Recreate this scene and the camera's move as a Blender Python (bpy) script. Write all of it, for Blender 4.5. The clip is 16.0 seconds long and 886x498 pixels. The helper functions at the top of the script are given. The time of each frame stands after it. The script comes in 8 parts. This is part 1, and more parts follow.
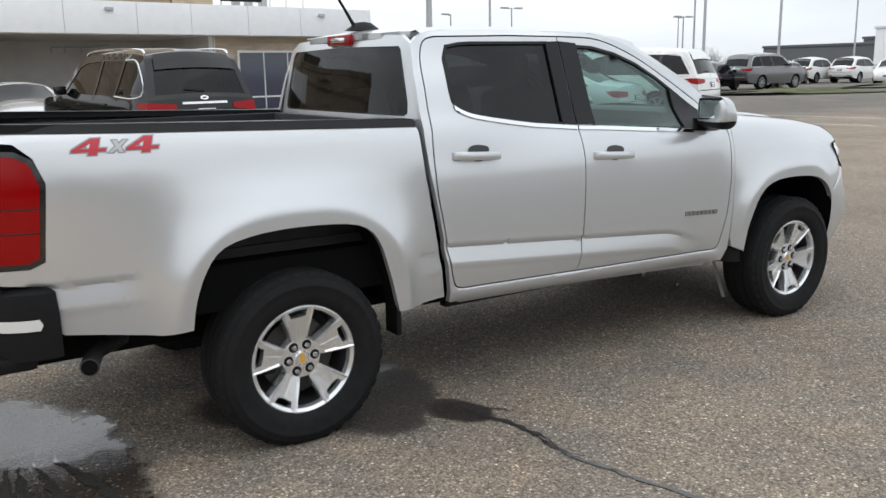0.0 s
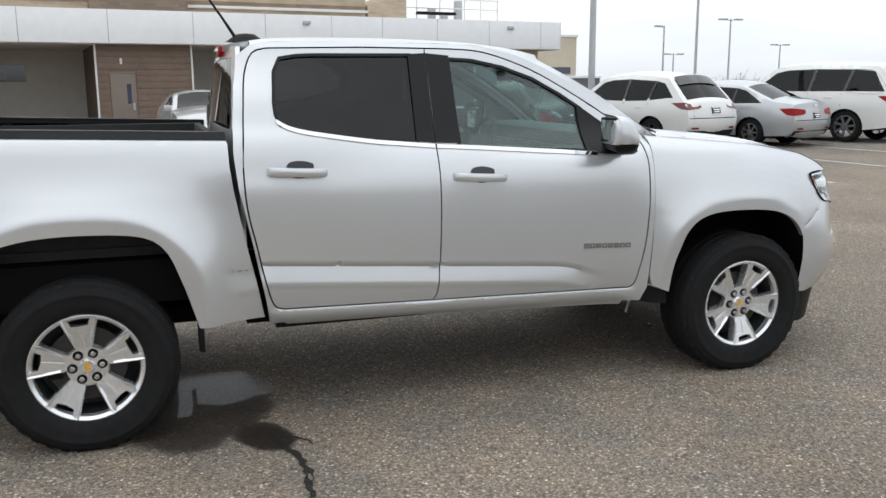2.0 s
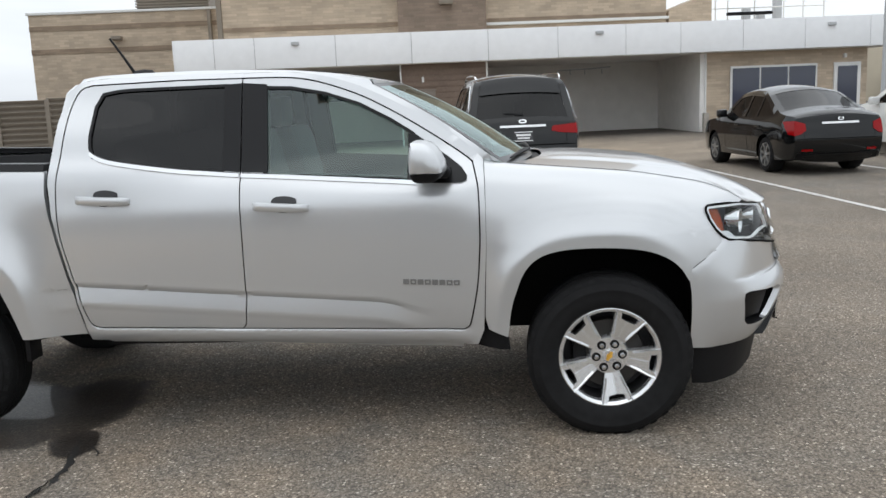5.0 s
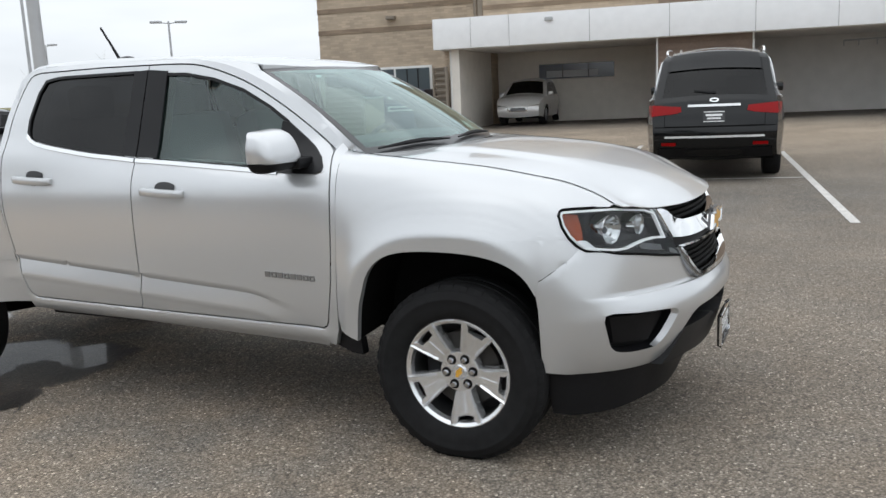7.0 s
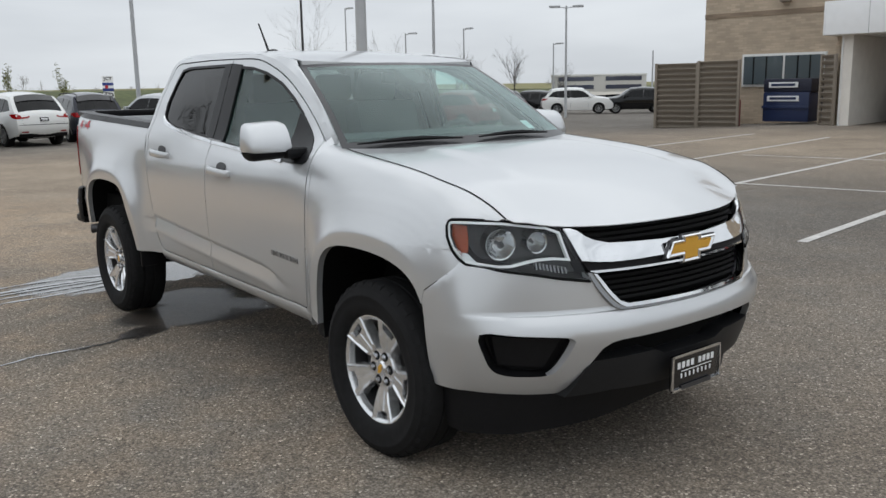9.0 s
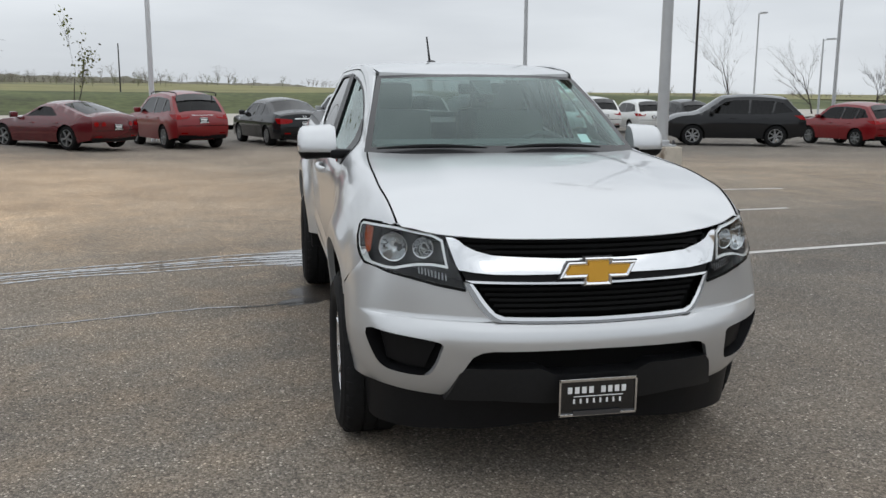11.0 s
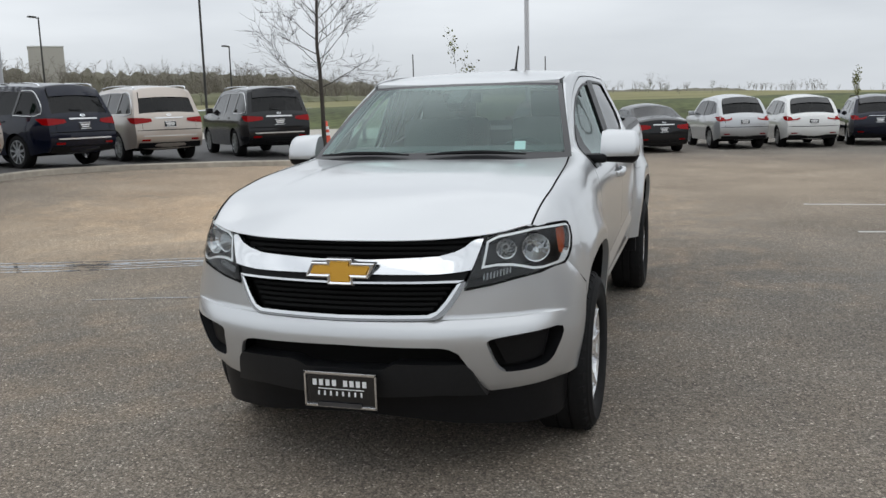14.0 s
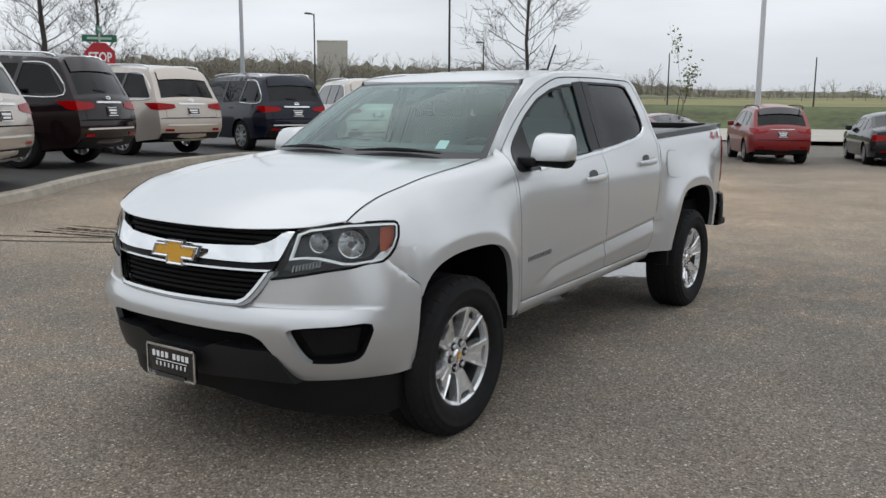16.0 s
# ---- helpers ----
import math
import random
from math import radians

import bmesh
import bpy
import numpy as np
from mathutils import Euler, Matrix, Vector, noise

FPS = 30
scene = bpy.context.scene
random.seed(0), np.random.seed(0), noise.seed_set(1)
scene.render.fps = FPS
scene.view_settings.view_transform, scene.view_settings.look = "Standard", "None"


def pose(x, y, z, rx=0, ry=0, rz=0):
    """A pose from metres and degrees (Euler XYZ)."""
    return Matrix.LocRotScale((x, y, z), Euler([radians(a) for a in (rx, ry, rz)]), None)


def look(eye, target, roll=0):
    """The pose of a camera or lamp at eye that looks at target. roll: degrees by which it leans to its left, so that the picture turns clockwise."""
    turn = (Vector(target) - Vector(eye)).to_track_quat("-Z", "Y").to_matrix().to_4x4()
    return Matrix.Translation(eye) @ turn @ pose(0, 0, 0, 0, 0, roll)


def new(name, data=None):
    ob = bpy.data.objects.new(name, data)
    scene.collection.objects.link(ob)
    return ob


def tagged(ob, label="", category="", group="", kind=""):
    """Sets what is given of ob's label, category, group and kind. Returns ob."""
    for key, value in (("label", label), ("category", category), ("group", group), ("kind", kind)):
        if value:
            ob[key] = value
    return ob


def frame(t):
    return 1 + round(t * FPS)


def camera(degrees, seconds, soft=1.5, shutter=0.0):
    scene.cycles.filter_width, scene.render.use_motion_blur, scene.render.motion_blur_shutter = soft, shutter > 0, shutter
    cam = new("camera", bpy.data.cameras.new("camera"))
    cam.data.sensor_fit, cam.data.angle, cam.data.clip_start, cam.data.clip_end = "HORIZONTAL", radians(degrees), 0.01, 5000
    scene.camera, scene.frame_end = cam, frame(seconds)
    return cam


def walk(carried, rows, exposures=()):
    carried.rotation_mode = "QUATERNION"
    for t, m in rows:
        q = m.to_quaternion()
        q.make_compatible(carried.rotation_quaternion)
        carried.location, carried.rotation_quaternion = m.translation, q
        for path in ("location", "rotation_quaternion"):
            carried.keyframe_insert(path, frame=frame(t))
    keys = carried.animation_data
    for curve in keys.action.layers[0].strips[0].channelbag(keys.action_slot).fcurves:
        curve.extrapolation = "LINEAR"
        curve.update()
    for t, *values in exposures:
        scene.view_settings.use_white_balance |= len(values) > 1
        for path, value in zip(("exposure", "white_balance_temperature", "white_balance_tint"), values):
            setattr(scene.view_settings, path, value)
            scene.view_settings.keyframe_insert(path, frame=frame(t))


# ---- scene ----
cam = camera(54.1, 16.0)
METRES, EYE, TURN = 14.646, 1.538, -33.02
START = (-4.649, -4.106)
ROWS = [
    (0.0, 0.0, 0.0, 0.0, -0.2, -11.65, 0.98),
    (0.5, 0.0279, 0.0049, 0.0001, 3.25, -11.8, 0.61),
    (1.0, 0.056, 0.0174, 0.0001, 5.91, -12.03, 0.34),
    (1.5, 0.0896, 0.0277, 0.0001, 10.72, -11.66, -0.13),
    (2.0, 0.1189, 0.0318, -0.001, 14.62, -10.7, 0.32),
    (2.5, 0.1471, 0.034, 0.001, 18.52, -10.31, 0.87),
    (3.0, 0.1724, 0.0444, 0.0013, 22.34, -10.09, 1.43),
    (3.5, 0.1945, 0.0595, 0.0002, 25.46, -9.7, 0.97),
    (4.0, 0.2213, 0.0779, 0.0002, 29.38, -9.29, 1.05),
    (4.5, 0.2471, 0.0978, 0.0007, 33.34, -9.54, 1.5),
    (5.0, 0.268, 0.1209, 0.0005, 37.82, -9.62, 2.3),
    (7.5, 0.3546, 0.2616, -0.0017, 64.29, -10.81, 1.68),
    (8.0, 0.3628, 0.2924, -0.0011, 72.02, -10.84, 0.77),
    (8.5, 0.3718, 0.3251, -0.0, 78.7, -10.13, 0.92),
    (9.0, 0.3849, 0.3542, -0.0005, 84.37, -10.68, 1.03),
    (9.5, 0.3889, 0.386, -0.0005, 91.76, -10.75, 0.72),
    (12.0, 0.3644, 0.5407, 0.0011, 121.02, -9.51, 0.12),
    (12.5, 0.3502, 0.5655, 0.0011, 125.0, -9.22, 0.68),
    (13.0, 0.3358, 0.5926, 0.0013, 129.51, -9.38, 0.91),
    (13.5, 0.3126, 0.616, 0.0009, 135.32, -9.43, 1.38),
    (14.0, 0.2924, 0.6375, -0.0002, 139.76, -9.4, 1.55),
    (14.5, 0.2705, 0.657, 0.0011, 144.66, -9.37, 0.87),
    (15.0, 0.2441, 0.6712, 0.0011, 149.02, -8.96, 0.76),
    (15.5, 0.2206, 0.6898, -0.001, 152.31, -9.15, 0.6),
    (16.0, 0.1905, 0.7022, -0.0013, 157.04, -9.39, -0.32),
]
walk(cam, [(t, pose(START[0], START[1], EYE, 0, 0, TURN) @ pose(METRES * x, METRES * y, METRES * z, 90 + pitch, roll, yaw)) for t, x, y, z, yaw, pitch, roll in ROWS],
     exposures=[(0.0, 0.72), (5.0, 0.66), (7.5, 0.64), (8.0, 0.56), (8.5, 0.41), (9.0, 0.28), (9.5, 0.32), (12.0, 0.28), (16.0, 0.34)])

# ---- world and light: a bright overcast sky ----
world = bpy.data.worlds.new("overcast")
scene.world = world
world.use_nodes = True
wn, wl = world.node_tree.nodes, world.node_tree.links
wn.clear()
w_out, w_bg = wn.new("ShaderNodeOutputWorld"), wn.new("ShaderNodeBackground")
w_sky = wn.new("ShaderNodeTexSky")
w_sky.sky_type, w_sky.sun_disc = "NISHITA", False
w_sky.sun_elevation, w_sky.sun_rotation = radians(48), radians(200)
w_grey = wn.new("ShaderNodeHueSaturation")
w_grey.inputs["Saturation"].default_value, w_grey.inputs["Value"].default_value = 0.25, 1.0
wl.new(w_sky.outputs[0], w_grey.inputs["Color"])
w_co, w_map, w_noise = wn.new("ShaderNodeTexCoord"), wn.new("ShaderNodeMapping"), wn.new("ShaderNodeTexNoise")
w_map.inputs["Scale"].default_value = (1.0, 1.0, 5.0)
wl.new(w_co.outputs["Generated"], w_map.inputs[0])
wl.new(w_map.outputs[0], w_noise.inputs[0])
w_noise.inputs["Scale"].default_value, w_noise.inputs["Detail"].default_value = 1.6, 5.0
w_ramp = wn.new("ShaderNodeValToRGB")
w_ramp.color_ramp.elements[0].position, w_ramp.color_ramp.elements[0].color = 0.32, (6.25, 6.7, 7.25, 1)
w_ramp.color_ramp.elements[1].position, w_ramp.color_ramp.elements[1].color = 0.68, (9.1, 9.6, 10.1, 1)
wl.new(w_noise.outputs["Fac"], w_ramp.inputs[0])
w_sep, w_up = wn.new("ShaderNodeSeparateXYZ"), wn.new("ShaderNodeMapRange")
wl.new(w_co.outputs["Generated"], w_sep.inputs[0])
wl.new(w_sep.outputs["Z"], w_up.inputs["Value"])
w_up.inputs["From Min"].default_value, w_up.inputs["From Max"].default_value = 0.0, 0.9
w_up.inputs["To Min"].default_value, w_up.inputs["To Max"].default_value = 0.74, 1.14
w_mul = wn.new("ShaderNodeVectorMath")
w_mul.operation = "SCALE"
wl.new(w_ramp.outputs[0], w_mul.inputs[0])
wl.new(w_up.outputs[0], w_mul.inputs["Scale"])
w_mix = wn.new("ShaderNodeMixRGB")
w_mix.inputs[0].default_value = 0.9
wl.new(w_grey.outputs[0], w_mix.inputs[1])
wl.new(w_mul.outputs[0], w_mix.inputs[2])
wl.new(w_mix.outputs[0], w_bg.inputs[0])
w_bg.inputs[1].default_value = 0.098
wl.new(w_bg.outputs[0], w_out.inputs[0])
sun = new("sun", bpy.data.lights.new("sun", "SUN"))
sun.data.energy, sun.data.angle, sun.data.color = 0.42, radians(100), (1, 0.98, 0.95)
sun.matrix_world = look((0, 0, 30), (0.6, -1.2, 18))

# ---- materials ----
MATS = {}


def mat(name, color, rough=0.5, metal=0.0, spec=0.5, vary=0.0, scale=20.0, bump=0.0, coat=0.0, emit=0.0, fine=0.0):
    """A principled material with colour variation at two scales and fine relief."""
    if name in MATS:
        return MATS[name]
    m = bpy.data.materials.new(name)
    m.use_nodes = True
    n, l = m.node_tree.nodes, m.node_tree.links
    p = n["Principled BSDF"]
    p.inputs["Base Color"].default_value = (*color, 1)
    p.inputs["Roughness"].default_value, p.inputs["Metallic"].default_value = rough, metal
    p.inputs["Specular IOR Level"].default_value, p.inputs["Coat Weight"].default_value = spec, coat
    p.inputs["Coat Roughness"].default_value = 0.04
    if emit:
        p.inputs["Emission Color"].default_value, p.inputs["Emission Strength"].default_value = (*color, 1), emit
    if vary or bump:
        co = n.new("ShaderNodeTexCoord")
        big, small = n.new("ShaderNodeTexNoise"), n.new("ShaderNodeTexNoise")
        big.inputs["Scale"].default_value, big.inputs["Detail"].default_value = scale * 0.12, 4
        small.inputs["Scale"].default_value, small.inputs["Detail"].default_value = scale, 6
        l.new(co.outputs["Object"], big.inputs[0])
        l.new(co.outputs["Object"], small.inputs[0])
        add = n.new("ShaderNodeMath")
        l.new(big.outputs[0], add.inputs[0])
        l.new(small.outputs[0], add.inputs[1])
        if vary:
            mr = n.new("ShaderNodeMapRange")
            l.new(add.outputs[0], mr.inputs[0])
            mr.inputs[1].default_value, mr.inputs[2].default_value = 0.6, 1.4
            mr.inputs[3].default_value, mr.inputs[4].default_value = 1 - vary, 1 + vary
            mul = n.new("ShaderNodeVectorMath")
            mul.operation = "SCALE"
            mul.inputs[0].default_value = color
            l.new(mr.outputs[0], mul.inputs["Scale"])
            l.new(mul.outputs[0], p.inputs["Base Color"])
        if bump:
            b = n.new("ShaderNodeBump")
            b.inputs["Strength"].default_value, b.inputs["Distance"].default_value = bump, 0.01
            l.new(small.outputs[0], b.inputs["Height"])
            l.new(b.outputs[0], p.inputs["Normal"])
    MATS[name] = m
    return m


def glass(name, tint, gloss=0.05, rough=0.0, power=5.0, sheen=(1, 1, 1)):
    """Thin tinted glass: clear by the tint, with a mirror share that grows at a grazing view."""
    if name in MATS:
        return MATS[name]
    m = bpy.data.materials.new(name)
    m.use_nodes = True
    n, l = m.node_tree.nodes, m.node_tree.links
    n.clear()
    out, mix, tr, gl, lw, pw, ma = (n.new("ShaderNode" + k) for k in ("OutputMaterial", "MixShader", "BsdfTransparent", "BsdfGlossy", "LayerWeight", "Math", "Math"))
    tr.inputs[0].default_value = (*tint, 1)
    gl.inputs["Roughness"].default_value = rough
    gl.inputs["Color"].default_value = (*sheen, 1)
    pw.operation, ma.operation = "POWER", "MULTIPLY_ADD"
    lw.inputs[0].default_value = 0.5
    l.new(lw.outputs["Facing"], pw.inputs[0])
    pw.inputs[1].default_value = power
    l.new(pw.outputs[0], ma.inputs[0])
    ma.inputs[1].default_value, ma.inputs[2].default_value = 1 - gloss, gloss
    l.new(ma.outputs[0], mix.inputs[0])
    l.new(tr.outputs[0], mix.inputs[1])
    l.new(gl.outputs[0], mix.inputs[2])
    l.new(mix.outputs[0], out.inputs[0])
    MATS[name] = m
    return m


def car_paint(name, color, flake=0.35, rough=0.32, coat=1.0):
    return mat(name, color, rough, flake, 0.5, coat=coat)


M_BLACK = mat("black_plastic", (0.008, 0.008, 0.009), 0.5, spec=0.18, vary=0.2, scale=60, bump=0.05)
M_GLOSSBLACK = mat("gloss_black", (0.01, 0.01, 0.011), 0.12, coat=0.5)
M_TRIM = mat("satin_black_trim", (0.009, 0.009, 0.010), 0.36, spec=0.25)
M_RUBBER = mat("tyre_rubber", (0.0125, 0.0125, 0.013), 0.8, spec=0.18, vary=0.25, scale=30, bump=0.1)
# near-black for joints and seals; also paints the shade of hollows and undersides
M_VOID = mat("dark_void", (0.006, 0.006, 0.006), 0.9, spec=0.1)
M_CHROME = mat("chrome", (0.82, 0.83, 0.84), 0.06, 1.0)
M_ALLOY = mat("silver_alloy", (0.80, 0.81, 0.82), 0.25, 0.80, coat=0.4)
M_DARKALLOY = mat("dark_alloy", (0.10, 0.10, 0.105), 0.35, 0.7)
M_GOLD = mat("gold_emblem", (0.86, 0.47, 0.07), 0.30, 0.35)
M_TINT = glass("privacy_glass", (0.03, 0.031, 0.033), 0.034)
M_GLASS = glass("green_tinted_glass", (0.56, 0.74, 0.69), 0.085, sheen=(.90, 1, .98))
M_CARGLASS = glass("dark_car_glass", (0.022, 0.024, 0.026), 0.028)
M_CLEAR = glass("clear_lens", (0.92, 0.94, 0.94), 0.03)
M_RED = mat("red_tail_lens", (0.27, 0.0008, 0.002), 0.10, spec=.2, coat=0.1)
M_CARALLOY = mat("grey_car_alloy", (0.36, 0.37, 0.38), 0.28, 0.8)
M_DARKRED = mat("dark_red_lens", (0.13, 0.003, 0.004), 0.1, coat=0.6)
M_AMBER = mat("amber_lens", (0.30, 0.055, 0.014), 0.25, spec=.3)
M_WHITE = mat("white_lettering", (0.8, 0.8, 0.8), 0.5)
M_SEAT = mat("grey_cloth", (0.13, 0.13, 0.132), 0.9, vary=0.15, scale=80)
M_INTERIOR = mat("interior_plastic", (0.07, 0.07, 0.072), 0.7)
M_CONCRETE = mat("weathered_concrete", (0.36, 0.33, 0.29), 0.9, vary=0.3, scale=9, bump=0.3)
M_STEEL = mat("grey_painted_steel", (0.46, 0.47, 0.48), 0.45, 0.2, vary=0.08, scale=8)
M_BRONZE = mat("dark_bronze_steel", (0.03, 0.028, 0.026), 0.5)
M_WHITEPANEL = mat("white_metal_panel", (0.87, 0.88, 0.89), 0.45, vary=0.05, scale=3)
M_STUCCO = mat("beige_stucco", (0.76, 0.72, 0.66), 0.9, vary=0.08, scale=25, bump=0.15)
M_LINE = mat("worn_white_paint", (0.55, 0.53, 0.50), 0.8, vary=0.3, scale=40)
M_BARK = mat("grey_bark", (0.060, 0.052, 0.045), 0.95, vary=0.3, scale=14, bump=0.4)
M_BUD = mat("spring_leaf", (0.16, 0.17, 0.05), 0.8, vary=0.3, scale=5)
M_TAR = mat("crack_tar", (0.012, 0.011, 0.010), 0.6)

# ---- mesh helpers ----
from mathutils import geometry


def obj(name, bm, material, parent=None, label="", smooth=True):
    me = bpy.data.meshes.new(name)
    bm.normal_update()
    bm.to_mesh(me)
    bm.free()
    mats = material if isinstance(material, (list, tuple)) else [material]
    for m in mats:
        me.materials.append(m)
    if smooth:
        for f in me.polygons:
            f.use_smooth = True
        me.set_sharp_from_angle(angle=radians(38))
    ob = new(name, me)
    if parent is not None:
        ob.parent = parent
    if label:
        ob["label"] = label
    return ob


def part(name, bm, material, parent, label="", smooth=True):
    return obj(name, bm, material, parent, label, smooth)


def thing(name, label, category, group="", kind="", m=None):
    ob = new(name)
    ob.empty_display_size = 0.2
    if m is not None:
        ob.matrix_world = m
    return tagged(ob, label, category, group, kind)


def add_box(bm, lo, hi, bevel=0.0, m=None):
    """An axis-aligned box, its edges bevelled, moved by m."""
    vs = [bm.verts.new((x, y, z)) for x in (lo[0], hi[0]) for y in (lo[1], hi[1]) for z in (lo[2], hi[2])]
    fs = [bm.faces.new([vs[i] for i in q]) for q in ((0, 1, 3, 2), (4, 6, 7, 5), (0, 4, 5, 1), (2, 3, 7, 6), (0, 2, 6, 4), (1, 5, 7, 3))]
    new_verts = vs
    if bevel:
        es = list({e for f in fs for e in f.edges})
        r = bmesh.ops.bevel(bm, geom=es, offset=bevel, segments=2, profile=0.6, affect="EDGES")
        new_verts = list({v for f in r["faces"] for v in f.verts} | {v for v in vs if v.is_valid})
    if m is not None:
        bmesh.ops.transform(bm, matrix=m, verts=new_verts)
    return bm


def box(lo, hi, bevel=0.0, m=None):
    return add_box(bmesh.new(), lo, hi, bevel, m)


def add_tube(bm, points, radii, sides=10, caps=True):
    """A round tube along points with a radius at each."""
    pts = [Vector(p) for p in points]
    if not isinstance(radii, (list, tuple)):
        radii = [radii] * len(pts)
    rings = []
    up = Vector((0, 0, 1))
    for i, p in enumerate(pts):
        d = (pts[min(i + 1, len(pts) - 1)] - pts[max(i - 1, 0)]).normalized()
        ref = up if abs(d.dot(up)) < 0.95 else Vector((1, 0, 0))
        a = d.cross(ref).normalized()
        b = d.cross(a)
        rings.append([bm.verts.new(p + radii[i] * (math.cos(2 * math.pi * k / sides) * a + math.sin(2 * math.pi * k / sides) * b)) for k in range(sides)])
    for r, s in zip(rings, rings[1:]):
        for k in range(sides):
            bm.faces.new((r[k], r[(k + 1) % sides], s[(k + 1) % sides], s[k]))
    if caps:
        bm.faces.new(rings[0])
        bm.faces.new(rings[-1][::-1])
    return bm


def tube(points, radii, sides=10):
    return add_tube(bmesh.new(), points, radii, sides)


def add_lathe(bm, profile, n=48, axis="Y", centre=(0, 0, 0)):
    """Turn a profile of (radius, along) about an axis."""
    rings = []
    c = Vector(centre)
    for r, a in profile:
        ring = []
        for k in range(n):
            t = 2 * math.pi * k / n
            u, v = r * math.cos(t), r * math.sin(t)
            ring.append(bm.verts.new(c + Vector({"Y": (u, a, v), "Z": (u, v, a), "X": (a, u, v)}[axis])))
        rings.append(ring)
    for r, s in zip(rings, rings[1:]):
        for k in range(n):
            bm.faces.new((r[k], r[(k + 1) % n], s[(k + 1) % n], s[k]))
    return bm


def inside(p, poly):
    x, y, r = p[0], p[1], False
    j = len(poly) - 1
    for i in range(len(poly)):
        (xi, yi), (xj, yj) = poly[i], poly[j]
        if (yi > y) != (yj > y) and x < (xj - xi) * (y - yi) / (yj - yi) + xi:
            r = not r
        j = i
    return r


def dense(poly, step, closed=True):
    out = []
    n = len(poly)
    for i in range(n if closed else n - 1):
        a, b = Vector(poly[i][:2]), Vector(poly[(i + 1) % n][:2])
        k = max(1, int((b - a).length / step + 0.5))
        out += [tuple(a.lerp(b, j / k)) for j in range(k)]
    if not closed:
        out.append(tuple(poly[-1][:2]))
    return out


def smooth_line(points, per=6, closed=False):
    """A Catmull-Rom line through points."""
    n, out = len(points), []
    for i in range(n if closed else n - 1):
        p = [np.array(points[(i + k) % n if closed else min(max(i + k, 0), n - 1)], float) for k in (-1, 0, 1, 2)]
        for j in range(per):
            t = j / per
            out.append(tuple(0.5 * (2 * p[1] + (p[2] - p[0]) * t + (2 * p[0] - 5 * p[1] + 4 * p[2] - p[3]) * t * t + (3 * p[1] - p[0] - 3 * p[2] + p[3]) * t ** 3)))
    if not closed:
        out.append(tuple(points[-1]))
    return out


def offset_poly(poly, d):
    """Move the outline of a polygon outwards by d."""
    n, out = len(poly), []
    area = sum(poly[i][0] * poly[(i + 1) % n][1] - poly[(i + 1) % n][0] * poly[i][1] for i in range(n))
    s = 1 if area > 0 else -1
    for i in range(n):
        a, b, c = Vector(poly[i - 1][:2]), Vector(poly[i][:2]), Vector(poly[(i + 1) % n][:2])
        u, v = (b - a), (c - b)
        if u.length < 1e-9 or v.length < 1e-9:
            out.append(tuple(b))
            continue
        nu, nv = Vector((u.y, -u.x)).normalized(), Vector((v.y, -v.x)).normalized()
        m = nu + nv
        k = m.length
        m = m / k * min(2.0, 2 / k) if k > 0.3 else nu
        out.append(tuple(b + m * d * s))
    return out


def panel(poly, surf, step=0.05, holes=(), thick=0.0, flip=False, bm=None, depth_of=None, extra=()):
    """Fill a flat outline with a fine net, lift it to the surface surf(a, b) and turn its rim inwards by thick along depth_of."""
    bm = bm or bmesh.new()
    loops = [dense(poly, step)] + [dense(h, step) for h in holes]
    pts, edges = [], []
    for lp in loops:
        k = len(pts)
        pts += lp
        edges += [(k + i, k + (i + 1) % len(lp)) for i in range(len(lp))]
    xs, ys = [p[0] for p in loops[0]], [p[1] for p in loops[0]]
    y = min(ys) + step / 2
    row = 0
    for q in extra:
        r0 = np.array(pts[:len(edges)])
        if np.min(np.hypot(r0[:, 0] - q[0], r0[:, 1] - q[1])) > 0.006 and inside(q, loops[0]) and not any(inside(q, h) for h in loops[1:]):
            pts.append((float(q[0]), float(q[1])))
    rim = np.array(pts)
    while y < max(ys):
        x = min(xs) + (step / 2 if row % 2 else 0)
        while x < max(xs):
            if np.min(np.hypot(rim[:, 0] - x, rim[:, 1] - y)) > 0.45 * step and inside((x, y), loops[0]) and not any(inside((x, y), h) for h in loops[1:]):
                pts.append((x, y))
            x += step
        y += step * 0.87
        row += 1
    v, e, f, ov, oe, of = geometry.delaunay_2d_cdt([Vector(p) for p in pts], edges, [], 0, 1e-6)
    keep = []
    for t in f:
        c = sum((v[i] for i in t), Vector((0, 0))) / len(t)
        if inside(c, loops[0]) and not any(inside(c, h) for h in loops[1:]):
            keep.append(t)
    used = sorted({i for t in keep for i in t})
    made = {i: bm.verts.new(surf(v[i].x, v[i].y)) for i in used}
    fs = []
    for t in keep:
        q = [made[i] for i in (reversed(t) if flip else t)]
        try:
            fs.append(bm.faces.new(q))
        except ValueError:
            pass
    if thick:
        d = Vector(depth_of)
        es = [x for x in {e for q in fs for e in q.edges} if len(x.link_faces) == 1]
        low = {}
        for x in es:
            for w in x.verts:
                if w not in low:
                    low[w] = bm.verts.new(w.co + d * thick)
            lp = x.link_loops[0]
            a, b = lp.vert, lp.link_loop_next.vert
            bm.faces.new((b, a, low[a], low[b]))
    return bm


def lerp_table(table, x):
    return float(np.interp(x, [p[0] for p in table], [p[1] for p in table]))


def smoothstep(a, b, x):
    t = min(1.0, max(0.0, (x - a) / (b - a)))
    return t * t * (3 - 2 * t)

# ---- ground ----
LOT = radians(7.1)


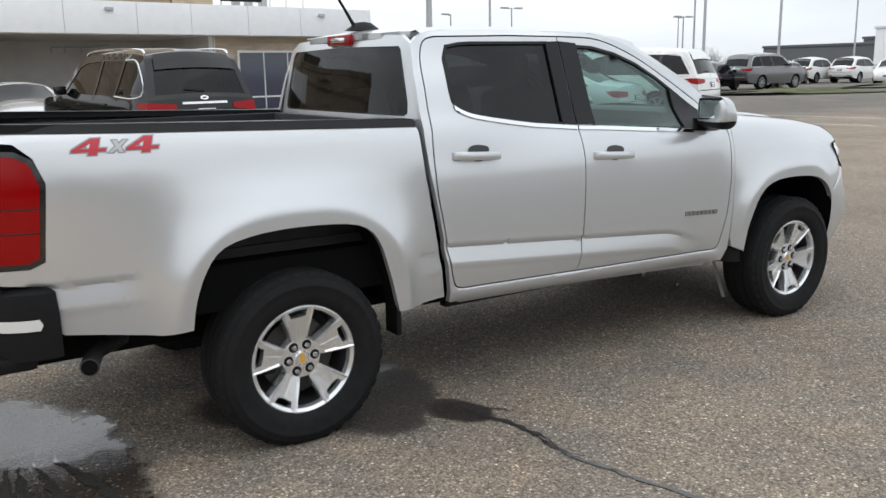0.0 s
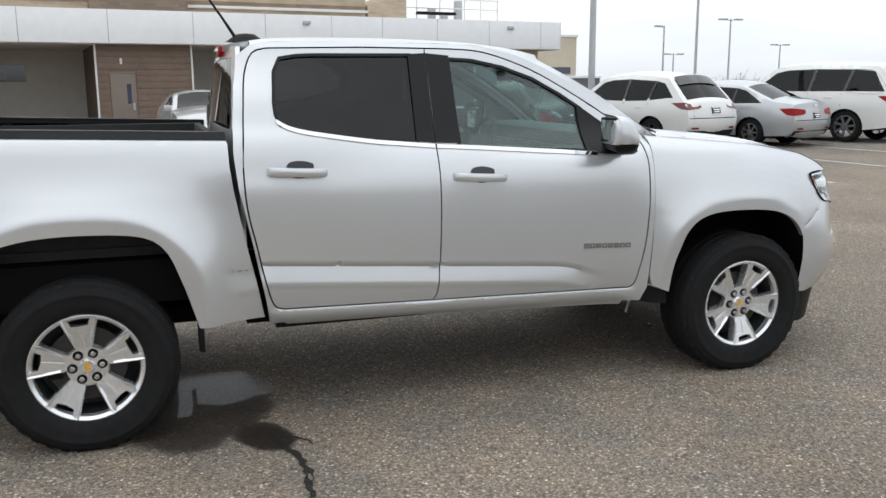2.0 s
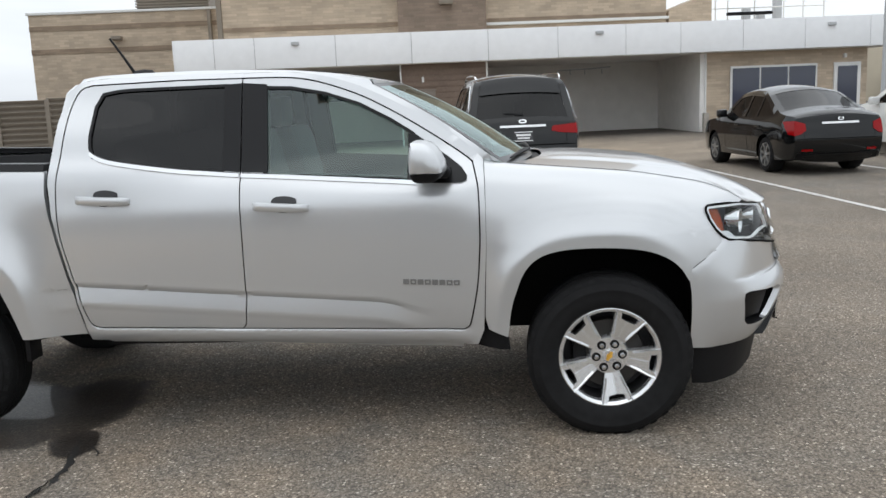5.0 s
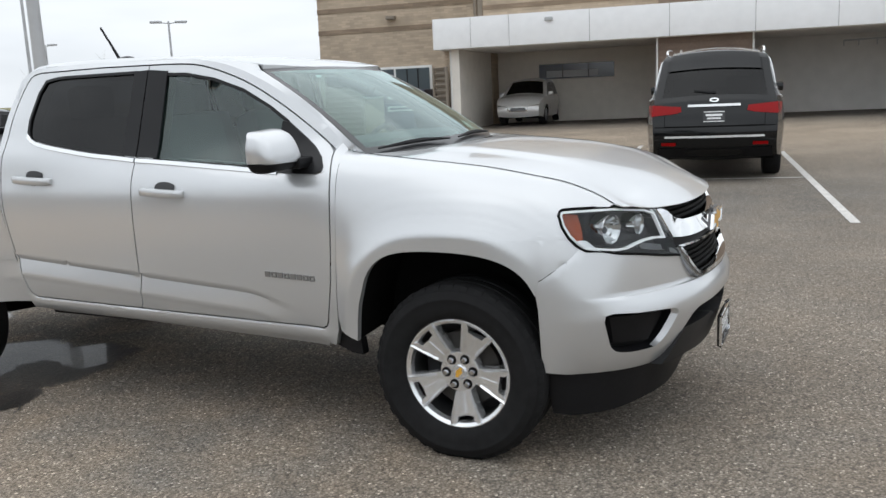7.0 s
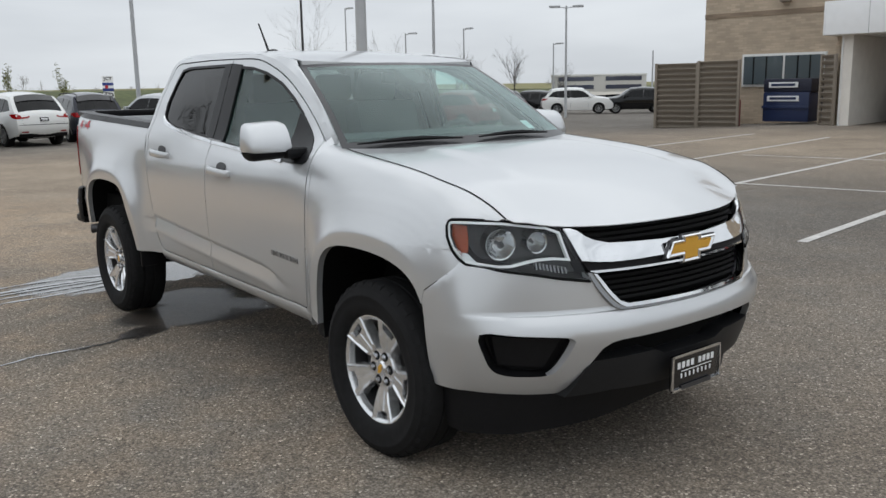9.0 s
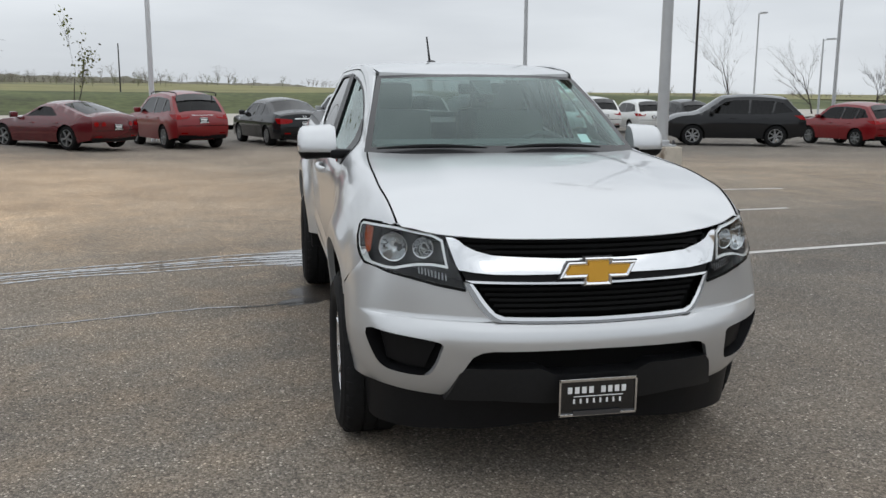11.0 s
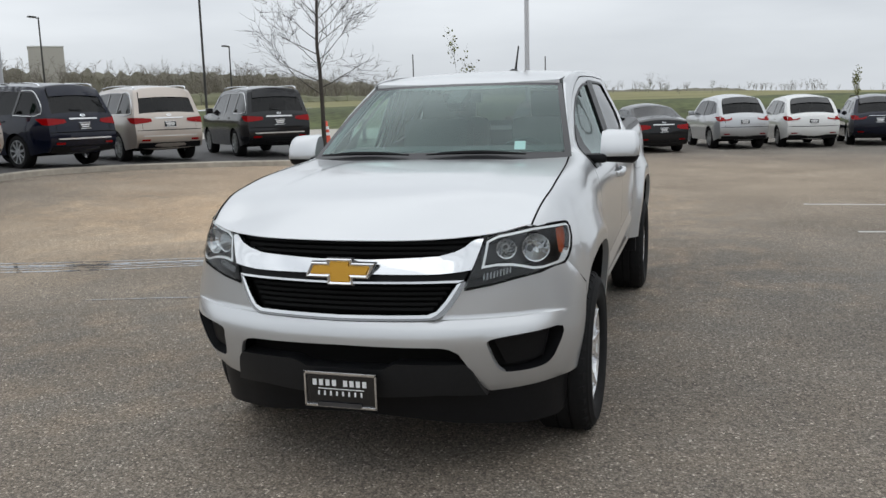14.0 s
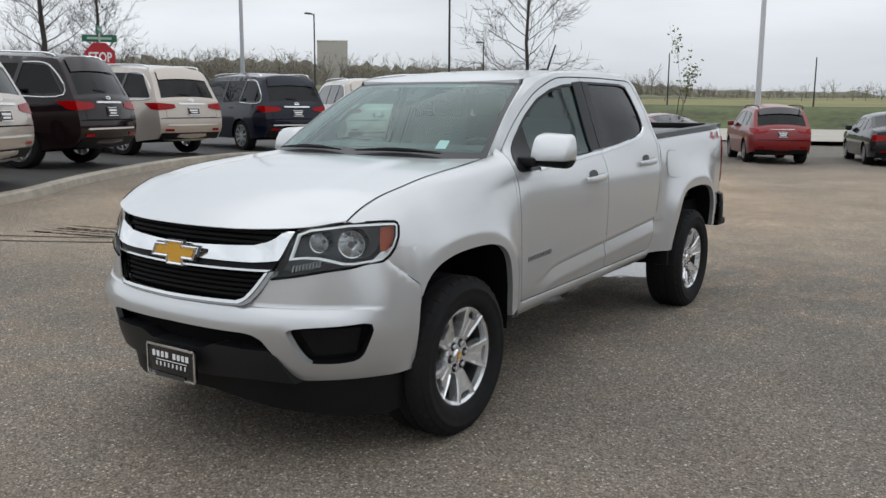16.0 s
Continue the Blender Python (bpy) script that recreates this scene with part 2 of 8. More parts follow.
def lot(u, v, z=0.0):
    """A place given along (u) and across (v) the building's front."""
    return Vector((u * math.cos(LOT) - v * math.sin(LOT), u * math.sin(LOT) + v * math.cos(LOT), z))


def height(x, y):
    """The lot falls gently to the west and north-west and rises to the south-west."""
    r = math.hypot(x, y)
    k = smoothstep(5, 14, r)
    h = k * (0.0055 * max(-70, min(40, x)) - 0.008 * max(-40, min(60, y)) * (1 if y < 0 else 1 - smoothstep(-20, -12, x)))
    return h + 0.24 * smoothstep(4.5, 10.5, -y) * (1 - 0.4 * smoothstep(-6, -19, x)) * smoothstep(60, 30, r)


def asphalt_material():
    m = bpy.data.materials.new("asphalt")
    m.use_nodes = True
    n, l = m.node_tree.nodes, m.node_tree.links
    p = n["Principled BSDF"]
    co = n.new("ShaderNodeTexCoord")

    def tex(kind, scale, **kw):
        t = n.new(kind)
        t.inputs["Scale"].default_value = scale
        for k, v in kw.items():
            t.inputs[k].default_value = v
        l.new(co.outputs["Object"], t.inputs["Vector"])
        return t

    def ramp(src, stops):
        r = n.new("ShaderNodeValToRGB")
        while len(r.color_ramp.elements) < len(stops):
            r.color_ramp.elements.new(0.5)
        for e, (pos, c) in zip(r.color_ramp.elements, stops):
            e.position, e.color = pos, (*c, 1)
        l.new(src, r.inputs[0])
        return r.outputs[0]

    def mix(kind, fac, a, b):
        x = n.new("ShaderNodeMixRGB")
        x.blend_type = kind
        for s, v in zip(x.inputs, (fac, a, b)):
            if isinstance(v, (int, float)):
                s.default_value = v
            elif isinstance(v, tuple):
                s.default_value = (*v, 1)
            else:
                l.new(v, s)
        return x.outputs[0]

    stones = tex("ShaderNodeTexVoronoi", 95)
    base = ramp(stones.outputs["Color"], [(0.0, (0.085, 0.077, 0.069)), (0.40, (0.182, 0.166, 0.148)), (0.8, (0.248, 0.229, 0.206)), (0.97, (0.54, 0.51, 0.47))])
    gap = ramp(stones.outputs["Distance"], [(0.25, (1, 1, 1)), (0.75, (0.55, 0.55, 0.55))])
    c = mix("MULTIPLY", 1.0, base, gap)
    grit = tex("ShaderNodeTexNoise", 260, Detail=3)
    c = mix("MULTIPLY", 1.0, c, ramp(grit.outputs["Fac"], [(0.3, (0.62, 0.62, 0.62)), (0.7, (1.35, 1.35, 1.35))]))
    patch = tex("ShaderNodeTexNoise", 0.55, Detail=6, Roughness=0.62)
    c = mix("MULTIPLY", 1.0, c, ramp(patch.outputs["Fac"], [(0.3, (0.84, 0.83, 0.82)), (0.7, (1.22, 1.22, 1.21))]))
    far = tex("ShaderNodeTexNoise", 0.07, Detail=4)
    c = mix("MULTIPLY", 1.0, c, ramp(far.outputs["Fac"], [(0.35, (0.9, 0.89, 0.88)), (0.65, (1.12, 1.1, 1.06))]))

    # dusty dry sand that gathers along the kerb and the drive to the west
    sep = n.new("ShaderNodeSeparateXYZ")
    l.new(co.outputs["Object"], sep.inputs[0])

    def blot(x, y, rx, ry, turn=0.0, edge=0.25, noise_map=None):
        mp = n.new("ShaderNodeMapping")
        mp.vector_type = "TEXTURE"
        mp.inputs["Location"].default_value = (x, y, 0)
        mp.inputs["Rotation"].default_value = (0, 0, radians(turn))
        mp.inputs["Scale"].default_value = (rx, ry, 1)
        l.new(co.outputs["Object"], mp.inputs[0])
        ln = n.new("ShaderNodeVectorMath")
        ln.operation = "LENGTH"
        l.new(mp.outputs[0], ln.inputs[0])
        wob = n.new("ShaderNodeMath")
        wob.operation = "MULTIPLY_ADD"
        l.new((noise_map or rag).outputs["Fac"], wob.inputs[0])
        wob.inputs[1].default_value = 0.9
        l.new(ln.outputs["Value"], wob.inputs[2])
        mr = n.new("ShaderNodeMapRange")
        l.new(wob.outputs[0], mr.inputs[0])
        mr.inputs[1].default_value, mr.inputs[2].default_value = 1.45 - edge / 2, 1.45 + edge / 2
        mr.inputs[3].default_value, mr.inputs[4].default_value = 1, 0
        return mr.outputs[0]

    rag = tex("ShaderNodeTexNoise", 2.2, Detail=5, Roughness=0.6)
    splash = tex("ShaderNodeTexNoise", 5.5, Detail=8, Roughness=0.72)
    for args in ((-11, -7, 9, 5, 30, 0.9), (-15, 1, 8, 9, 0, 1.0), (16, 4, 14, 6, 10, 1.0), (-5, 19, 13, 8, 8, 1.1)):
        s = blot(*args)
        c = mix("MIX", s, c, mix("MULTIPLY", 1.0, c, (1.80, 1.62, 1.42)))
    c = mix("MIX", blot(-4.6, -6.4, 5.0, 2.2, -15, 0.8), c, mix("MULTIPLY", 1.0, c, (1.34, 1.28, 1.20)))
    # the ground before the nose is slightly darker
    c = mix("MIX", blot(2.6, -2.6, 3.2, 3.4, 20, 0.8), c, mix("MULTIPLY", 1.0, c, (0.97, 0.96, 0.95)))
    # wet run-off under and behind the rear axle
    def most(a, b, share=1.0):
        low = n.new("ShaderNodeMath")
        low.operation = "MULTIPLY"
        l.new(b, low.inputs[0])
        low.inputs[1].default_value = share
        mx = n.new("ShaderNodeMath")
        mx.operation = "MAXIMUM"
        l.new(a, mx.inputs[0])
        l.new(low.outputs[0], mx.inputs[1])
        return mx.outputs[0]

    pool = blot(-4.42, -0.42, 0.52, 0.92, 8, 0.15, splash)
    damp = most(blot(-2.80, -0.52, 0.34, 0.52, -12, 0.25, splash), blot(-3.25, -0.35, 0.30, 0.30, 10, 0.25, splash))
    damp = most(damp, blot(-2.56, -0.96, 0.12, 0.20, 25, 0.2, splash))
    soaked, wet = most(pool, damp), most(pool, damp, 0.5)
    c = mix("MIX", soaked, c, mix("MULTIPLY", 1.0, c, (0.20, 0.19, 0.19)))
    c = mix("MIX", blot(-2.54, -1.0, 0.11, 0.16, 25, 0.3), c, mix("MULTIPLY", 1.0, c, (0.45, 0.42, 0.40)))
    l.new(c, p.inputs["Base Color"])
    rr = n.new("ShaderNodeMapRange")
    l.new(wet, rr.inputs[0])
    rr.inputs[3].default_value, rr.inputs[4].default_value = 0.92, 0.10
    l.new(rr.outputs[0], p.inputs["Roughness"])
    gl = n.new("ShaderNodeMapRange")
    l.new(wet, gl.inputs[0])
    gl.inputs[3].default_value, gl.inputs[4].default_value = 0.25, 0.5
    l.new(gl.outputs[0], p.inputs["Specular IOR Level"])
    cw = n.new("ShaderNodeMapRange")
    l.new(wet, cw.inputs[0])
    cw.inputs[3].default_value, cw.inputs[4].default_value = 0.0, 0.45
    l.new(cw.outputs[0], p.inputs["Coat Weight"])
    b = n.new("ShaderNodeBump")
    fl = n.new("ShaderNodeMapRange")
    l.new(wet, fl.inputs[0])
    fl.inputs[3].default_value, fl.inputs[4].default_value = 0.55, 0.10
    l.new(fl.outputs[0], b.inputs["Strength"])
    b.inputs["Distance"].default_value = 0.006
    l.new(stones.outputs["Distance"], b.inputs["Height"])
    b.invert = True
    l.new(b.outputs[0], p.inputs["Normal"])
    return m


def spread(lo, hi, fine_lo, fine_hi, fine, grow=1.35):
    """Steps that are fine in the middle and widen outwards."""
    out = list(np.arange(fine_lo, fine_hi + 1e-6, fine))
    s, x = fine, fine_hi
    while x < hi:
        s *= grow
        x += s
        out.append(min(x, hi))
    s, x = fine, fine_lo
    while x > lo:
        s *= grow
        x -= s
        out.insert(0, max(x, lo))
    return out


def sheet(name, xs, ys, z_of, material, label, category, lift=0.0):
    bm = bmesh.new()
    grid = [[bm.verts.new((x, y, z_of(x, y) + lift)) for y in ys] for x in xs]
    for a, b in zip(grid, grid[1:]):
        for i in range(len(ys) - 1):
            bm.faces.new((a[i], b[i], b[i + 1], a[i + 1]))
    return tagged(obj(name, bm, material), label, category, kind="structure")


M_ASPHALT = asphalt_material()
sheet("ground", spread(-2200, 2200, -30, 24, 0.6, 1.15), spread(-2200, 2200, -18, 30, 0.6, 1.15), height, M_ASPHALT,
      "grey-brown worn asphalt parking lot with wet run-off stains", "parking lot")


def strip(points, width, lift=0.006, wobble=0.0, seed=1, fade=False):
    """A flat strip of paint or tar that follows the ground along points."""
    rnd = random.Random(seed)
    bm = bmesh.new()
    pts = []
    for a, b in zip(points, points[1:]):
        k = max(1, int(math.dist(a, b) / (0.03 if wobble else 0.5)))
        pts += [(a[0] + (b[0] - a[0]) * j / k, a[1] + (b[1] - a[1]) * j / k) for j in range(k)]
    pts.append(points[-1])
    last = None
    for i, p in enumerate(pts):
        q, r = pts[max(i - 1, 0)], pts[min(i + 1, len(pts) - 1)]
        d = Vector((r[0] - q[0], r[1] - q[1])).normalized()
        nrm = Vector((-d.y, d.x))
        w = width / 2 * (1 + (rnd.uniform(-0.7, 0.7) if wobble else 0))
        if wobble and (i < 3 or i > len(pts) - 4):
            w *= 0.3
        s = rnd.uniform(-wobble, wobble)
        row = []
        for k in (-1, 1):
            e = Vector(p) + nrm * (s + k * w)
            row.append(bm.verts.new((e.x, e.y, height(e.x, e.y) + lift)))
        if last:
            bm.faces.new((last[0], row[0], row[1], last[1]))
        last = row
    return bm


# parking lines run towards the building
for x0, y0, x1, y1 in ((-10.55, 12.3, -11.75, 20.8), (-9.5, 2.75, -9.62, 7.6), (-7.45, 10.2, -9.1, 20.2), (-6.6, 3.05, -7.0, 6.0), (-4.28, 6.7, -6.15, 19.9), (-3.78, 3.4, -4.1, 5.4), (-1.33, 4.9, -2.95, 16.8), (1.55, 5.6, .30, 14.5), (4.25, 5.2, 2.9, 15.8), (6.9, 6.0, 5.5, 17.5), (9.6, 6.5, 8.2, 18), (12.3, 7, 11, 18), (15.0, 7.5, 13.7, 18), (17.7, 8, 16.4, 18)):
    tagged(obj("parking_line", strip([(x0, y0), (x1, y1)], 0.10), M_LINE),
           "worn white painted stall line on the asphalt", "road marking", "stall lines", "structure")
for pts in ([(-7.6, 13.7), (-3.2, 14.25)], [(-5.9, 8.62), (.95, 9.8)]):
    tagged(obj("parking_line", strip(pts, 0.09), M_LINE), "worn white line across the stall ends", "road marking", "stall lines", "structure")
# thin runs of water that lead away from the wet spot behind the rear wheel
M_FILM = mat("water_film", (0.045, 0.043, 0.040), 0.05, spec=.7, coat=1.0)
for dx, w in ((-.26, .035), (-.10, .05), (-.02, .035), (.10, .03), (.25, .045)):
    line = smooth_line([(-4.32 + dx * .5, -.45), (-4.32 + dx * 1.1, -1.0), (-4.25 + dx * 1.05, -1.65), (-4.10 + dx * .95, -2.2), (-3.95 + dx * .8, -2.95), (-3.54 + dx, -4.05), (-3.05 + dx, -5.3), (-2.5 + dx * 1.1, -6.5)], 6)
    tagged(obj("water_streak", strip(line, w, 0.005, .006, int(dx * 100)), M_FILM), "thin run of water on the asphalt", "water streak", "water streaks", "structure")
tagged(obj("water_streak", strip([(-2.44, -1.34), (-2.45, -1.65), (-2.36, -2.0), (-2.22, -2.5), (-2.12, -2.9), (-1.9, -3.6)], .020, 0.005, .006, 3), M_FILM), "thin run of water on the asphalt", "water streak", "water streaks", "structure")
# cracks
for i, line in enumerate((
        [(-2.53, -.94), (-2.51, -1.03), (-2.48, -1.12), (-2.46, -1.20), (-2.435, -1.30), (-2.43, -1.40), (-2.42, -1.50)],
        [(-2.49, -1.04), (-2.44, -1.02), (-2.40, -1.06), (-2.355, -1.13)], [(-2.58, -.90), (-2.50, -1.0)],
        [(.60, -.41), (.66, -.42), (.71, -.41)], [(.40, .77), (.44, .79)], [(-1.08, .75), (-1.05, .80), (-1.02, .88)], [(1.35, 1.3), (1.45, 1.38)], [(-1.9, -6.4), (-2.1, -6.3)])):
    tagged(obj("asphalt_crack", strip(line, 0.024 if i < 3 else 0.012, 0.004, 0.010, i), M_TAR), "dark ragged crack in the asphalt", "crack", "asphalt cracks", "structure")

# concrete road, verge and field to the west
M_ROAD = mat("pale_concrete_road", (0.42, 0.39, 0.34), 0.9, vary=0.12, scale=3)
M_GRASS = mat("spring_grass", (0.075, 0.088, 0.028), 0.95, vary=0.7, scale=1.6, bump=.5)
M_DRY = mat("dry_field_grass", (0.20, 0.185, 0.075), 0.95, vary=0.3, scale=0.6)


def west(d, s):
    """A place d metres along the road's normal (towards the west-south-west) and s along the road."""
    a = radians(200)
    return Vector((d * math.cos(a) - s * math.sin(a), d * math.sin(a) + s * math.cos(a)))


def lie(s):
    """The rise west of the road flattens out towards the north."""
    return .30 + .70 * smoothstep(-150, -60, s)


def band(name, profile, s_lo, s_hi, material, label, category, steps=60, rough=0.0):
    rnd = random.Random(3)
    bm = bmesh.new()
    rows = []
    for i in range(steps + 1):
        s = s_lo + (s_hi - s_lo) * i / steps
        row = []
        for d, z in profile:
            p = west(d, s)
            zz = z * lie(s)
            row.append(bm.verts.new((p.x, p.y, zz + rnd.uniform(-rough, rough))))
        rows.append(row)
    for a, b in zip(rows, rows[1:]):
        for i in range(len(profile) - 1):
            bm.faces.new((a[i], b[i], b[i + 1], a[i + 1]))
    return tagged(obj(name, bm, material), label, category, kind="structure")


band("road", [(38, 0.03), (46, 0.06), (58, 0.1)], -400, 400, M_ROAD, "pale concrete road beyond the lot", "road")
band("grass_bank", [(58, 0.06), (60, 0.2), (64, .75), (68, 1.25), (72, 1.52), (77, 1.62)], -400, 400, M_GRASS, "green spring grass bank beside the road", "grass", rough=0.12)
band("field", [(77, 1.62), (110, 2.05), (160, 2.75), (300, 4.8), (600, 9.0), (900, 14)], -900, 900, M_DRY, "dry grass field that rises gently beyond the road", "field", rough=0.3)

# ---- the showroom building ----
def brick_material(name, color, mortar, scale=1.0):
    """Coursed block wall with shallow joints and block-to-block variation."""
    m = bpy.data.materials.new(name)
    m.use_nodes = True
    n, l = m.node_tree.nodes, m.node_tree.links
    p = n["Principled BSDF"]
    co, mp, br, nz = (n.new("ShaderNode" + k) for k in ("TexCoord", "Mapping", "TexBrick", "TexNoise"))
    mp.inputs["Rotation"].default_value = (radians(90), 0, 0)
    l.new(co.outputs["Object"], mp.inputs[0])
    l.new(mp.outputs[0], br.inputs[0])
    l.new(co.outputs["Object"], nz.inputs[0])
    nz.inputs["Scale"].default_value, nz.inputs["Detail"].default_value = 1.3, 6
    br.inputs["Scale"].default_value = 1.0
    br.inputs["Brick Width"].default_value, br.inputs["Row Height"].default_value = 0.40 * scale, 0.10 * scale
    br.inputs["Mortar Size"].default_value, br.inputs["Mortar Smooth"].default_value = 0.007, 0.3
    br.inputs["Color1"].default_value = (*[c * 1.10 for c in color], 1)
    br.inputs["Color2"].default_value = (*[c * 0.86 for c in color], 1)
    br.inputs["Mortar"].default_value = (*mortar, 1)
    mr, mul = n.new("ShaderNodeMapRange"), n.new("ShaderNodeVectorMath")
    l.new(nz.outputs[0], mr.inputs[0])
    mr.inputs[1].default_value, mr.inputs[2].default_value, mr.inputs[3].default_value, mr.inputs[4].default_value = 0.3, 0.7, 0.88, 1.10
    mul.operation = "SCALE"
    l.new(br.outputs["Color"], mul.inputs[0])
    l.new(mr.outputs[0], mul.inputs["Scale"])
    l.new(mul.outputs[0], p.inputs["Base Color"])
    p.inputs["Roughness"].default_value = 0.9
    b = n.new("ShaderNodeBump")
    b.inputs["Strength"].default_value, b.inputs["Distance"].default_value = 0.5, 0.01
    l.new(br.outputs["Fac"], b.inputs["Height"])
    b.invert = True
    l.new(b.outputs[0], p.inputs["Normal"])
    return m


M_BRICK = brick_material("tan_brick", (0.50, 0.405, 0.305), (0.43, 0.355, 0.275))
M_BRICKBAND = brick_material("tan_brick_band", (0.28, 0.21, 0.15), (0.24, 0.19, 0.14))
M_BRICKDARK = brick_material("brown_brick", (0.255, 0.195, 0.150), (0.22, 0.17, 0.135))
M_WOOD = mat("brown_wood_panel", (0.175, 0.125, 0.095), 0.7, vary=0.2, scale=12)
M_DOORBROWN = mat("taupe_door_paint", (0.20, 0.165, 0.135), 0.5, vary=0.05, scale=6)
M_WINFRAME = mat("white_window_frame", (0.72, 0.72, 0.70), 0.5)
M_WINGLASS = mat("blue_black_window_glass", (0.035, 0.042, 0.07), 0.10, spec=0.7, coat=0.4)
M_LOUVRE = mat("taupe_louvre", (0.23, 0.195, 0.155), 0.6, vary=0.1, scale=8)
BM = Matrix.Rotation(LOT, 4, "Z")
building = thing("building", "tan brick showroom with a white canopy fascia and open bays", "building", kind="structure", m=BM)


def bpart(name, lo, hi, material, bevel=0.0, label="", parent=None):
    return part(name, box(lo, hi, bevel), material, parent or building, label, smooth=bevel > 0)


GZ = -0.7
FV = 27.3
# canopy: a fascia of separate metal panels
core = bpart("fascia_core", (-9.18, FV + .03, 2.97), (17.0, FV + .36, 4.03), mat("grey_fascia_core", (.30, .30, .30), .7), 0, "grey backing behind the fascia panels")
edges = [-9.2, -7.8, -6.36, -3.47, -0.75, 2.02, 4.55, 7.03, 9.04, 11.34, 13.64, 16.06, 17.05]
for a, b in zip(edges, edges[1:]):
    bpart("fascia_panel", (a + .008, FV, 2.96), (b - .008, FV + .032, 4.06), M_WHITEPANEL, 0.004, "white metal fascia panel", core)
bpart("fascia_return", (17.0, FV, 2.96), (17.05, 34.2, 4.06), M_WHITEPANEL, 0.004, "white metal fascia panel", core)
bpart("fascia_return", (-9.25, FV, 2.96), (-9.2, 32.5, 4.06), M_WHITEPANEL, 0.004, "white metal fascia panel", core)
bpart("canopy_soffit", (-9.15, FV + .36, 2.94), (17.0, 34.3, 3.06), mat("grey_soffit", (.82, .80, .77), .8, vary=.05, scale=4))
bpart("canopy_roof", (-9.15, FV + .36, 3.7), (17.0, 34.3, 3.95), M_STUCCO)
for u, v, z in ((6.06, FV, 3.80), (-4.9, FV, 3.82), (14.6, FV, 3.80)):
    bpart("fascia_lamp", (u - .14, v - .10, z - .07), (u + .14, v, z + .05), M_STEEL, .015, "small grey fascia lamp")
# first bay
bpart("pillar", (-8.72, FV + .45, GZ), (-8.40, 33.6, 2.94), M_STUCCO)
bpart("pillar_trim", (-8.76, FV + .42, GZ), (-8.70, FV + .47, 2.94), M_WINFRAME)
bpart("pillar_brick", (-9.1, FV + .9, GZ), (-8.72, 32.6, 2.96), M_BRICK)
back1 = bpart("back_wall", (-8.4, 33.6, GZ), (-1.2, 33.9, 2.94), M_STUCCO)
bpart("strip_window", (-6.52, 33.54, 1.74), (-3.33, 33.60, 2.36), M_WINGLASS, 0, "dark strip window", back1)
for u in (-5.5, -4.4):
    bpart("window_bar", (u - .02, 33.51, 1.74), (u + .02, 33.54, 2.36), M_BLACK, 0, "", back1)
# pale box before the pane: a reflection painted as plain colour
bpart("pane_reflection", (-6.2, 33.52, 1.80), (-4.0, 33.535, 2.08), mat("painted_reflection", (.35, .36, .38), .2), 0, "pale box standing in for the pane's reflection", back1)
# timber-clad block between the bays, made of planks
wood = bpart("wood_wall", (-1.2, FV + .47, GZ), (1.95, 33.6, 2.94), M_WOOD)
for k in range(17):
    z0 = GZ + .02 + k * .2145
    if z0 > 1.98:
        spans = ((-1.2, 1.95),)
    else:
        spans = ((-1.2, -.80), (.10, 1.95))
    for a, b in spans:
        bpart("plank", (a + .004, FV + .442, z0), (b - .004, FV + .468, z0 + .206), M_WOOD, .004, "", wood)
wdoor = bpart("service_door", (-.76, FV + .445, GZ), (.06, FV + .467, 1.97), M_DOORBROWN, .006, "taupe steel service door")
bpart("door_frame", (-.80, FV + .43, 1.97), (.10, FV + .468, 2.03), M_DOORBROWN, .004, "", wdoor)
bpart("vision_panel", (-.24, FV + .438, .95), (-.10, FV + .446, 1.62), M_WINGLASS, 0, "narrow dark vision panel", wdoor)
bpart("door_handle", (-.07, FV + .40, .72), (-.01, FV + .45, .98), M_STEEL, .01, "steel handle", wdoor)
bpart("wall_sensor", (-.42, FV + .38, 2.28), (-.34, FV + .44, 2.48), M_WINFRAME, .02, "small white wall sensor")
for u in (-1.22, 1.95):
    bpart("corner_trim", (u, FV + .40, GZ), (u + .06, FV + .50, 2.94), M_WINFRAME, 0, "white corner trim")
# second bay, pale inside
M_BAYWHITE = mat("pale_bay_paint", (0.80, 0.78, 0.75), 0.85, vary=0.08, scale=2)
bpart("bay_wall", (2.0, 33.6, GZ), (10.2, 33.9, 2.94), M_BAYWHITE)
bpart("bay_side_wall", (10.0, FV + .75, GZ), (10.22, 33.6, 2.94), M_BAYWHITE)
pipe = part("ceiling_pipe", tube([(5.2, 31.2, 2.62), (6.6, 31.2, 2.64), (7.4, 31.4, 2.70)], .03, 8), M_STEEL, building, "thin steel pipe under the ceiling")
for u in (5.2, 5.7, 6.3, 7.0):
    part("pipe_drop", tube([(u, 31.2, 2.62), (u, 31.2, 2.42)], .022, 6), M_STEEL, pipe)
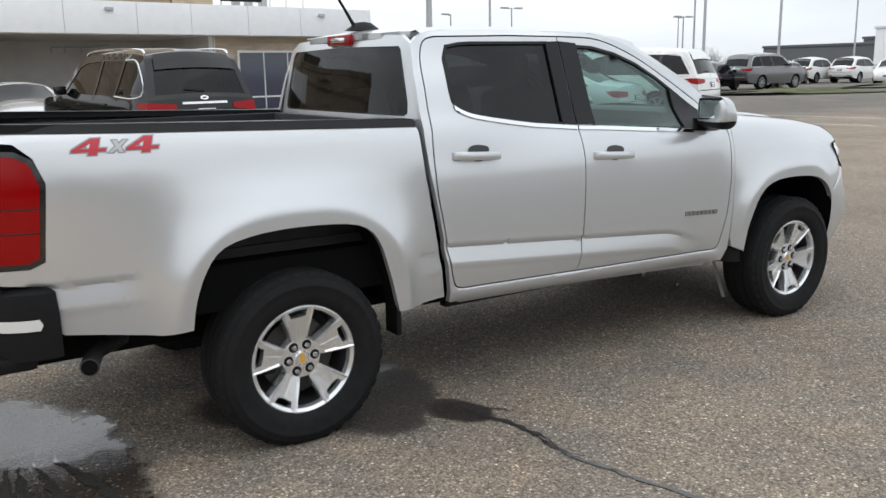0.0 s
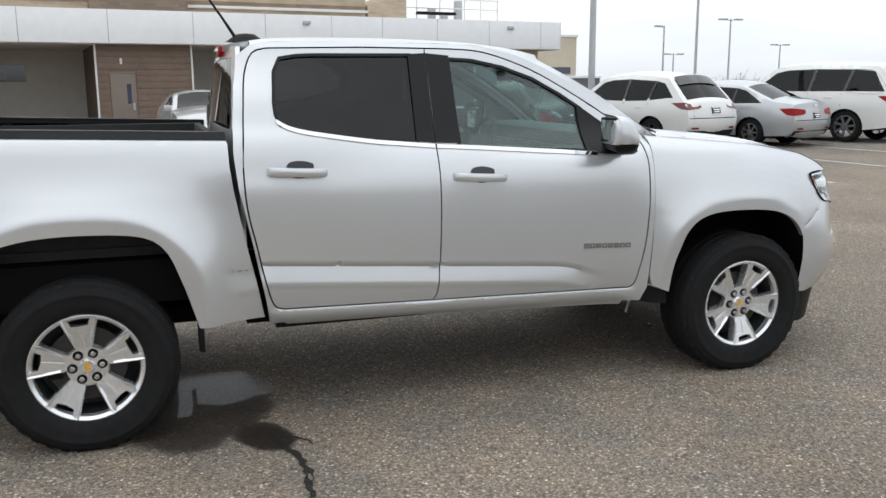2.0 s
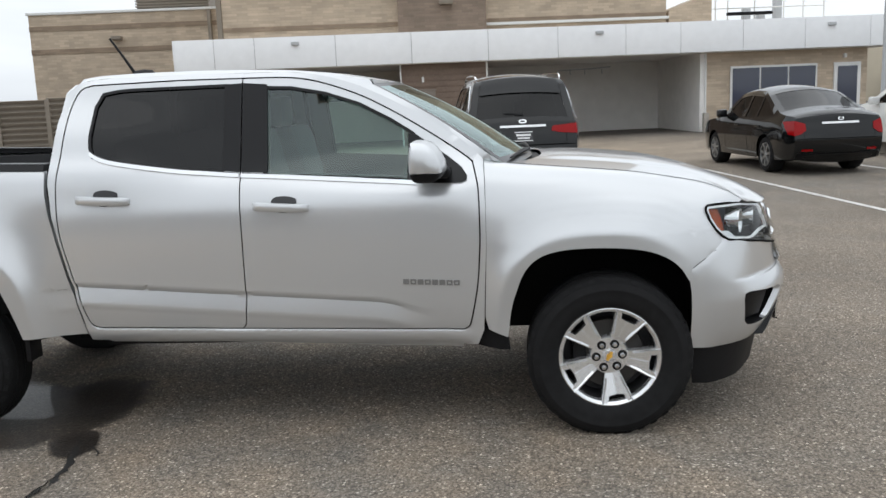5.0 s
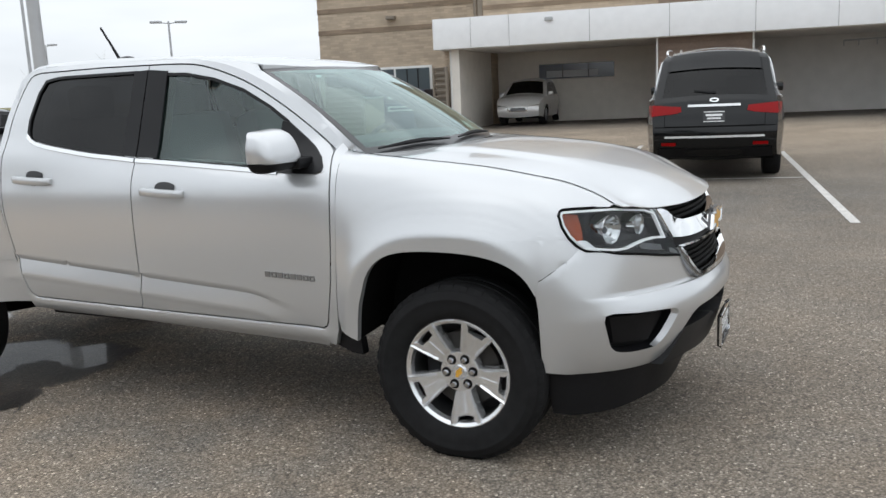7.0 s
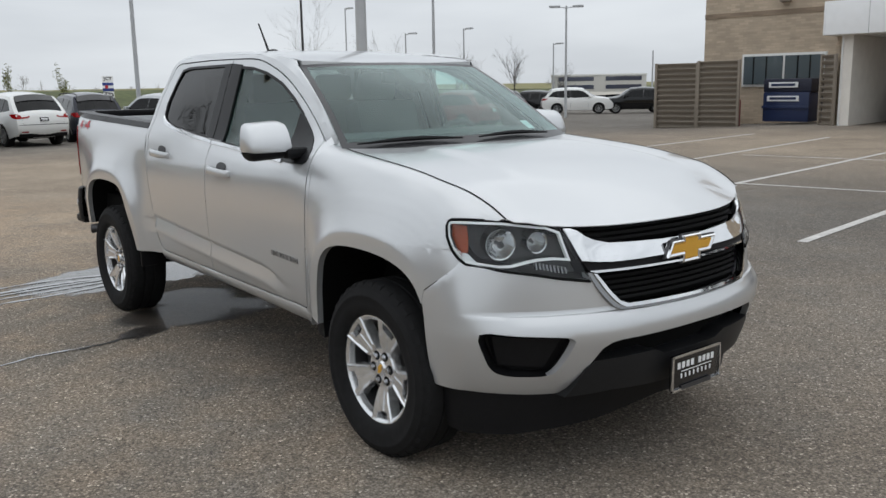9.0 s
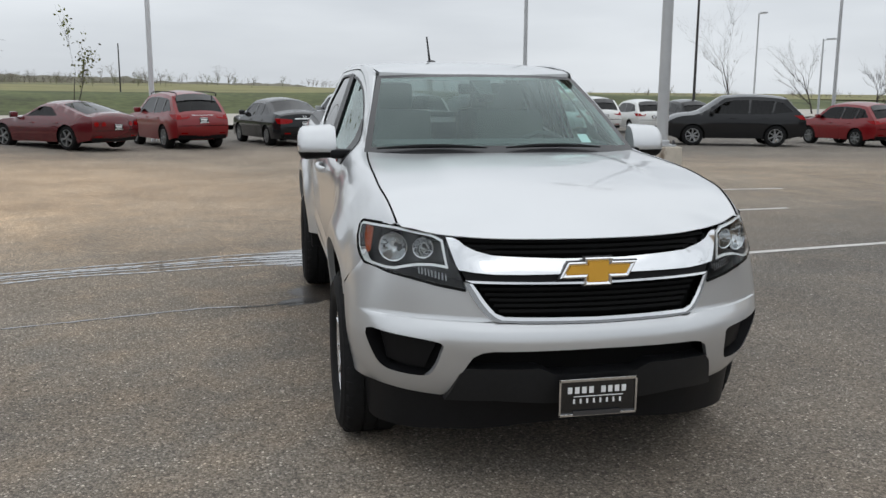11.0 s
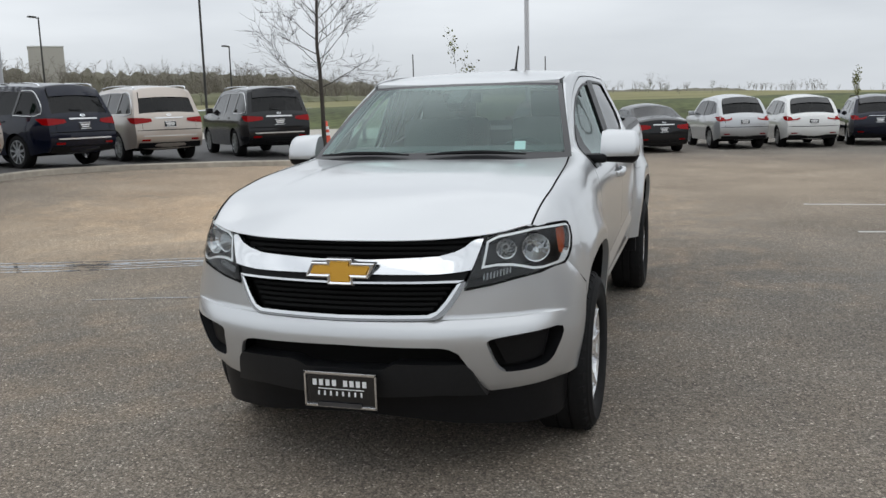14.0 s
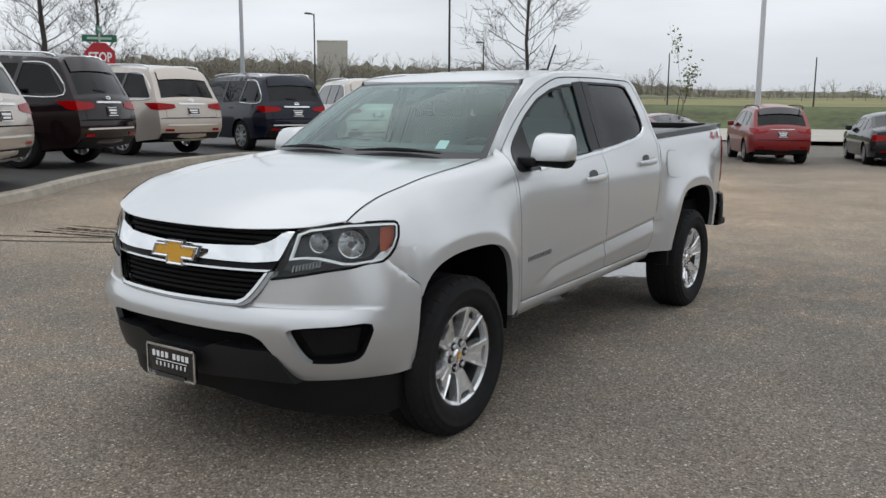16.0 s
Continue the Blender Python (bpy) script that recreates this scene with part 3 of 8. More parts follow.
# brick end block with window and door
wallr = bpart("brick_front", (10.22, 28.0, GZ), (16.35, 34, 2.94), M_BRICK)
bpart("corner_trim", (10.17, 27.97, GZ), (10.23, 28.05, 2.94), M_WINFRAME, 0, "white corner trim", wallr)
bpart("bumper_post", (10.02, 27.6, GZ), (10.22, 27.8, .75), M_CONCRETE, .02, "grey concrete guard post")
win = bpart("window_frame", (11.12, 27.93, .08), (14.42, 27.99, 2.42), M_WINFRAME, .004, "white-framed three-pane window", wallr)
for a, b in ((11.20, 12.21), (12.28, 13.28), (13.35, 14.34)):
    bpart("pane", (a, 27.90, .16), (b, 27.932, 2.34), M_WINGLASS, 0, "blue-black pane", win)
    bpart("transom", (a, 27.885, .60), (b, 27.90, .66), M_WINFRAME, 0, "", win)
fr = bpart("door_frame", (15.06, 27.93, GZ), (16.08, 27.99, 2.42), M_WINFRAME, .004, "white-framed glass door", wallr)
bpart("door_pane", (15.20, 27.90, GZ + .2), (15.94, 27.932, 2.28), M_WINGLASS, 0, "dark door pane", fr)
bpart("wall_lamp", (15.4, 27.86, 2.58), (15.5, 28.0, 2.74), M_WINFRAME, .02, "small white wall lamp", wallr)
# upper storeys
low = bpart("left_wing", (-16.35, 32.6, GZ), (-8.35, 36, 5.70), M_BRICK)
bpart("wing_cap", (-16.42, 32.53, 5.70), (-8.35, 36, 5.80), M_WINFRAME, .01, "pale metal coping", low)
for z in (4.12, 5.05):
    bpart("brick_band", (-16.36, 32.575, z), (-8.35, 32.6, z + .20), M_BRICKBAND, 0, "darker brick band", low)
bpart("downpipe", (-9.05, 32.4, 2.9), (-8.9, 32.58, 5.7), M_LOUVRE, .02, "brown downpipe", low)
bpart("wall_lamp", (-13.0, 32.3, 4.60), (-12.6, 32.6, 4.75), M_LOUVRE, .03, "brown wall lamp", low)
hvac = bpart("roof_screen", (-12.2, 33.6, 5.8), (-9.2, 35, 6.9), M_LOUVRE, 0, "louvred roof screen")
for k in range(9):
    bpart("louvre", (-12.25, 33.52, 5.86 + k * .115), (-9.15, 33.6, 5.92 + k * .115), M_LOUVRE, .01, "", hvac)
up = bpart("upper_wall", (-7.75, 29.0, 3.95), (9.0, 33, 9.5), M_BRICK)
bpart("brick_band", (-7.76, 28.975, 4.42), (-1.2, 29.0, 4.58), M_BRICKBAND, 0, "darker brick band", up)
bpart("brick_band", (2.1, 28.975, 4.44), (9.0, 29.0, 4.58), M_BRICKBAND, 0, "darker brick band", up)
bpart("wall_cap", (2.1, 28.80, 4.32), (9.05, 29.0, 4.42), M_WINFRAME, .01, "pale ledge flashing", up)
bpart("downpipe", (-7.95, 28.95, 3.9), (-7.76, 29.1, 9.5), M_LOUVRE, .02, "brown downpipe", up)
pil = bpart("upper_pilaster", (-1.2, 28.6, 3.9), (2.1, 29.0, 9.5), M_BRICKDARK)
bpart("wall_lamp", (.35, 28.3, 5.10), (.85, 28.6, 5.25), M_LOUVRE, .03, "brown wall lamp", pil)
for u in (3.0, 6.6):
    bpart("wall_lamp", (u, 28.8, 5.5), (u + .3, 29.0, 5.65), mat("warm_lamp_lens", (.8, .65, .25), .3), .03, "small amber wall lamp", up)
step = bmesh.new()
vs = [step.verts.new(p) for p in ((9.1, 29.0, 3.95), (10.75, 29.0, 3.95), (10.75, 29.0, 5.25), (9.1, 29.0, 4.62), (9.1, 33, 3.95), (10.75, 33, 3.95), (10.75, 33, 5.25), (9.1, 33, 4.62))]
for q in ((0, 1, 2, 3), (5, 4, 7, 6), (1, 5, 6, 2), (3, 2, 6, 7), (4, 0, 3, 7)):
    step.faces.new([vs[i] for i in q])
part("stepped_parapet", step, M_BRICK, building, smooth=False)
rail = part("roof_rail", tube([(11.0, 31, 5.2), (16.1, 31, 5.2)], .03, 8), M_WINFRAME, building, "white roof guard rail")
part("mid_rail", tube([(11.0, 31, 4.8), (16.1, 31, 4.8)], .025, 8), M_WINFRAME, rail)
for u in (11.6, 12.1, 13.2, 14.4, 15.2, 16.05):
    part("rail_post", tube([(u, 31, 3.9), (u, 31, 5.22)], .03, 8), M_WINFRAME, rail)
for u, h in ((13.1, .45), (14.4, .8), (13.7, .3)):
    bpart("roof_vent", (u - .15, 31.5, 3.95), (u + .15, 31.8, 4.4 + h), M_STEEL, .03, "grey roof vent")
part("roof_sheet", box((12.0, 30.6, 4.5), (13.8, 30.9, 4.62), .03), M_BLACK, building, "black rolled roof sheet")
# glazed front behind the bins
gl = bpart("shop_window", (-14.55, 32.5, 1.24), (-11.05, 32.6, 2.58), M_WINFRAME, .01, "white-framed shop window", low)
for a, b in ((-14.45, -12.80), (-12.70, -11.15)):
    # blue-grey base colour puts some of the sky's reflection into the panes
    bpart("pane", (a, 32.46, 1.33), (b, 32.5, 2.48), mat("sky_toned_shop_glass", (.09, .115, .13), .03, spec=1.0, coat=1.0), 0, "shop pane with sky tone in its colour", gl)
for u in (-14.05, -13.5, -12.2, -11.7):
    bpart("glazing_bar", (u, 32.44, 1.33), (u + .05, 32.46, 2.48), M_BLACK, 0, "", gl)
# louvred enclosure and the skip
def louvre_panel(u0, u1, v0, v1, z0, z1, n, label):
    t = thing("louvre_fence", label, "fence", "bin enclosure", m=BM)
    d = Vector((u1 - u0, v1 - v0, 0))
    ln = d.length
    turn = Matrix.Translation((u0, v0, 0)) @ Matrix.Rotation(math.atan2(d.y, d.x), 4, "Z")
    for a in (0, ln - .09):
        part("post", box((a, -.05, z0), (a + .09, .05, z1), .01, turn), M_LOUVRE, t)
    for k in range(n):
        z = z0 + .12 + (z1 - z0 - .2) * k / (n - 1)
        part("slat", box((.09, -.012, -.07), (ln - .09, .012, .07), .004, turn @ Matrix.Translation((0, 0, z)) @ Matrix.Rotation(radians(35), 4, "X")), M_LOUVRE, t)
    part("backing", box((.09, .07, z0 + .05), (ln - .09, .08, z1 - .05), 0, turn), M_LOUVRE, t)
    return t


louvre_panel(-15.9, -14.06, 27.85, 27.85, -.40, 2.22, 13, "taupe louvred fence panel beside the bins")
louvre_panel(-14.06, -12.35, 27.80, 27.80, -.40, 2.27, 13, "taupe louvred gate leaf of the bin enclosure")
louvre_panel(-9.62, -8.85, 28.3, 27.6, -.40, 2.35, 13, "open taupe louvred gate leaf by the canopy")
louvre_panel(-15.9, -15.9, 27.85, 32.4, -.40, 2.22, 13, "taupe louvred side fence of the bins")
skip = thing("waste_container", "dark blue steel waste container with white sign strips", "dumpster", m=BM)
M_BLUE = mat("dark_blue_paint", (.010, .022, .075), .4, vary=.1, scale=5)
part("container_body", box((-12.12, 29.3, -.04), (-10.38, 31, 1.05), .04), M_BLUE, skip)
part("container_lid", box((-12.16, 29.36, 1.05), (-10.34, 31, 1.55), .06), mat("navy_black_lid", (.012, .015, .035), .5), skip, "dark lid")
for z0, z1, u0, u1 in ((.72, .92, -11.95, -10.75), (1.22, 1.42, -11.9, -10.8)):
    sg = part("sign_strip", box((u0, 29.26, z0), (u1, 29.295, z1), .004), M_WHITE, skip, "white sign strip with dark bars")
    part("sign_bar", box((u0 + .1, 29.25, z0 + .06), (u1 - .1, 29.26, z1 - .05)), M_BLUE, sg, "dark bar", smooth=False)
part("container_rib", box((-12.14, 29.24, .45), (-10.36, 29.3, .55), .01), M_BLUE, skip)
bol = tagged(obj("bollard", add_lathe(bmesh.new(), [(.001, 1.12), (.06, 1.10), (.085, 1.05), (.085, -.4)], 16, "Z"), mat("dull_red_paint", (.16, .035, .03), .6, vary=.2, scale=9)), "dull red steel guard bollard by the bins", "bollard")
bol.matrix_world = Matrix.Translation(lot(-12.75, 28.6, -.3))

# ---- the silver pickup truck: nose along +x, front axle over the origin ----
M_PAINT = mat("silver_metallic_paint", (0.605, 0.617, 0.627), 0.28, 0.58, 0.5, coat=0.8)
M_BRIGHT = mat("bright_satin_trim", (.84, .85, .86), .25, .35)
M_SLAT = mat("dull_black_slat", (.005, .005, .005), .7, spec=.12)
M_LINER = mat("bed_liner", (0.014, 0.014, 0.015), 0.75, vary=0.3, scale=50, bump=0.2)
truck = thing("pickup_truck", "silver metallic crew-cab pickup truck with alloy wheels on wet asphalt", "pickup truck")

PLAN = [(0.930, 0.0), (0.926, .12), (0.910, .28), (0.880, .42), (0.830, .55), (0.757, .68), (0.668, .78), (0.570, .848), (0.470, .890), (0.380, .908), (0.30, .914), (0.2, .916)]
PLAN_S = [0.0]
for p_a, p_b in zip(PLAN, PLAN[1:]):
    PLAN_S.append(PLAN_S[-1] + math.dist(p_a, p_b))
X_OFF = [(0.20, -.09), (.35, -.06), (.50, -.02), (.60, 0), (.70, 0), (.78, -.02), (.90, -.045), (1.0, -.07), (1.1, -.13)]
WIDTH = smooth_line([(0.2, .945), (.39, .960), (.5, .983), (.6, .997), (.7, 1.0), (.76, .998), (.82, .992), (.88, .984), (.95, .968), (1.02, .945), (1.1, .905)], 4)
PX_ = smooth_line([(s, x, y) for s, (x, y) in zip(PLAN_S, PLAN)], 5)


def nose(s, z, off=0.0):
    """The nose of the truck: s metres from the middle round the front, at the height z, off metres outwards."""
    a = abs(s)
    ss = [p[0] for p in PX_]
    x, y = float(np.interp(a, ss, [p[1] for p in PX_])), float(np.interp(a, ss, [p[2] for p in PX_]))
    x2, y2 = float(np.interp(a + .02, ss, [p[1] for p in PX_])), float(np.interp(a + .02, ss, [p[2] for p in PX_]))
    t = Vector((x2 - x, y2 - y)).normalized() if a < 1.3 else Vector((-1, 0))
    k = max(0.0, min(1.0, (x - .3) / .5))
    return Vector((x + lerp_table(X_OFF, z) * k + t.y * off, math.copysign(1, s) * (y * lerp_table(WIDTH, z) - t.x * off), z))


FRONT_AXLE, REAR_AXLE, HUB = 0.0, -3.258, 0.366
SEAM_Y = [(-.60, .700), (-.45, .712), (-.2, .735), (.1, .750), (.35, .752), (.5, .739), (.58, .730), (.635, .722)]
SEAM_Z = [(-.70, 1.298), (-.60, 1.280), (-.45, 1.256), (-.2, 1.232), (.1, 1.202), (.30, 1.168), (.42, 1.144), (.50, 1.116), (.55, 1.094), (.60, 1.065), (.635, 1.041)]
SEAM_Y, SEAM_Z = smooth_line(SEAM_Y, 5), smooth_line(SEAM_Z, 5)
DOOR_W = [(.38, .795), (.47, .818), (.55, .842), (.65, .856), (.80, .866), (.95, .870), (1.08, .865), (1.15, .850), (1.21, .826), (1.257, .800), (1.31, .777), (1.40, .745), (1.55, .692), (1.655, .655), (1.713, .630), (1.76, .58)]
DOOR_W = smooth_line(DOOR_W, 5)
BED_W = [(.45, .800), (.6, .826), (.8, .845), (1.0, .853), (1.15, .852), (1.25, .837), (1.30, .821), (1.345, .795)]

BED_W = smooth_line(BED_W, 5)


def rail(x):
    """How far the bed rail stands above its mean height at x."""
    return -.022 + .030 * (-2.65 - x)


def flared(x, z, y):
    """The half width y with the wheel-arch flares added: a flat lip, then a hollow sweep back into the body."""
    lip = .895 + .032 * smoothstep(.45, .86, z)
    for xc, a, top in ((-.03, .425, .876), (-3.257, .455, .928)):
        u, w = abs(x - xc) / a, max(0.0, (z - .40) / (top - .40))
        q = (u ** 2.7 + w ** 2.7) ** (1 / 2.7)
        k = lerp_table([(0, 1), (1.125, 1.0), (1.145, .975), (1.165, .92), (1.20, .79), (1.25, .62), (1.31, .45), (1.39, .28), (1.48, .15), (1.60, .05), (1.75, 0)], q) * smoothstep(1.24, 1.06, z)
        y = y + (max(lip, y) - y) * k
    return y


def nose_limit(x, z, y):
    """Draw the half width y in where the flank runs into the rounded nose."""
    if x <= .12:
        return y
    w = smoothstep(.12, .40, x)
    yp = lerp_table(sorted((p[0] + lerp_table(X_OFF, z) * max(0, min(1, (p[0] - .3) / .5)), p[1]) for p in PLAN), x) * lerp_table(WIDTH, z)
    return y * (1 - w) + yp * w


WING_Z = .93


def wing_bend(x):
    """How round the shoulder of the front wing is at x: nearly square by the door, a soft chamfer by the lamp."""
    return .84 + .62 * smoothstep(-.25, .46, x)


SILL = [(0, 0), (.003, 0), (.009, .008), (.018, .011), (.042, .010), (.056, .004), (.068, -.006), (.08, -.016)]


def sill_top(x):
    """The lower edge of the doors, where the rounded sill begins."""
    return lerp_table([(-2.5, .535), (-2.42, .534), (-1.722, .517), (-1.2, .506), (-.668, .494)], x)


def side(x, z, bed=False):
    """Half the truck's width at x, z; bed: on the load bed's side rather than the cab's."""
    if bed or x < -2.62:
        y = lerp_table(BED_W, z - rail(x) * smoothstep(1.05, 1.30, z))
        y -= 0.105 * (max(0.0, -3.80 - x) / .6) ** 2
        dz, fade = z - (.81 + .02 * (x + 4)), .9 * smoothstep(-3.84, -3.95, x)
    else:
        y = lerp_table(DOOR_W, z - .08 * smoothstep(-1.75, -2.4, x) * smoothstep(1.10, 1.30, z) * smoothstep(1.66, 1.42, z))
        dz, fade = z - (.70 - .072 * (x + 1.7) - .05 * smoothstep(-1.15, -.80, x) ** 2), smoothstep(-.74, -1.02, x)
        y -= 0.070 * smoothstep(-1.75, -.7, x) * smoothstep(1.12, 1.34, z)
        f = smoothstep(-.74, -.50, x)
        if f > 0:
            yf = min(.868, .815 + .105 * (z - .4))
            if z > WING_Z:
                ys, zs, e = lerp_table(SEAM_Y, x), lerp_table(SEAM_Z, x), 2 / wing_bend(x)
                t = min(1.0, (z - WING_Z) / (zs - WING_Z))
                yf = ys + (yf - ys) * (1 - t ** e) ** (1 / e)
            y = y * (1 - f) + yf * f
    if bed and x > -2.70:
        dz, fade = z - .728, .6 * smoothstep(-2.70, -2.62, x)
    y += 1.35 * fade * lerp_table([(-.26, 0), (-.113, .003), (-.101, .007), (-.016, -.0095), (-.004, -.0095), (.003, .001), (.03, 0)], dz)
    if not bed and -2.62 < x < -.58 and z < .56:
        y += lerp_table(SILL, sill_top(x) - z) * smoothstep(-.58, -.66, x)
    return nose_limit(x, z, flared(x, z, y))


def wing_at(x, q):
    """The front wing: q runs from 0 at the bonnet seam over the shoulder to 1, then in metres down the flank."""
    if q >= 1:
        z = WING_Z - (q - 1)
        return x, side(x, z), z
    ys, zs, a = lerp_table(SEAM_Y, x), lerp_table(SEAM_Z, x), wing_bend(x)
    f = smoothstep(-.74, -.50, x)
    low = .868 if f >= 1 else lerp_table(DOOR_W, WING_Z) * (1 - f) + .868 * f
    full = flared(x, WING_Z, low)
    drawn = (nose_limit(x, WING_Z, full) - ys) / (full - ys)
    th = q * math.pi / 2
    z = WING_Z + (zs - WING_Z) * math.cos(th) ** a
    y = ys + (low - ys) * math.sin(th) ** a
    return x, ys + (flared(x, z, y) - ys) * drawn, z


def wing_q(x, z):
    """The q of a height z on the wing at x."""
    if z <= WING_Z:
        return 1 + WING_Z - z
    t = min(1.0, (z - WING_Z) / (lerp_table(SEAM_Z, x) - WING_Z))
    return math.acos(t ** (1 / wing_bend(x))) * 2 / math.pi


def on_side(s, off=0.0, bed=False):
    return lambda x, z: Vector((x, s * (side(x, z, bed) + off), z))


def ring(poly, inner, surf, step, flip, thick=0.0, depth_of=None):
    return panel(poly, surf, step, [inner], thick, flip, depth_of=depth_of)


ARCH_F = smooth_line([(-.46, .47), (-.442, .60), (-.417, .685), (-.376, .781), (-.301, .847), (-.173, .876), (.028, .877), (.175, .857), (.275, .811), (.335, .745), (.373, .65), (.392, .50), (.394, .40)], 3)
ARCH_R = smooth_line([(-2.795, .50), (-2.828, .62), (-2.853, .70), (-2.908, .840), (-3.0, .911), (-3.2, .932), (-3.417, .926), (-3.575, .888), (-3.650, .808), (-3.695, .688), (-3.711, .577)], 3)
BED_FRONT = [(-2.642, 1.325), (-2.634, 1.30), (-2.632, 1.186), (-2.620, 1.083), (-2.597, .954), (-2.566, .796), (-2.537, .662), (-2.515, .541), (-2.507, .50)]
CAB_BACK = [(-2.50, 1.705), (-2.56, 1.66), (-2.59, 1.52), (-2.606, 1.36), (-2.612, 1.236), (-2.598, 1.083), (-2.566, .927), (-2.530, .741), (-2.500, .58), (-2.484, .472)]
R_DOOR_BACK = smooth_line([(-2.43, 1.690), (-2.495, 1.668), (-2.535, 1.58), (-2.552, 1.45), (-2.563, 1.32), (-2.573, 1.184), (-2.566, 1.004), (-2.535, .847), (-2.503, .687), (-2.477, .585), (-2.455, .548), (-2.42, .536)], 3)
SPLIT = smooth_line([(-1.722, .519), (-1.702, .545), (-1.694, .60), (-1.687, .704), (-1.683, .973), (-1.687, 1.262), (-1.691, 1.494), (-1.691, 1.694)], 3)
F_DOOR_TOP = smooth_line([(-1.691, 1.694), (-1.50, 1.690), (-1.38, 1.676), (-1.24, 1.635), (-1.10, 1.578), (-.95, 1.497), (-.80, 1.405), (-.675, 1.322), (-.605, 1.270)], 3)
F_DOOR_FRONT = smooth_line([(-.605, 1.270), (-.583, 1.18), (-.577, 1.10), (-.576, .95), (-.580, .86), (-.593, .715), (-.620, .576), (-.638, .515), (-.668, .496)], 3)
R_WIN = [(-2.373, 1.640), (-2.30, 1.652), (-2.234, 1.655), (-1.774, 1.657), (-1.778, 1.276), (-1.998, 1.290), (-2.253, 1.328), (-2.395, 1.360), (-2.412, 1.40), (-2.415, 1.45), (-2.402, 1.585)]
F_WIN = [(-1.579, 1.640), (-1.46, 1.634), (-1.301, 1.603), (-1.14, 1.548), (-.99, 1.468), (-.885, 1.40), (-.885, 1.208), (-1.20, 1.228), (-1.566, 1.250)]
F_DOOR = [p for p in F_DOOR_TOP] + F_DOOR_FRONT[1:] + [(-1.20, .508)] + SPLIT[:-1]
R_DOOR = SPLIT[::-1] + [(-2.0, .526)] + R_DOOR_BACK[::-1] + [(-2.0, 1.697)]
BOTH = F_DOOR_TOP + F_DOOR_FRONT[1:] + [(-1.2, .508), (-1.722, .519), (-2.0, .526)] + R_DOOR_BACK[::-1] + [(-2.0, 1.697)]

CREASE = [(x, .70 - .072 * (x + 1.7) - .05 * smoothstep(-1.15, -.80, x) ** 2 + dz) for dz in (.030, .016, .003, -.018, -.032, -.050, -.068, -.085, -.099, -.113, -.13) for x in np.arange(-2.58, -.57, .03)]
CREASE += [(x, z) for z in (1.06, 1.085, 1.105, 1.12, 1.135, 1.15, 1.165, 1.18, 1.195, 1.21, 1.225) for x in np.arange(-2.58, -.57, .03)]
CREASE_R = [(x, .81 + .02 * (x + 4) + dz) for dz in (.030, .016, .003, -.018, -.032, -.050, -.068, -.085, -.099, -.113) for x in np.arange(-4.38, -3.8, .03)]
CREASE_R += [(x, .728 + dz) for dz in (.016, .003, -.004, -.016, -.032, -.050, -.068, -.085, -.101, -.113) for x in np.arange(-2.70, -2.52, .03)]
LAMP_EDGE = [(.600, 1.0445), (.55, 1.046), (.48, 1.046), (.440, 1.044), (.430, 1.037), (.428, 1.022), (.442, .982), (.470, .938), (.500, .908), (.530, .889)]


def crisp(poly):
    """Fine steps along an outline where it crosses the crease."""
    out = []
    for p, q in zip(poly, poly[1:] + poly[:1]):
        n = max(1, int(math.dist(p, q) / .007)) if .52 < min(p[1], q[1]) and max(p[1], q[1]) < .99 and abs(p[1] - q[1]) > .004 else 1
        out += [(p[0] + (q[0] - p[0]) * k / n, p[1] + (q[1] - p[1]) * k / n) for k in range(n)]
    return out


def flare_rows(xc, a, top):
    out = []
    for q in (1.04, 1.09, 1.12, 1.135, 1.15, 1.165, 1.185, 1.21, 1.24, 1.275, 1.31, 1.35, 1.40, 1.45, 1.5, 1.56, 1.64):
        last = None
        for k in range(1201):
            t = math.pi * k / 1200
            c, n = math.cos(t), abs(math.sin(t))
            p = (xc + a * q * math.copysign(abs(c) ** (2 / 2.7), c), .40 + (top - .40) * q * n ** (2 / 2.7))
            if last is None or math.dist(p, last) > .026:
                out.append(p)
                last = p
    return out


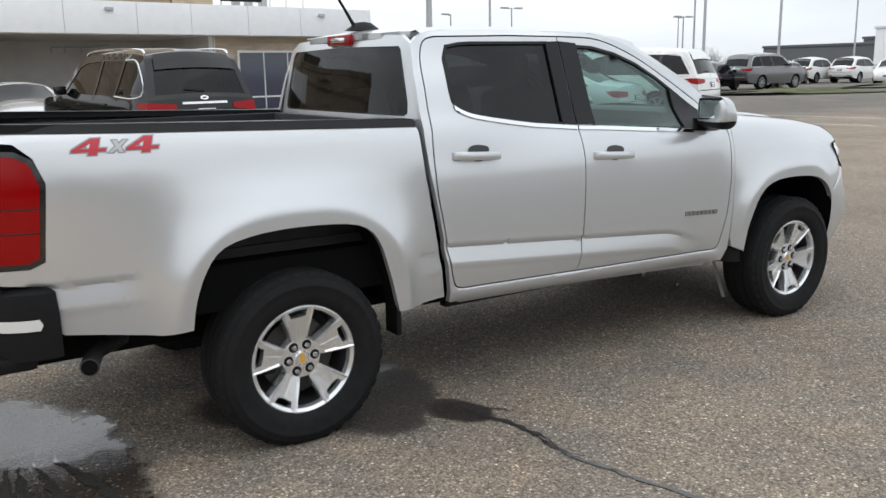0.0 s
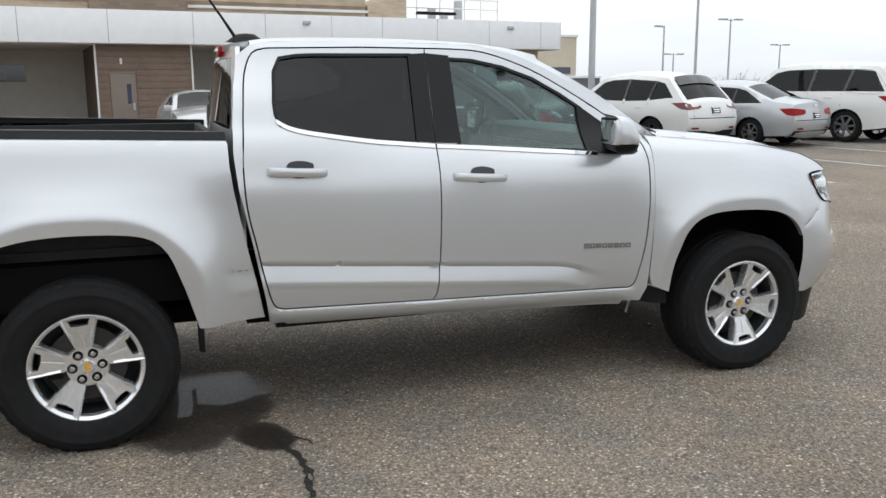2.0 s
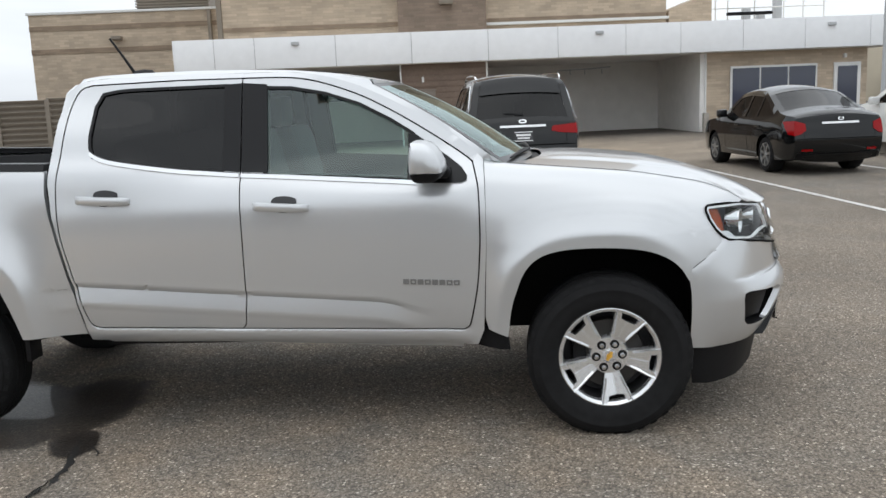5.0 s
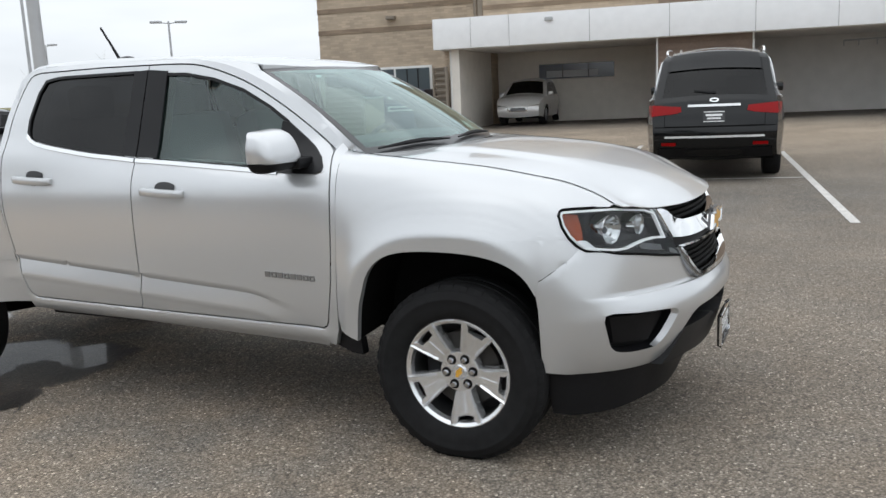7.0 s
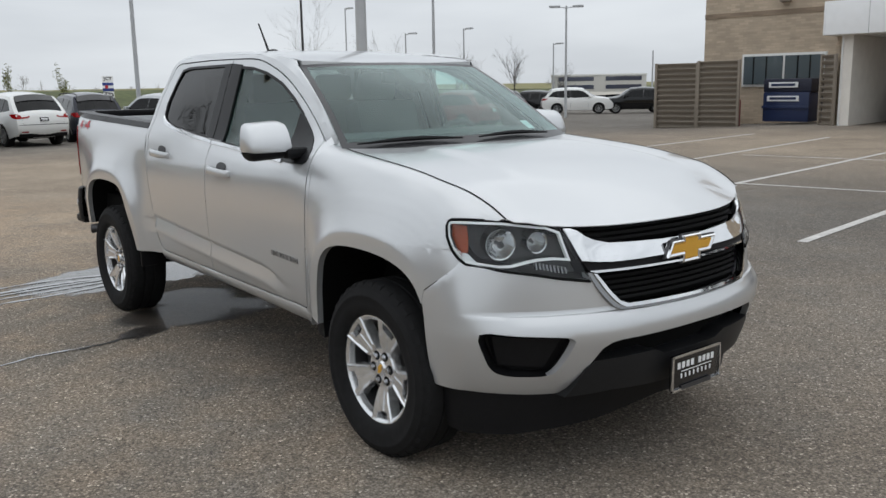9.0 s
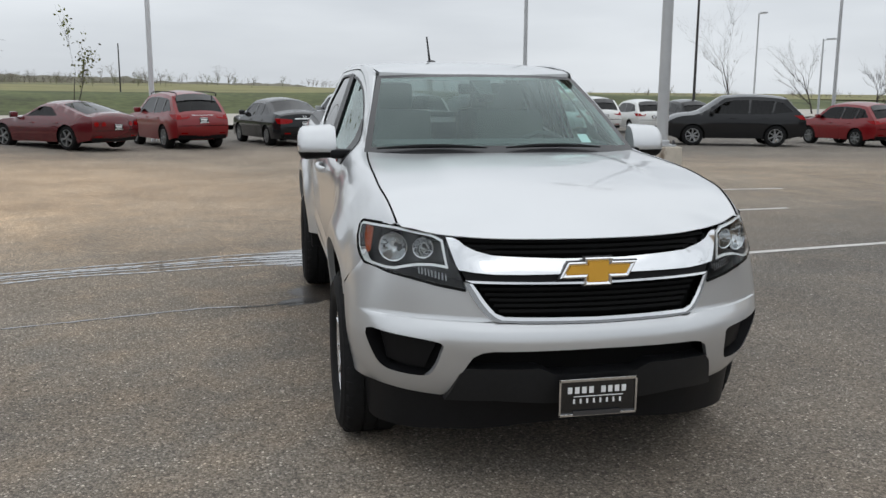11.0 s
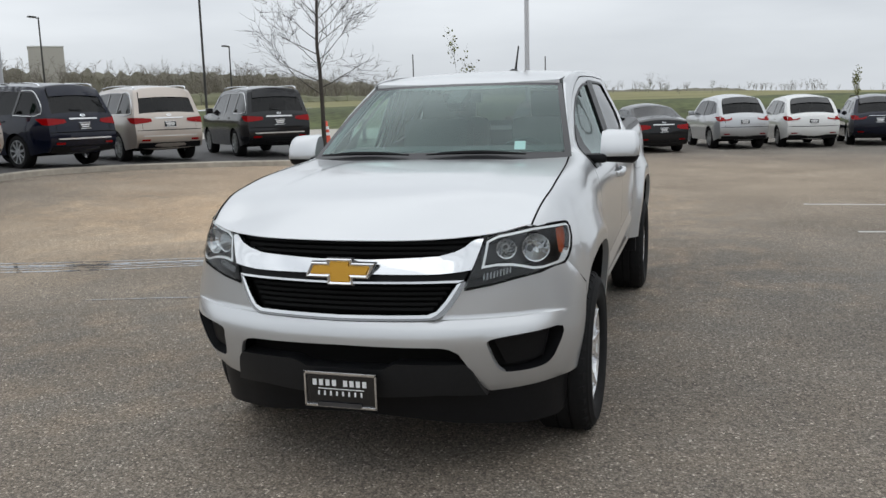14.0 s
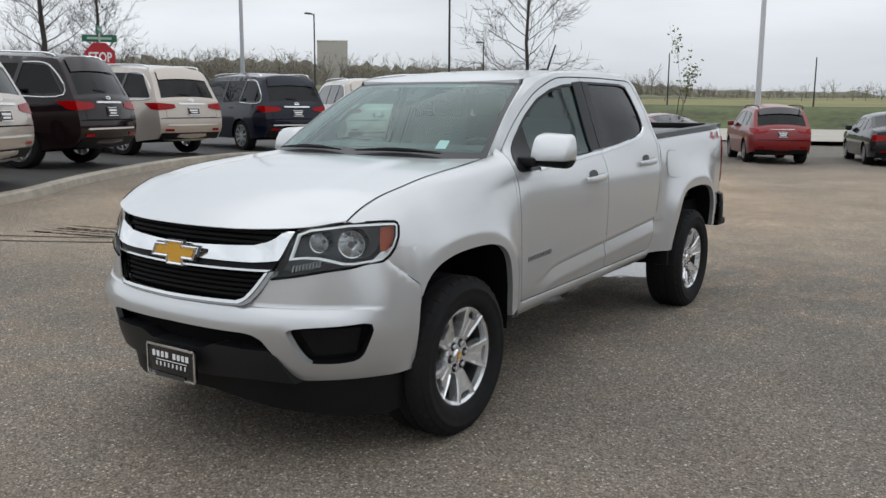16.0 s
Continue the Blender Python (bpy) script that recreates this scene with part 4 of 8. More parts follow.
WING_TOP = [(x, q) for q in (.05, .12, .2, .3, .4, .5, .6, .7, .8, .9, 1.0) for x in np.arange(-.53, .60, .025)]
FLARE_F, FLARE_R = [(x, wing_q(x, z)) for x, z in flare_rows(-.03, .425, .876) if -.54 < x < .5 and z < 1.12], flare_rows(-3.257, .455, .928)
for s in (-1, 1):
    fl = s > 0
    inw = (0, -s, 0)
    # bed side
    poly = BED_FRONT + [(-2.79, .495)] + ARCH_R + [(-3.82, .568), (-4.15, .612), (-4.19, .64), (-4.19, .80), (-4.36, .82), (-4.40, .868), (-4.24, .868), (-4.19, .892), (-4.163, 1.17), (-4.195, 1.258), (-4.25, 1.288), (-4.40, 1.296), (-4.405, 1.33)]
    poly = [(x, z + rail(x) * smoothstep(1.25, 1.30, z)) for x, z in dense(poly, .1)]
    bed = part("bed_side", panel(poly, on_side(s, 0, True), .035, thick=.03, flip=fl, depth_of=inw, extra=FLARE_R + CREASE_R), M_PAINT, truck)
    part("rail_cap", panel([(x, z + rail(x)) for x, z in dense([(-4.405, 1.320), (-4.405, 1.350), (-2.64, 1.350), (-2.64, 1.318)], .2)], on_side(s, .004, True), .06, thick=.10, flip=fl, depth_of=inw), M_TRIM, bed, "black plastic rail cap")
    lens = [(-4.395, .888), (-4.245, .888), (-4.207, .91), (-4.184, 1.165), (-4.212, 1.243), (-4.262, 1.268), (-4.395, 1.276)]
    house = [(-4.40, .870), (-4.24, .870), (-4.19, .894), (-4.166, 1.17), (-4.197, 1.255), (-4.25, 1.285), (-4.40, 1.293)]
    lamp = part("tail_lamp", panel(house, on_side(s, -.002), .05, thick=.05, flip=fl, depth_of=inw), M_GLOSSBLACK, truck, "red tail lamp in a black housing")
    for nm, z0, z1, mt in (("upper_lens", 1.085, 1.276, M_RED), ("middle_lens", 1.0, 1.085, M_RED), ("lower_lens", .888, 1.0, M_RED)):
        cut = [(x, min(max(z, z0 + .003), z1 - .003)) for x, z in dense(lens, .02)]
        part(nm, panel(cut, on_side(s, .006), .04, thick=.015, flip=fl, depth_of=inw), mt, lamp, "red lens")
    back = bmesh.new()
    add_box(back, (-4.412, min(s * .65, s * .728), .888), (-4.36, max(s * .65, s * .728), 1.276), .012)
    part("rear_lens", back, M_RED, lamp, "red lens round the corner")
    # four-wheel-drive decal
    # doors
    for nm, dpoly, win in (("rear_door", R_DOOR, R_WIN), ("front_door", F_DOOR, F_WIN)):
        hole = offset_poly(win, .014)
        d = part(nm, panel(crisp(offset_poly(dpoly, -.003)), on_side(s), .036, [hole], .03, fl, depth_of=inw, extra=CREASE), M_PAINT, truck)
        part("window_seal", panel(hole, on_side(s, .002), .05, [win], .02, fl, depth_of=inw), M_TRIM, d, "black window seal")
        pane = part("window", panel(win, on_side(s, -.008), .06, flip=fl), M_TINT if nm == "rear_door" else M_GLASS, d, "dark privacy glass" if nm == "rear_door" else "green-tinted side glass")
        if nm == "rear_door":
            post = [(-1.776, 1.668), (-1.694, 1.672), (-1.690, 1.262), (-1.776, 1.270)]
        else:
            post = [(-1.688, 1.672), (-1.573, 1.662), (-1.560, 1.255), (-1.684, 1.262)]
        part("door_card", panel(offset_poly(dpoly, -.02), on_side(s, -.075), .08, [offset_poly(win, -.002)], flip=fl), M_INTERIOR, d, "dark inner door panel")
        part("pillar_trim", panel(post, on_side(s, .005), .05, thick=.01, flip=fl, depth_of=inw), M_TRIM, d, "satin black pillar trim")
        if nm == "rear_door":
            line = smooth_line([(-2.418, 1.372), (-2.36, 1.340), (-2.25, 1.314), (-2.0, 1.276), (-1.86, 1.262), (-1.693, 1.247)], 4)
            hx, hz, tilt = -2.475, 1.158, -.045
        else:
            line = smooth_line([(-1.684, 1.246), (-1.5, 1.235), (-1.2, 1.213), (-1.0, 1.199), (-.86, 1.188)], 4)
            hx, hz, tilt = -1.621, 1.105, -.05
        strip_bm = bmesh.new()
        pts = [Vector((x, s * (side(x, z) + .004), z)) for x, z in line]
        rows = [[strip_bm.verts.new(p + Vector((0, s * dy, dz))) for dy, dz in ((.008, -.009), (.001, .009))] + [strip_bm.verts.new(p + Vector((0, -s * .006, .011))), strip_bm.verts.new(p + Vector((0, -s * .006, -.011)))] for p in pts]
        for a, b in zip(rows, rows[1:]):
            for i in range(4):
                strip_bm.faces.new((a[i], b[i], b[(i + 1) % 4], a[(i + 1) % 4]))
        part("chrome_strip", strip_bm, M_CHROME, d, "chrome belt strip")
        # handle: a painted bar over a flat cup patch, its shade painted dark grey
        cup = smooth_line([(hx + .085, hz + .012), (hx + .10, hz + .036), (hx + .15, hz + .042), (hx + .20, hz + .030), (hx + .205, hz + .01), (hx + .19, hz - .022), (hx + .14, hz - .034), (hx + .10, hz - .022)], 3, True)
        part("handle_cup", panel(cup, lambda x, z: Vector((x, s * (side(x, z) + .002), z)), .03, flip=fl), mat("handle_cup_shade", (0.05, 0.05, 0.052), .4, .3), d, "flat dark patch for the shade in the handle's cup")
        hb = bmesh.new()
        bar = [(0, -.002, .017), (.012, .016, .019), (.04, .028, .020), (.09, .036, .020), (.17, .038, .020), (.23, .028, .019), (.255, .014, .017), (.264, .002, .014)]
        rings = []
        for bx, by, br in bar:
            x, z = hx + bx, hz + tilt * bx
            y = side(x, z) + by
            rings.append([hb.verts.new((x, s * (y + dy * .012), z + dzz * br)) for dy, dzz in ((-1, -1), (.6, -.95), (1, -.5), (1, .5), (.6, .95), (-1, 1))])
        for a, b in zip(rings, rings[1:]):
            for i in range(6):
                hb.faces.new((a[i], b[i], b[(i + 1) % 6], a[(i + 1) % 6]))
        hb.faces.new(rings[0])
        hb.faces.new(rings[-1][::-1])
        part("handle", hb, M_PAINT, d, "body-coloured pull handle")
    # sail and mirror
    sail = [(-.905, 1.408), (-.865, 1.400), (-.80, 1.354), (-.72, 1.298), (-.655, 1.250), (-.628, 1.212), (-.630, 1.192), (-.655, 1.182), (-.75, 1.182), (-.88, 1.190), (-.905, 1.198)]
    part("mirror_sail", panel(sail, on_side(s, .006), .05, thick=.02, flip=fl, depth_of=inw), M_TRIM, truck, "black mirror base")
    def mirror_shell(keep):
        """A rounded mirror housing lofted outwards; keep cuts it at the waist."""
        bm = bmesh.new()
        rings = []
        for v in (0, .04, .12, .3, .5, .7, .82, .90, .95, .985, 1.0):
            cap = math.sqrt(max(0.0, 1 - max(0.0, (v - .78) / .22) ** 2.4)) * (.86 + .14 * smoothstep(0, .12, v))
            ring_v = []
            for j in range(28):
                th = 2 * math.pi * j / 28
                c, n = math.cos(th), math.sin(th)
                x = -.792 - .025 * v + (.085 if c > 0 else .058) * (.35 + .65 * cap) * math.copysign(abs(c) ** .62, c)
                z = 1.296 + .088 * (.12 + .88 * cap) * math.copysign(abs(n) ** .6, n) - .012 * v
                if c > 0:
                    x -= .045 * max(0.0, z - 1.27) / .1
                z = keep(z)
                ring_v.append(bm.verts.new((x, s * (.842 + .200 * v), z)))
            rings.append(ring_v)
        for a, b in zip(rings, rings[1:]):
            for j in range(28):
                q = (a[j], a[(j + 1) % 28], b[(j + 1) % 28], b[j])
                bm.faces.new(q if s > 0 else q[::-1])
        for r, fwd in ((rings[0], s < 0), (rings[-1], s > 0)):
            bm.faces.new(r if fwd else r[::-1])
        return bm

    mirror = part("door_mirror", mirror_shell(lambda z: max(z, 1.240)), M_PAINT, truck, "silver door mirror with a black lower shell")
    part("lower_shell", mirror_shell(lambda z: min(z, 1.238)), M_BLACK, mirror, "black lower shell")
    part("mirror_arm", box((-.80, min(s * .70, s * .875), 1.205), (-.70, max(s * .70, s * .875), 1.255), .02), M_BLACK, mirror, "black arm")
    part("mirror_frame", box((-.862, min(s * .858, s * 1.010), 1.250), (-.84, max(s * .858, s * 1.010), 1.366), .01), M_BLACK, mirror, "black rear frame of the mirror")
    part("mirror_glass", box((-.866, min(s * .870, s * 1.0), 1.260), (-.858, max(s * .870, s * 1.0), 1.356), .002), M_CHROME, mirror, "mirror glass")
    # cab shell round the doors, with the rocker
    A_LINE = [(-.556, 1.276), (-.60, 1.322), (-.66, 1.372), (-.80, 1.462), (-.95, 1.548), (-1.10, 1.622), (-1.24, 1.674), (-1.38, 1.704), (-1.50, 1.716)]
    shell = smooth_line(A_LINE, 3) + [(-1.9, 1.722), (-2.30, 1.722), (-2.42, 1.718)] + CAB_BACK + [(-2.47, .468), (-1.77, .459), (-.656, .421), (-.60, .425), (-.57, .50), (-.56, .70), (-.548, .90), (-.548, 1.1), (-.552, 1.22)]
    cab_side = part("cab_side", panel(shell, on_side(s), .045, [offset_poly(BOTH, .004)], .03, fl, depth_of=inw, extra=[(x, sill_top(x) - d) for d in (.008, .013, .022, .034, .045, .058, .066) for x in np.arange(-2.44, -.62, .045)]), M_PAINT, truck)
    part("door_gap_backing", panel(offset_poly(BOTH, .012), on_side(s, -.026), .12, [offset_poly(R_WIN, .01), offset_poly(F_WIN, .01)], flip=fl), M_VOID, cab_side, "dark gap round the doors")
    # front wing
    wing = [(float(x), 0.0) for x in np.linspace(-.552, .625, 44)]
    wing += [(x, wing_q(x, z)) for x, z in tuple(LAMP_EDGE) + ((.470, .848), (.41, .806), (.362, .772)) + tuple(ARCH_F[::-1][8:]) + ((-.548, .505), (-.562, .56), (-.556, .70), (-.547, .90), (-.546, 1.1))] + [(-.549, .35), (-.551, .15)]
    part("front_wing", panel(wing, lambda x, q: Vector((wing_at(x, q)[0], s * wing_at(x, q)[1], wing_at(x, q)[2])), .03, thick=.03, flip=fl, depth_of=inw, extra=FLARE_F + WING_TOP), M_PAINT, truck)
    joint = bmesh.new()
    add_tube(joint, [Vector((x, s * (side(x, z) + .0005), z)) for x, z in ((.529, .889), (.50, .869), (.470, .848), (.41, .806), (.366, .775))], .0016, 5)
    part("wing_joint", joint, M_VOID, truck, "dark joint between wing and bumper")
    part("rocker_end", panel([(-.655, .418), (-.652, .492), (-.56, .50), (-.46, .47), (-.452, .40)], on_side(s, -.03), .05, thick=.05, flip=fl, depth_of=inw), M_BLACK, truck, "black plastic rocker end")
    part("rocker_flange", panel([(-2.44, .472), (-1.77, .462), (-.665, .425), (-.68, .395), (-1.77, .436), (-2.40, .448)], on_side(s, -.022), .06, thick=.02, flip=fl, depth_of=inw), M_PAINT, truck, "pale lower flange of the sill")
    part("floor_edge", box((-2.45, min(s * .68, s * .735), .42), (-.66, max(s * .68, s * .735), .475), .01), M_BLACK, truck, "black underbody edge")
    part("mud_flap", box((-2.80, min(s * .77, s * .875), .38), (-2.775, max(s * .77, s * .875), .56), .006), M_BLACK, truck, "small black flap before the rear wheel")
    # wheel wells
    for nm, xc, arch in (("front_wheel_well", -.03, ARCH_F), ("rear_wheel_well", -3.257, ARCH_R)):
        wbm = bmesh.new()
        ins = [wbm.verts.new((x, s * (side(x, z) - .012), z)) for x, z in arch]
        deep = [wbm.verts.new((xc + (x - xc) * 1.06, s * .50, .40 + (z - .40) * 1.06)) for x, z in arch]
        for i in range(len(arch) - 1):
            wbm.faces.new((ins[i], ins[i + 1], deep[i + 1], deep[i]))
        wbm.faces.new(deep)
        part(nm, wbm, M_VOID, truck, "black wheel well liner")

# wheels: five broad split spokes and six nuts
R_RIM, DISH = .236, .030


def truck_rim():
    bm = bmesh.new()
    R = R_RIM
    add_lathe(bm, [(R, .03), (R, -.004), (R - .004, -.011), (R - .009, -.012), (R - .022, -.003), (R - .026, .022)], 60)
    for k in range(5):
        m = Matrix.Rotation(2 * math.pi * k / 5, 4, "Y")

        def put(pts, faces):
            vs = [bm.verts.new(m @ Vector(p)) for p in pts]
            for f in faces:
                bm.faces.new([vs[i] for i in f])

        for q in (1, -1):
            # half a spoke, from the hub to the rim, with a prong beside the slot
            o = [(.082, -.0095, 0), (.082, -.0105, q * .034), (.105, -.013, q * .041), (.150, -.0115, q * .055), (.219, -.008, q * .078), (.218, -.010, q * .054), (.205, -.010, q * .040), (.184, -.010, q * .034), (.181, -.008, 0)]
            b = [(x, .035, z * 1.04) for x, y, z in o]
            n = len(o)
            put(o + b, [[i for i in (range(n) if q > 0 else reversed(range(n)))]] + [(i, (i + 1) % n, n + (i + 1) % n, n + i) for i in range(n)])
            for (r0, y0, z0), (r1, y1, z1) in (((.100, -.0125, .0385), (.150, -.0115, .054)), ((.150, -.0115, .054), (.220, -.008, .077))):
                put([(r0, y0 + .002, q * z0), (r0, y0 - .006, q * (z0 - .004)), (r0, y0 + .001, q * (z0 - .012)), (r1, y1 + .002, q * z1), (r1, y1 - .008, q * (z1 - .005)), (r1, y1 + .001, q * (z1 - .015))], [(0, 1, 4, 3), (1, 2, 5, 4), (3, 4, 5)])
        # raised rib along the spoke
        put([(.094, -.0145, -.002), (.094, -.0145, .002), (.176, -.0125, .002), (.176, -.0125, -.002), (.092, -.005, -.005), (.092, -.005, .005), (.179, -.001, .005), (.179, -.001, -.005)], [(0, 1, 2, 3), (0, 4, 5, 1), (1, 5, 6, 2), (2, 6, 7, 3), (3, 7, 4, 0)])
    add_lathe(bm, [(.001, -.018), (.027, -.018), (.031, -.014), (.034, -.010), (.084, -.009), (.090, -.002), (.093, .03)], 40)
    sharp = [e for e in bm.edges if len(e.link_faces) == 2 and e.calc_face_angle(0) > .7 and all(v.co.y < .02 for v in e.verts)]
    bmesh.ops.bevel(bm, geom=sharp, offset=.0025, segments=1, affect="EDGES", clamp_overlap=True)
    for v in bm.verts:
        v.co.y += DISH * min(1.0, max(0.0, (.215 - math.hypot(v.co.x, v.co.z)) / .125))
    return bm


def truck_tyre():
    bm = bmesh.new()
    r, rim, w = .376, .2275, .245
    prof = [(rim, .15), (rim + .002, .028), (rim + .008, .006), (rim + .020, -.004), (rim + .035, -.012), (rim + .060, -.017), (rim + .085, -.0165), (rim + .089, -.019), (rim + .096, -.0185), (rim + .100, -.015), (rim + .122, -.006), (r - .022, .003), (r - .008, .014), (r, .032)]
    prof += [(r, .075), (r - .008, .078), (r - .008, .086), (r, .089), (r, .135), (r - .008, .138), (r - .008, .146), (r, .149), (r, w - .03), (r - .015, w - .01), (rim + .05, w), (rim, w - .02)]
    add_lathe(bm, prof, 72)
    # shoulder blocks
    for k in range(72):
        if k % 2 == 0:
            a0, a1 = 2 * math.pi * k / 72, 2 * math.pi * (k + 1) / 72
            vs = [bm.verts.new((rr * math.cos(a), y, rr * math.sin(a))) for a in (a0, a1) for rr, y in ((r - .020, .0015), (r - .004, .012), (r + .003, .034))]
            bm.faces.new((vs[0], vs[1], vs[4], vs[3]))
            bm.faces.new((vs[1], vs[2], vs[5], vs[4]))
            bm.faces.new((vs[0], vs[2], vs[1]))
            bm.faces.new((vs[3], vs[4], vs[5]))
    for v in bm.verts:
        v.co.z = max(v.co.z, -HUB + .002)
    return bm


for ax, nm in ((FRONT_AXLE, "front_wheel"), (REAR_AXLE, "rear_wheel")):
    for s in (-1, 1):
        wheel = part(nm, truck_tyre(), M_RUBBER, truck, "black all-terrain tyre on a silver alloy rim")
        wheel.matrix_local = Matrix.Translation((ax, s * .905, HUB)) @ (Matrix.Identity(4) if s < 0 else Matrix.Rotation(math.pi, 4, "Z"))
        turn = Matrix.Rotation(radians(-95 if nm == "rear_wheel" else -63), 4, "Y")
        rim = part("rim", truck_rim(), M_ALLOY, wheel, "five-spoke silver alloy rim")
        rim.matrix_local = Matrix.Translation((0, .022, 0)) @ turn
        for k in range(6):
            a = radians(60 * k + 5)
            # flat near-black disc paints the socket's shade on the hub
            part("nut_socket", add_lathe(bmesh.new(), [(.0005, -.0105), (.0205, -.0105), (.0215, -.008)], 16), M_VOID, wheel, "flat dark disc for the shade in a nut socket").matrix_local = Matrix.Translation((.0595 * math.cos(a), .022 + DISH, .0595 * math.sin(a)))
            nut = part("wheel_nut", add_lathe(bmesh.new(), [(.0005, -.028), (.009, -.027), (.0125, -.022), (.013, -.012), (.0145, -.008)], 6), mat("dark_chrome", (.5, .5, .51), .15, 1.0), wheel, "dark chrome wheel nut")
            nut.matrix_local = Matrix.Translation((.0595 * math.cos(a), .022 + DISH, .0595 * math.sin(a)))
        cap = bmesh.new()
        o = [(-.019, -.006), (-.006, -.006), (-.006, -.011), (.009, -.011), (.009, -.006), (.021, -.006), (.017, .006), (.006, .006), (.006, .011), (-.009, .011), (-.009, .006), (-.022, .006)]
        cap.faces.new([cap.verts.new((x * 1.1, .0015, z * 1.1)) for x, z in o])
        part("cap_emblem", cap, M_GOLD, wheel, "small gold cap emblem").matrix_local = Matrix.Translation((0, DISH, 0)) @ turn
        # the barrel's dark colour paints the shade behind the spokes
        part("rim_barrel", add_lathe(bmesh.new(), [(R_RIM - .019, .035), (R_RIM - .026, .08), (R_RIM - .03, .17), (.05, .18)], 48), mat("shaded_barrel", (.05, .05, .052), .5, .5), wheel, "rim barrel darkened for shade")
        disc = add_lathe(bmesh.new(), [(.001, .09), (.16, .09), (.165, .10), (.165, .115)], 40)
        part("brake_disc", disc, mat("brake_steel", (.06, .057, .054), .5, .7), wheel, "dull steel brake disc")
        part("caliper", box((-.165, .075, -.06), (-.10, .14, .07), .015), M_BLACK, wheel, "dark brake caliper")

# bonnet
BONNET_MID = smooth_line([(-.62, 1.262), (-.45, 1.259), (-.25, 1.254), (0, 1.240), (.3, 1.208), (.5, 1.166), (.65, 1.116), (.76, 1.067), (.82, 1.033), (.87, 1.005)], 6)


def bonnet_raw(x, y):
    zc = lerp_table(BONNET_MID, x)
    ys = lerp_table(SEAM_Y, x)
    t = min(1.1, abs(y) / ys)
    zs = lerp_table(SEAM_Z, x) if x < .63 else 1.043 - (x - .63) * .2
    z = zc - max(0.0, zc - zs) * t ** 2.6
    c = .46 + .10 * (x - .3)
    return z + .011 * smoothstep(c + .035, c - .035, abs(y)) * smoothstep(.62, .2, x) * smoothstep(-.4, -.1, x)


EDGE = [(abs(nose(q, 1.02).y), nose(q, 1.013 + .035 * (q / .83) ** 3).x, 1.012 + .036 * (q / .83) ** 3) for q in np.linspace(0, .84, 22)]


def bonnet_z(x, y):
    xe, ze = lerp_table([(a, b) for a, b, c in EDGE], abs(y)), lerp_table([(a, c) for a, b, c in EDGE], abs(y))
    f = smoothstep(.30, 0.0, xe - x)
    return bonnet_raw(x, y) + (ze - bonnet_raw(xe, y)) * f * smoothstep(.74, .60, abs(y))


front_edge = [(nose(q, 1.013 + .035 * (q / .83) ** 3).x, nose(q, 1.02).y) for q in np.linspace(-.80, .80, 31)]
seam_r = [(x, -lerp_table(SEAM_Y, x) + .004) for x in np.linspace(.615, -.45, 24)]
seam_l = [(x, lerp_table(SEAM_Y, x) - .004) for x in np.linspace(-.45, .615, 24)]
rear_edge = [(x, y) for x, y in smooth_line([(-.50, -.70), (-.40, -.60), (-.31, -.40), (-.275, -.2), (-.27, 0), (-.275, .2), (-.31, .4), (-.40, .6), (-.50, .70)], 3)]
outline = front_edge[::-1] + seam_r + rear_edge + seam_l
part("bonnet", panel(outline, lambda x, y: Vector((x, y, bonnet_z(x, y))), .035, thick=.004, flip=False, depth_of=(-.6, 0, -.8)), M_PAINT, truck)
for s in (-1, 1):
    seam = bmesh.new()
    rows = []
    for x in np.linspace(-.45, .622, 60):
        ys = lerp_table(SEAM_Y, x)
        rows.append([seam.verts.new((x, s * (ys + d), max(bonnet_z(x, ys - .004), lerp_table(SEAM_Z, x)) + h)) for d, h in ((-.006, .0012), (-.001, .0024), (.003, .0012))])
    for a, b in zip(rows, rows[1:]):
        for i in range(2):
            seam.faces.new((a[i], a[i + 1], b[i + 1], b[i]))
    part("bonnet_seam", seam, M_VOID, truck, "dark seam between bonnet and wing")
part("cowl", panel([(-.62, -.70), (-.30, -.5), (-.27, 0), (-.30, .5), (-.62, .70), (-.40, .3), (-.36, 0), (-.40, -.3)], lambda x, y: Vector((x, y, 1.236)), .08), M_BLACK, truck, "black cowl panel")
part("bonnet_underside", panel([(-.5, -.70), (.55, -.70), (.78, -.5), (.84, 0), (.78, .5), (.55, .70), (-.5, .70)], lambda x, y: Vector((x, y, bonnet_z(x, y) - .05)), .15), M_VOID, truck, "dark underside of the bonnet")

# windscreen, roof, rear wall of the cab
def screen(a, b):
    """a: -1 to 1 across, b: 0 at the cowl to 1 at the roof."""
    lo = Vector((-.32 - .10 * a * a - .03 * a ** 6, a * .728, 1.253 - .006 * a * a))
    hi = Vector((-1.025 - .055 * a * a, a * .575, 1.658 - .012 * a * a))
    p = lo.lerp(hi, b)
    bow = .022 * math.sin(math.pi * b) * (1 - .3 * a * a)
    return p + Vector((bow * .5, 0, bow))


def grid_of(f, a0, a1, na, b0, b1, nb, flip=False, bm=None):
    bm = bm or bmesh.new()
    g = [[bm.verts.new(f(a0 + (a1 - a0) * i / na, b0 + (b1 - b0) * j / nb)) for j in range(nb + 1)] for i in range(na + 1)]
    for i in range(na):
        for j in range(nb):
            q = (g[i][j], g[i + 1][j], g[i + 1][j + 1], g[i][j + 1])
            bm.faces.new(q[::-1] if flip else q)
    return bm


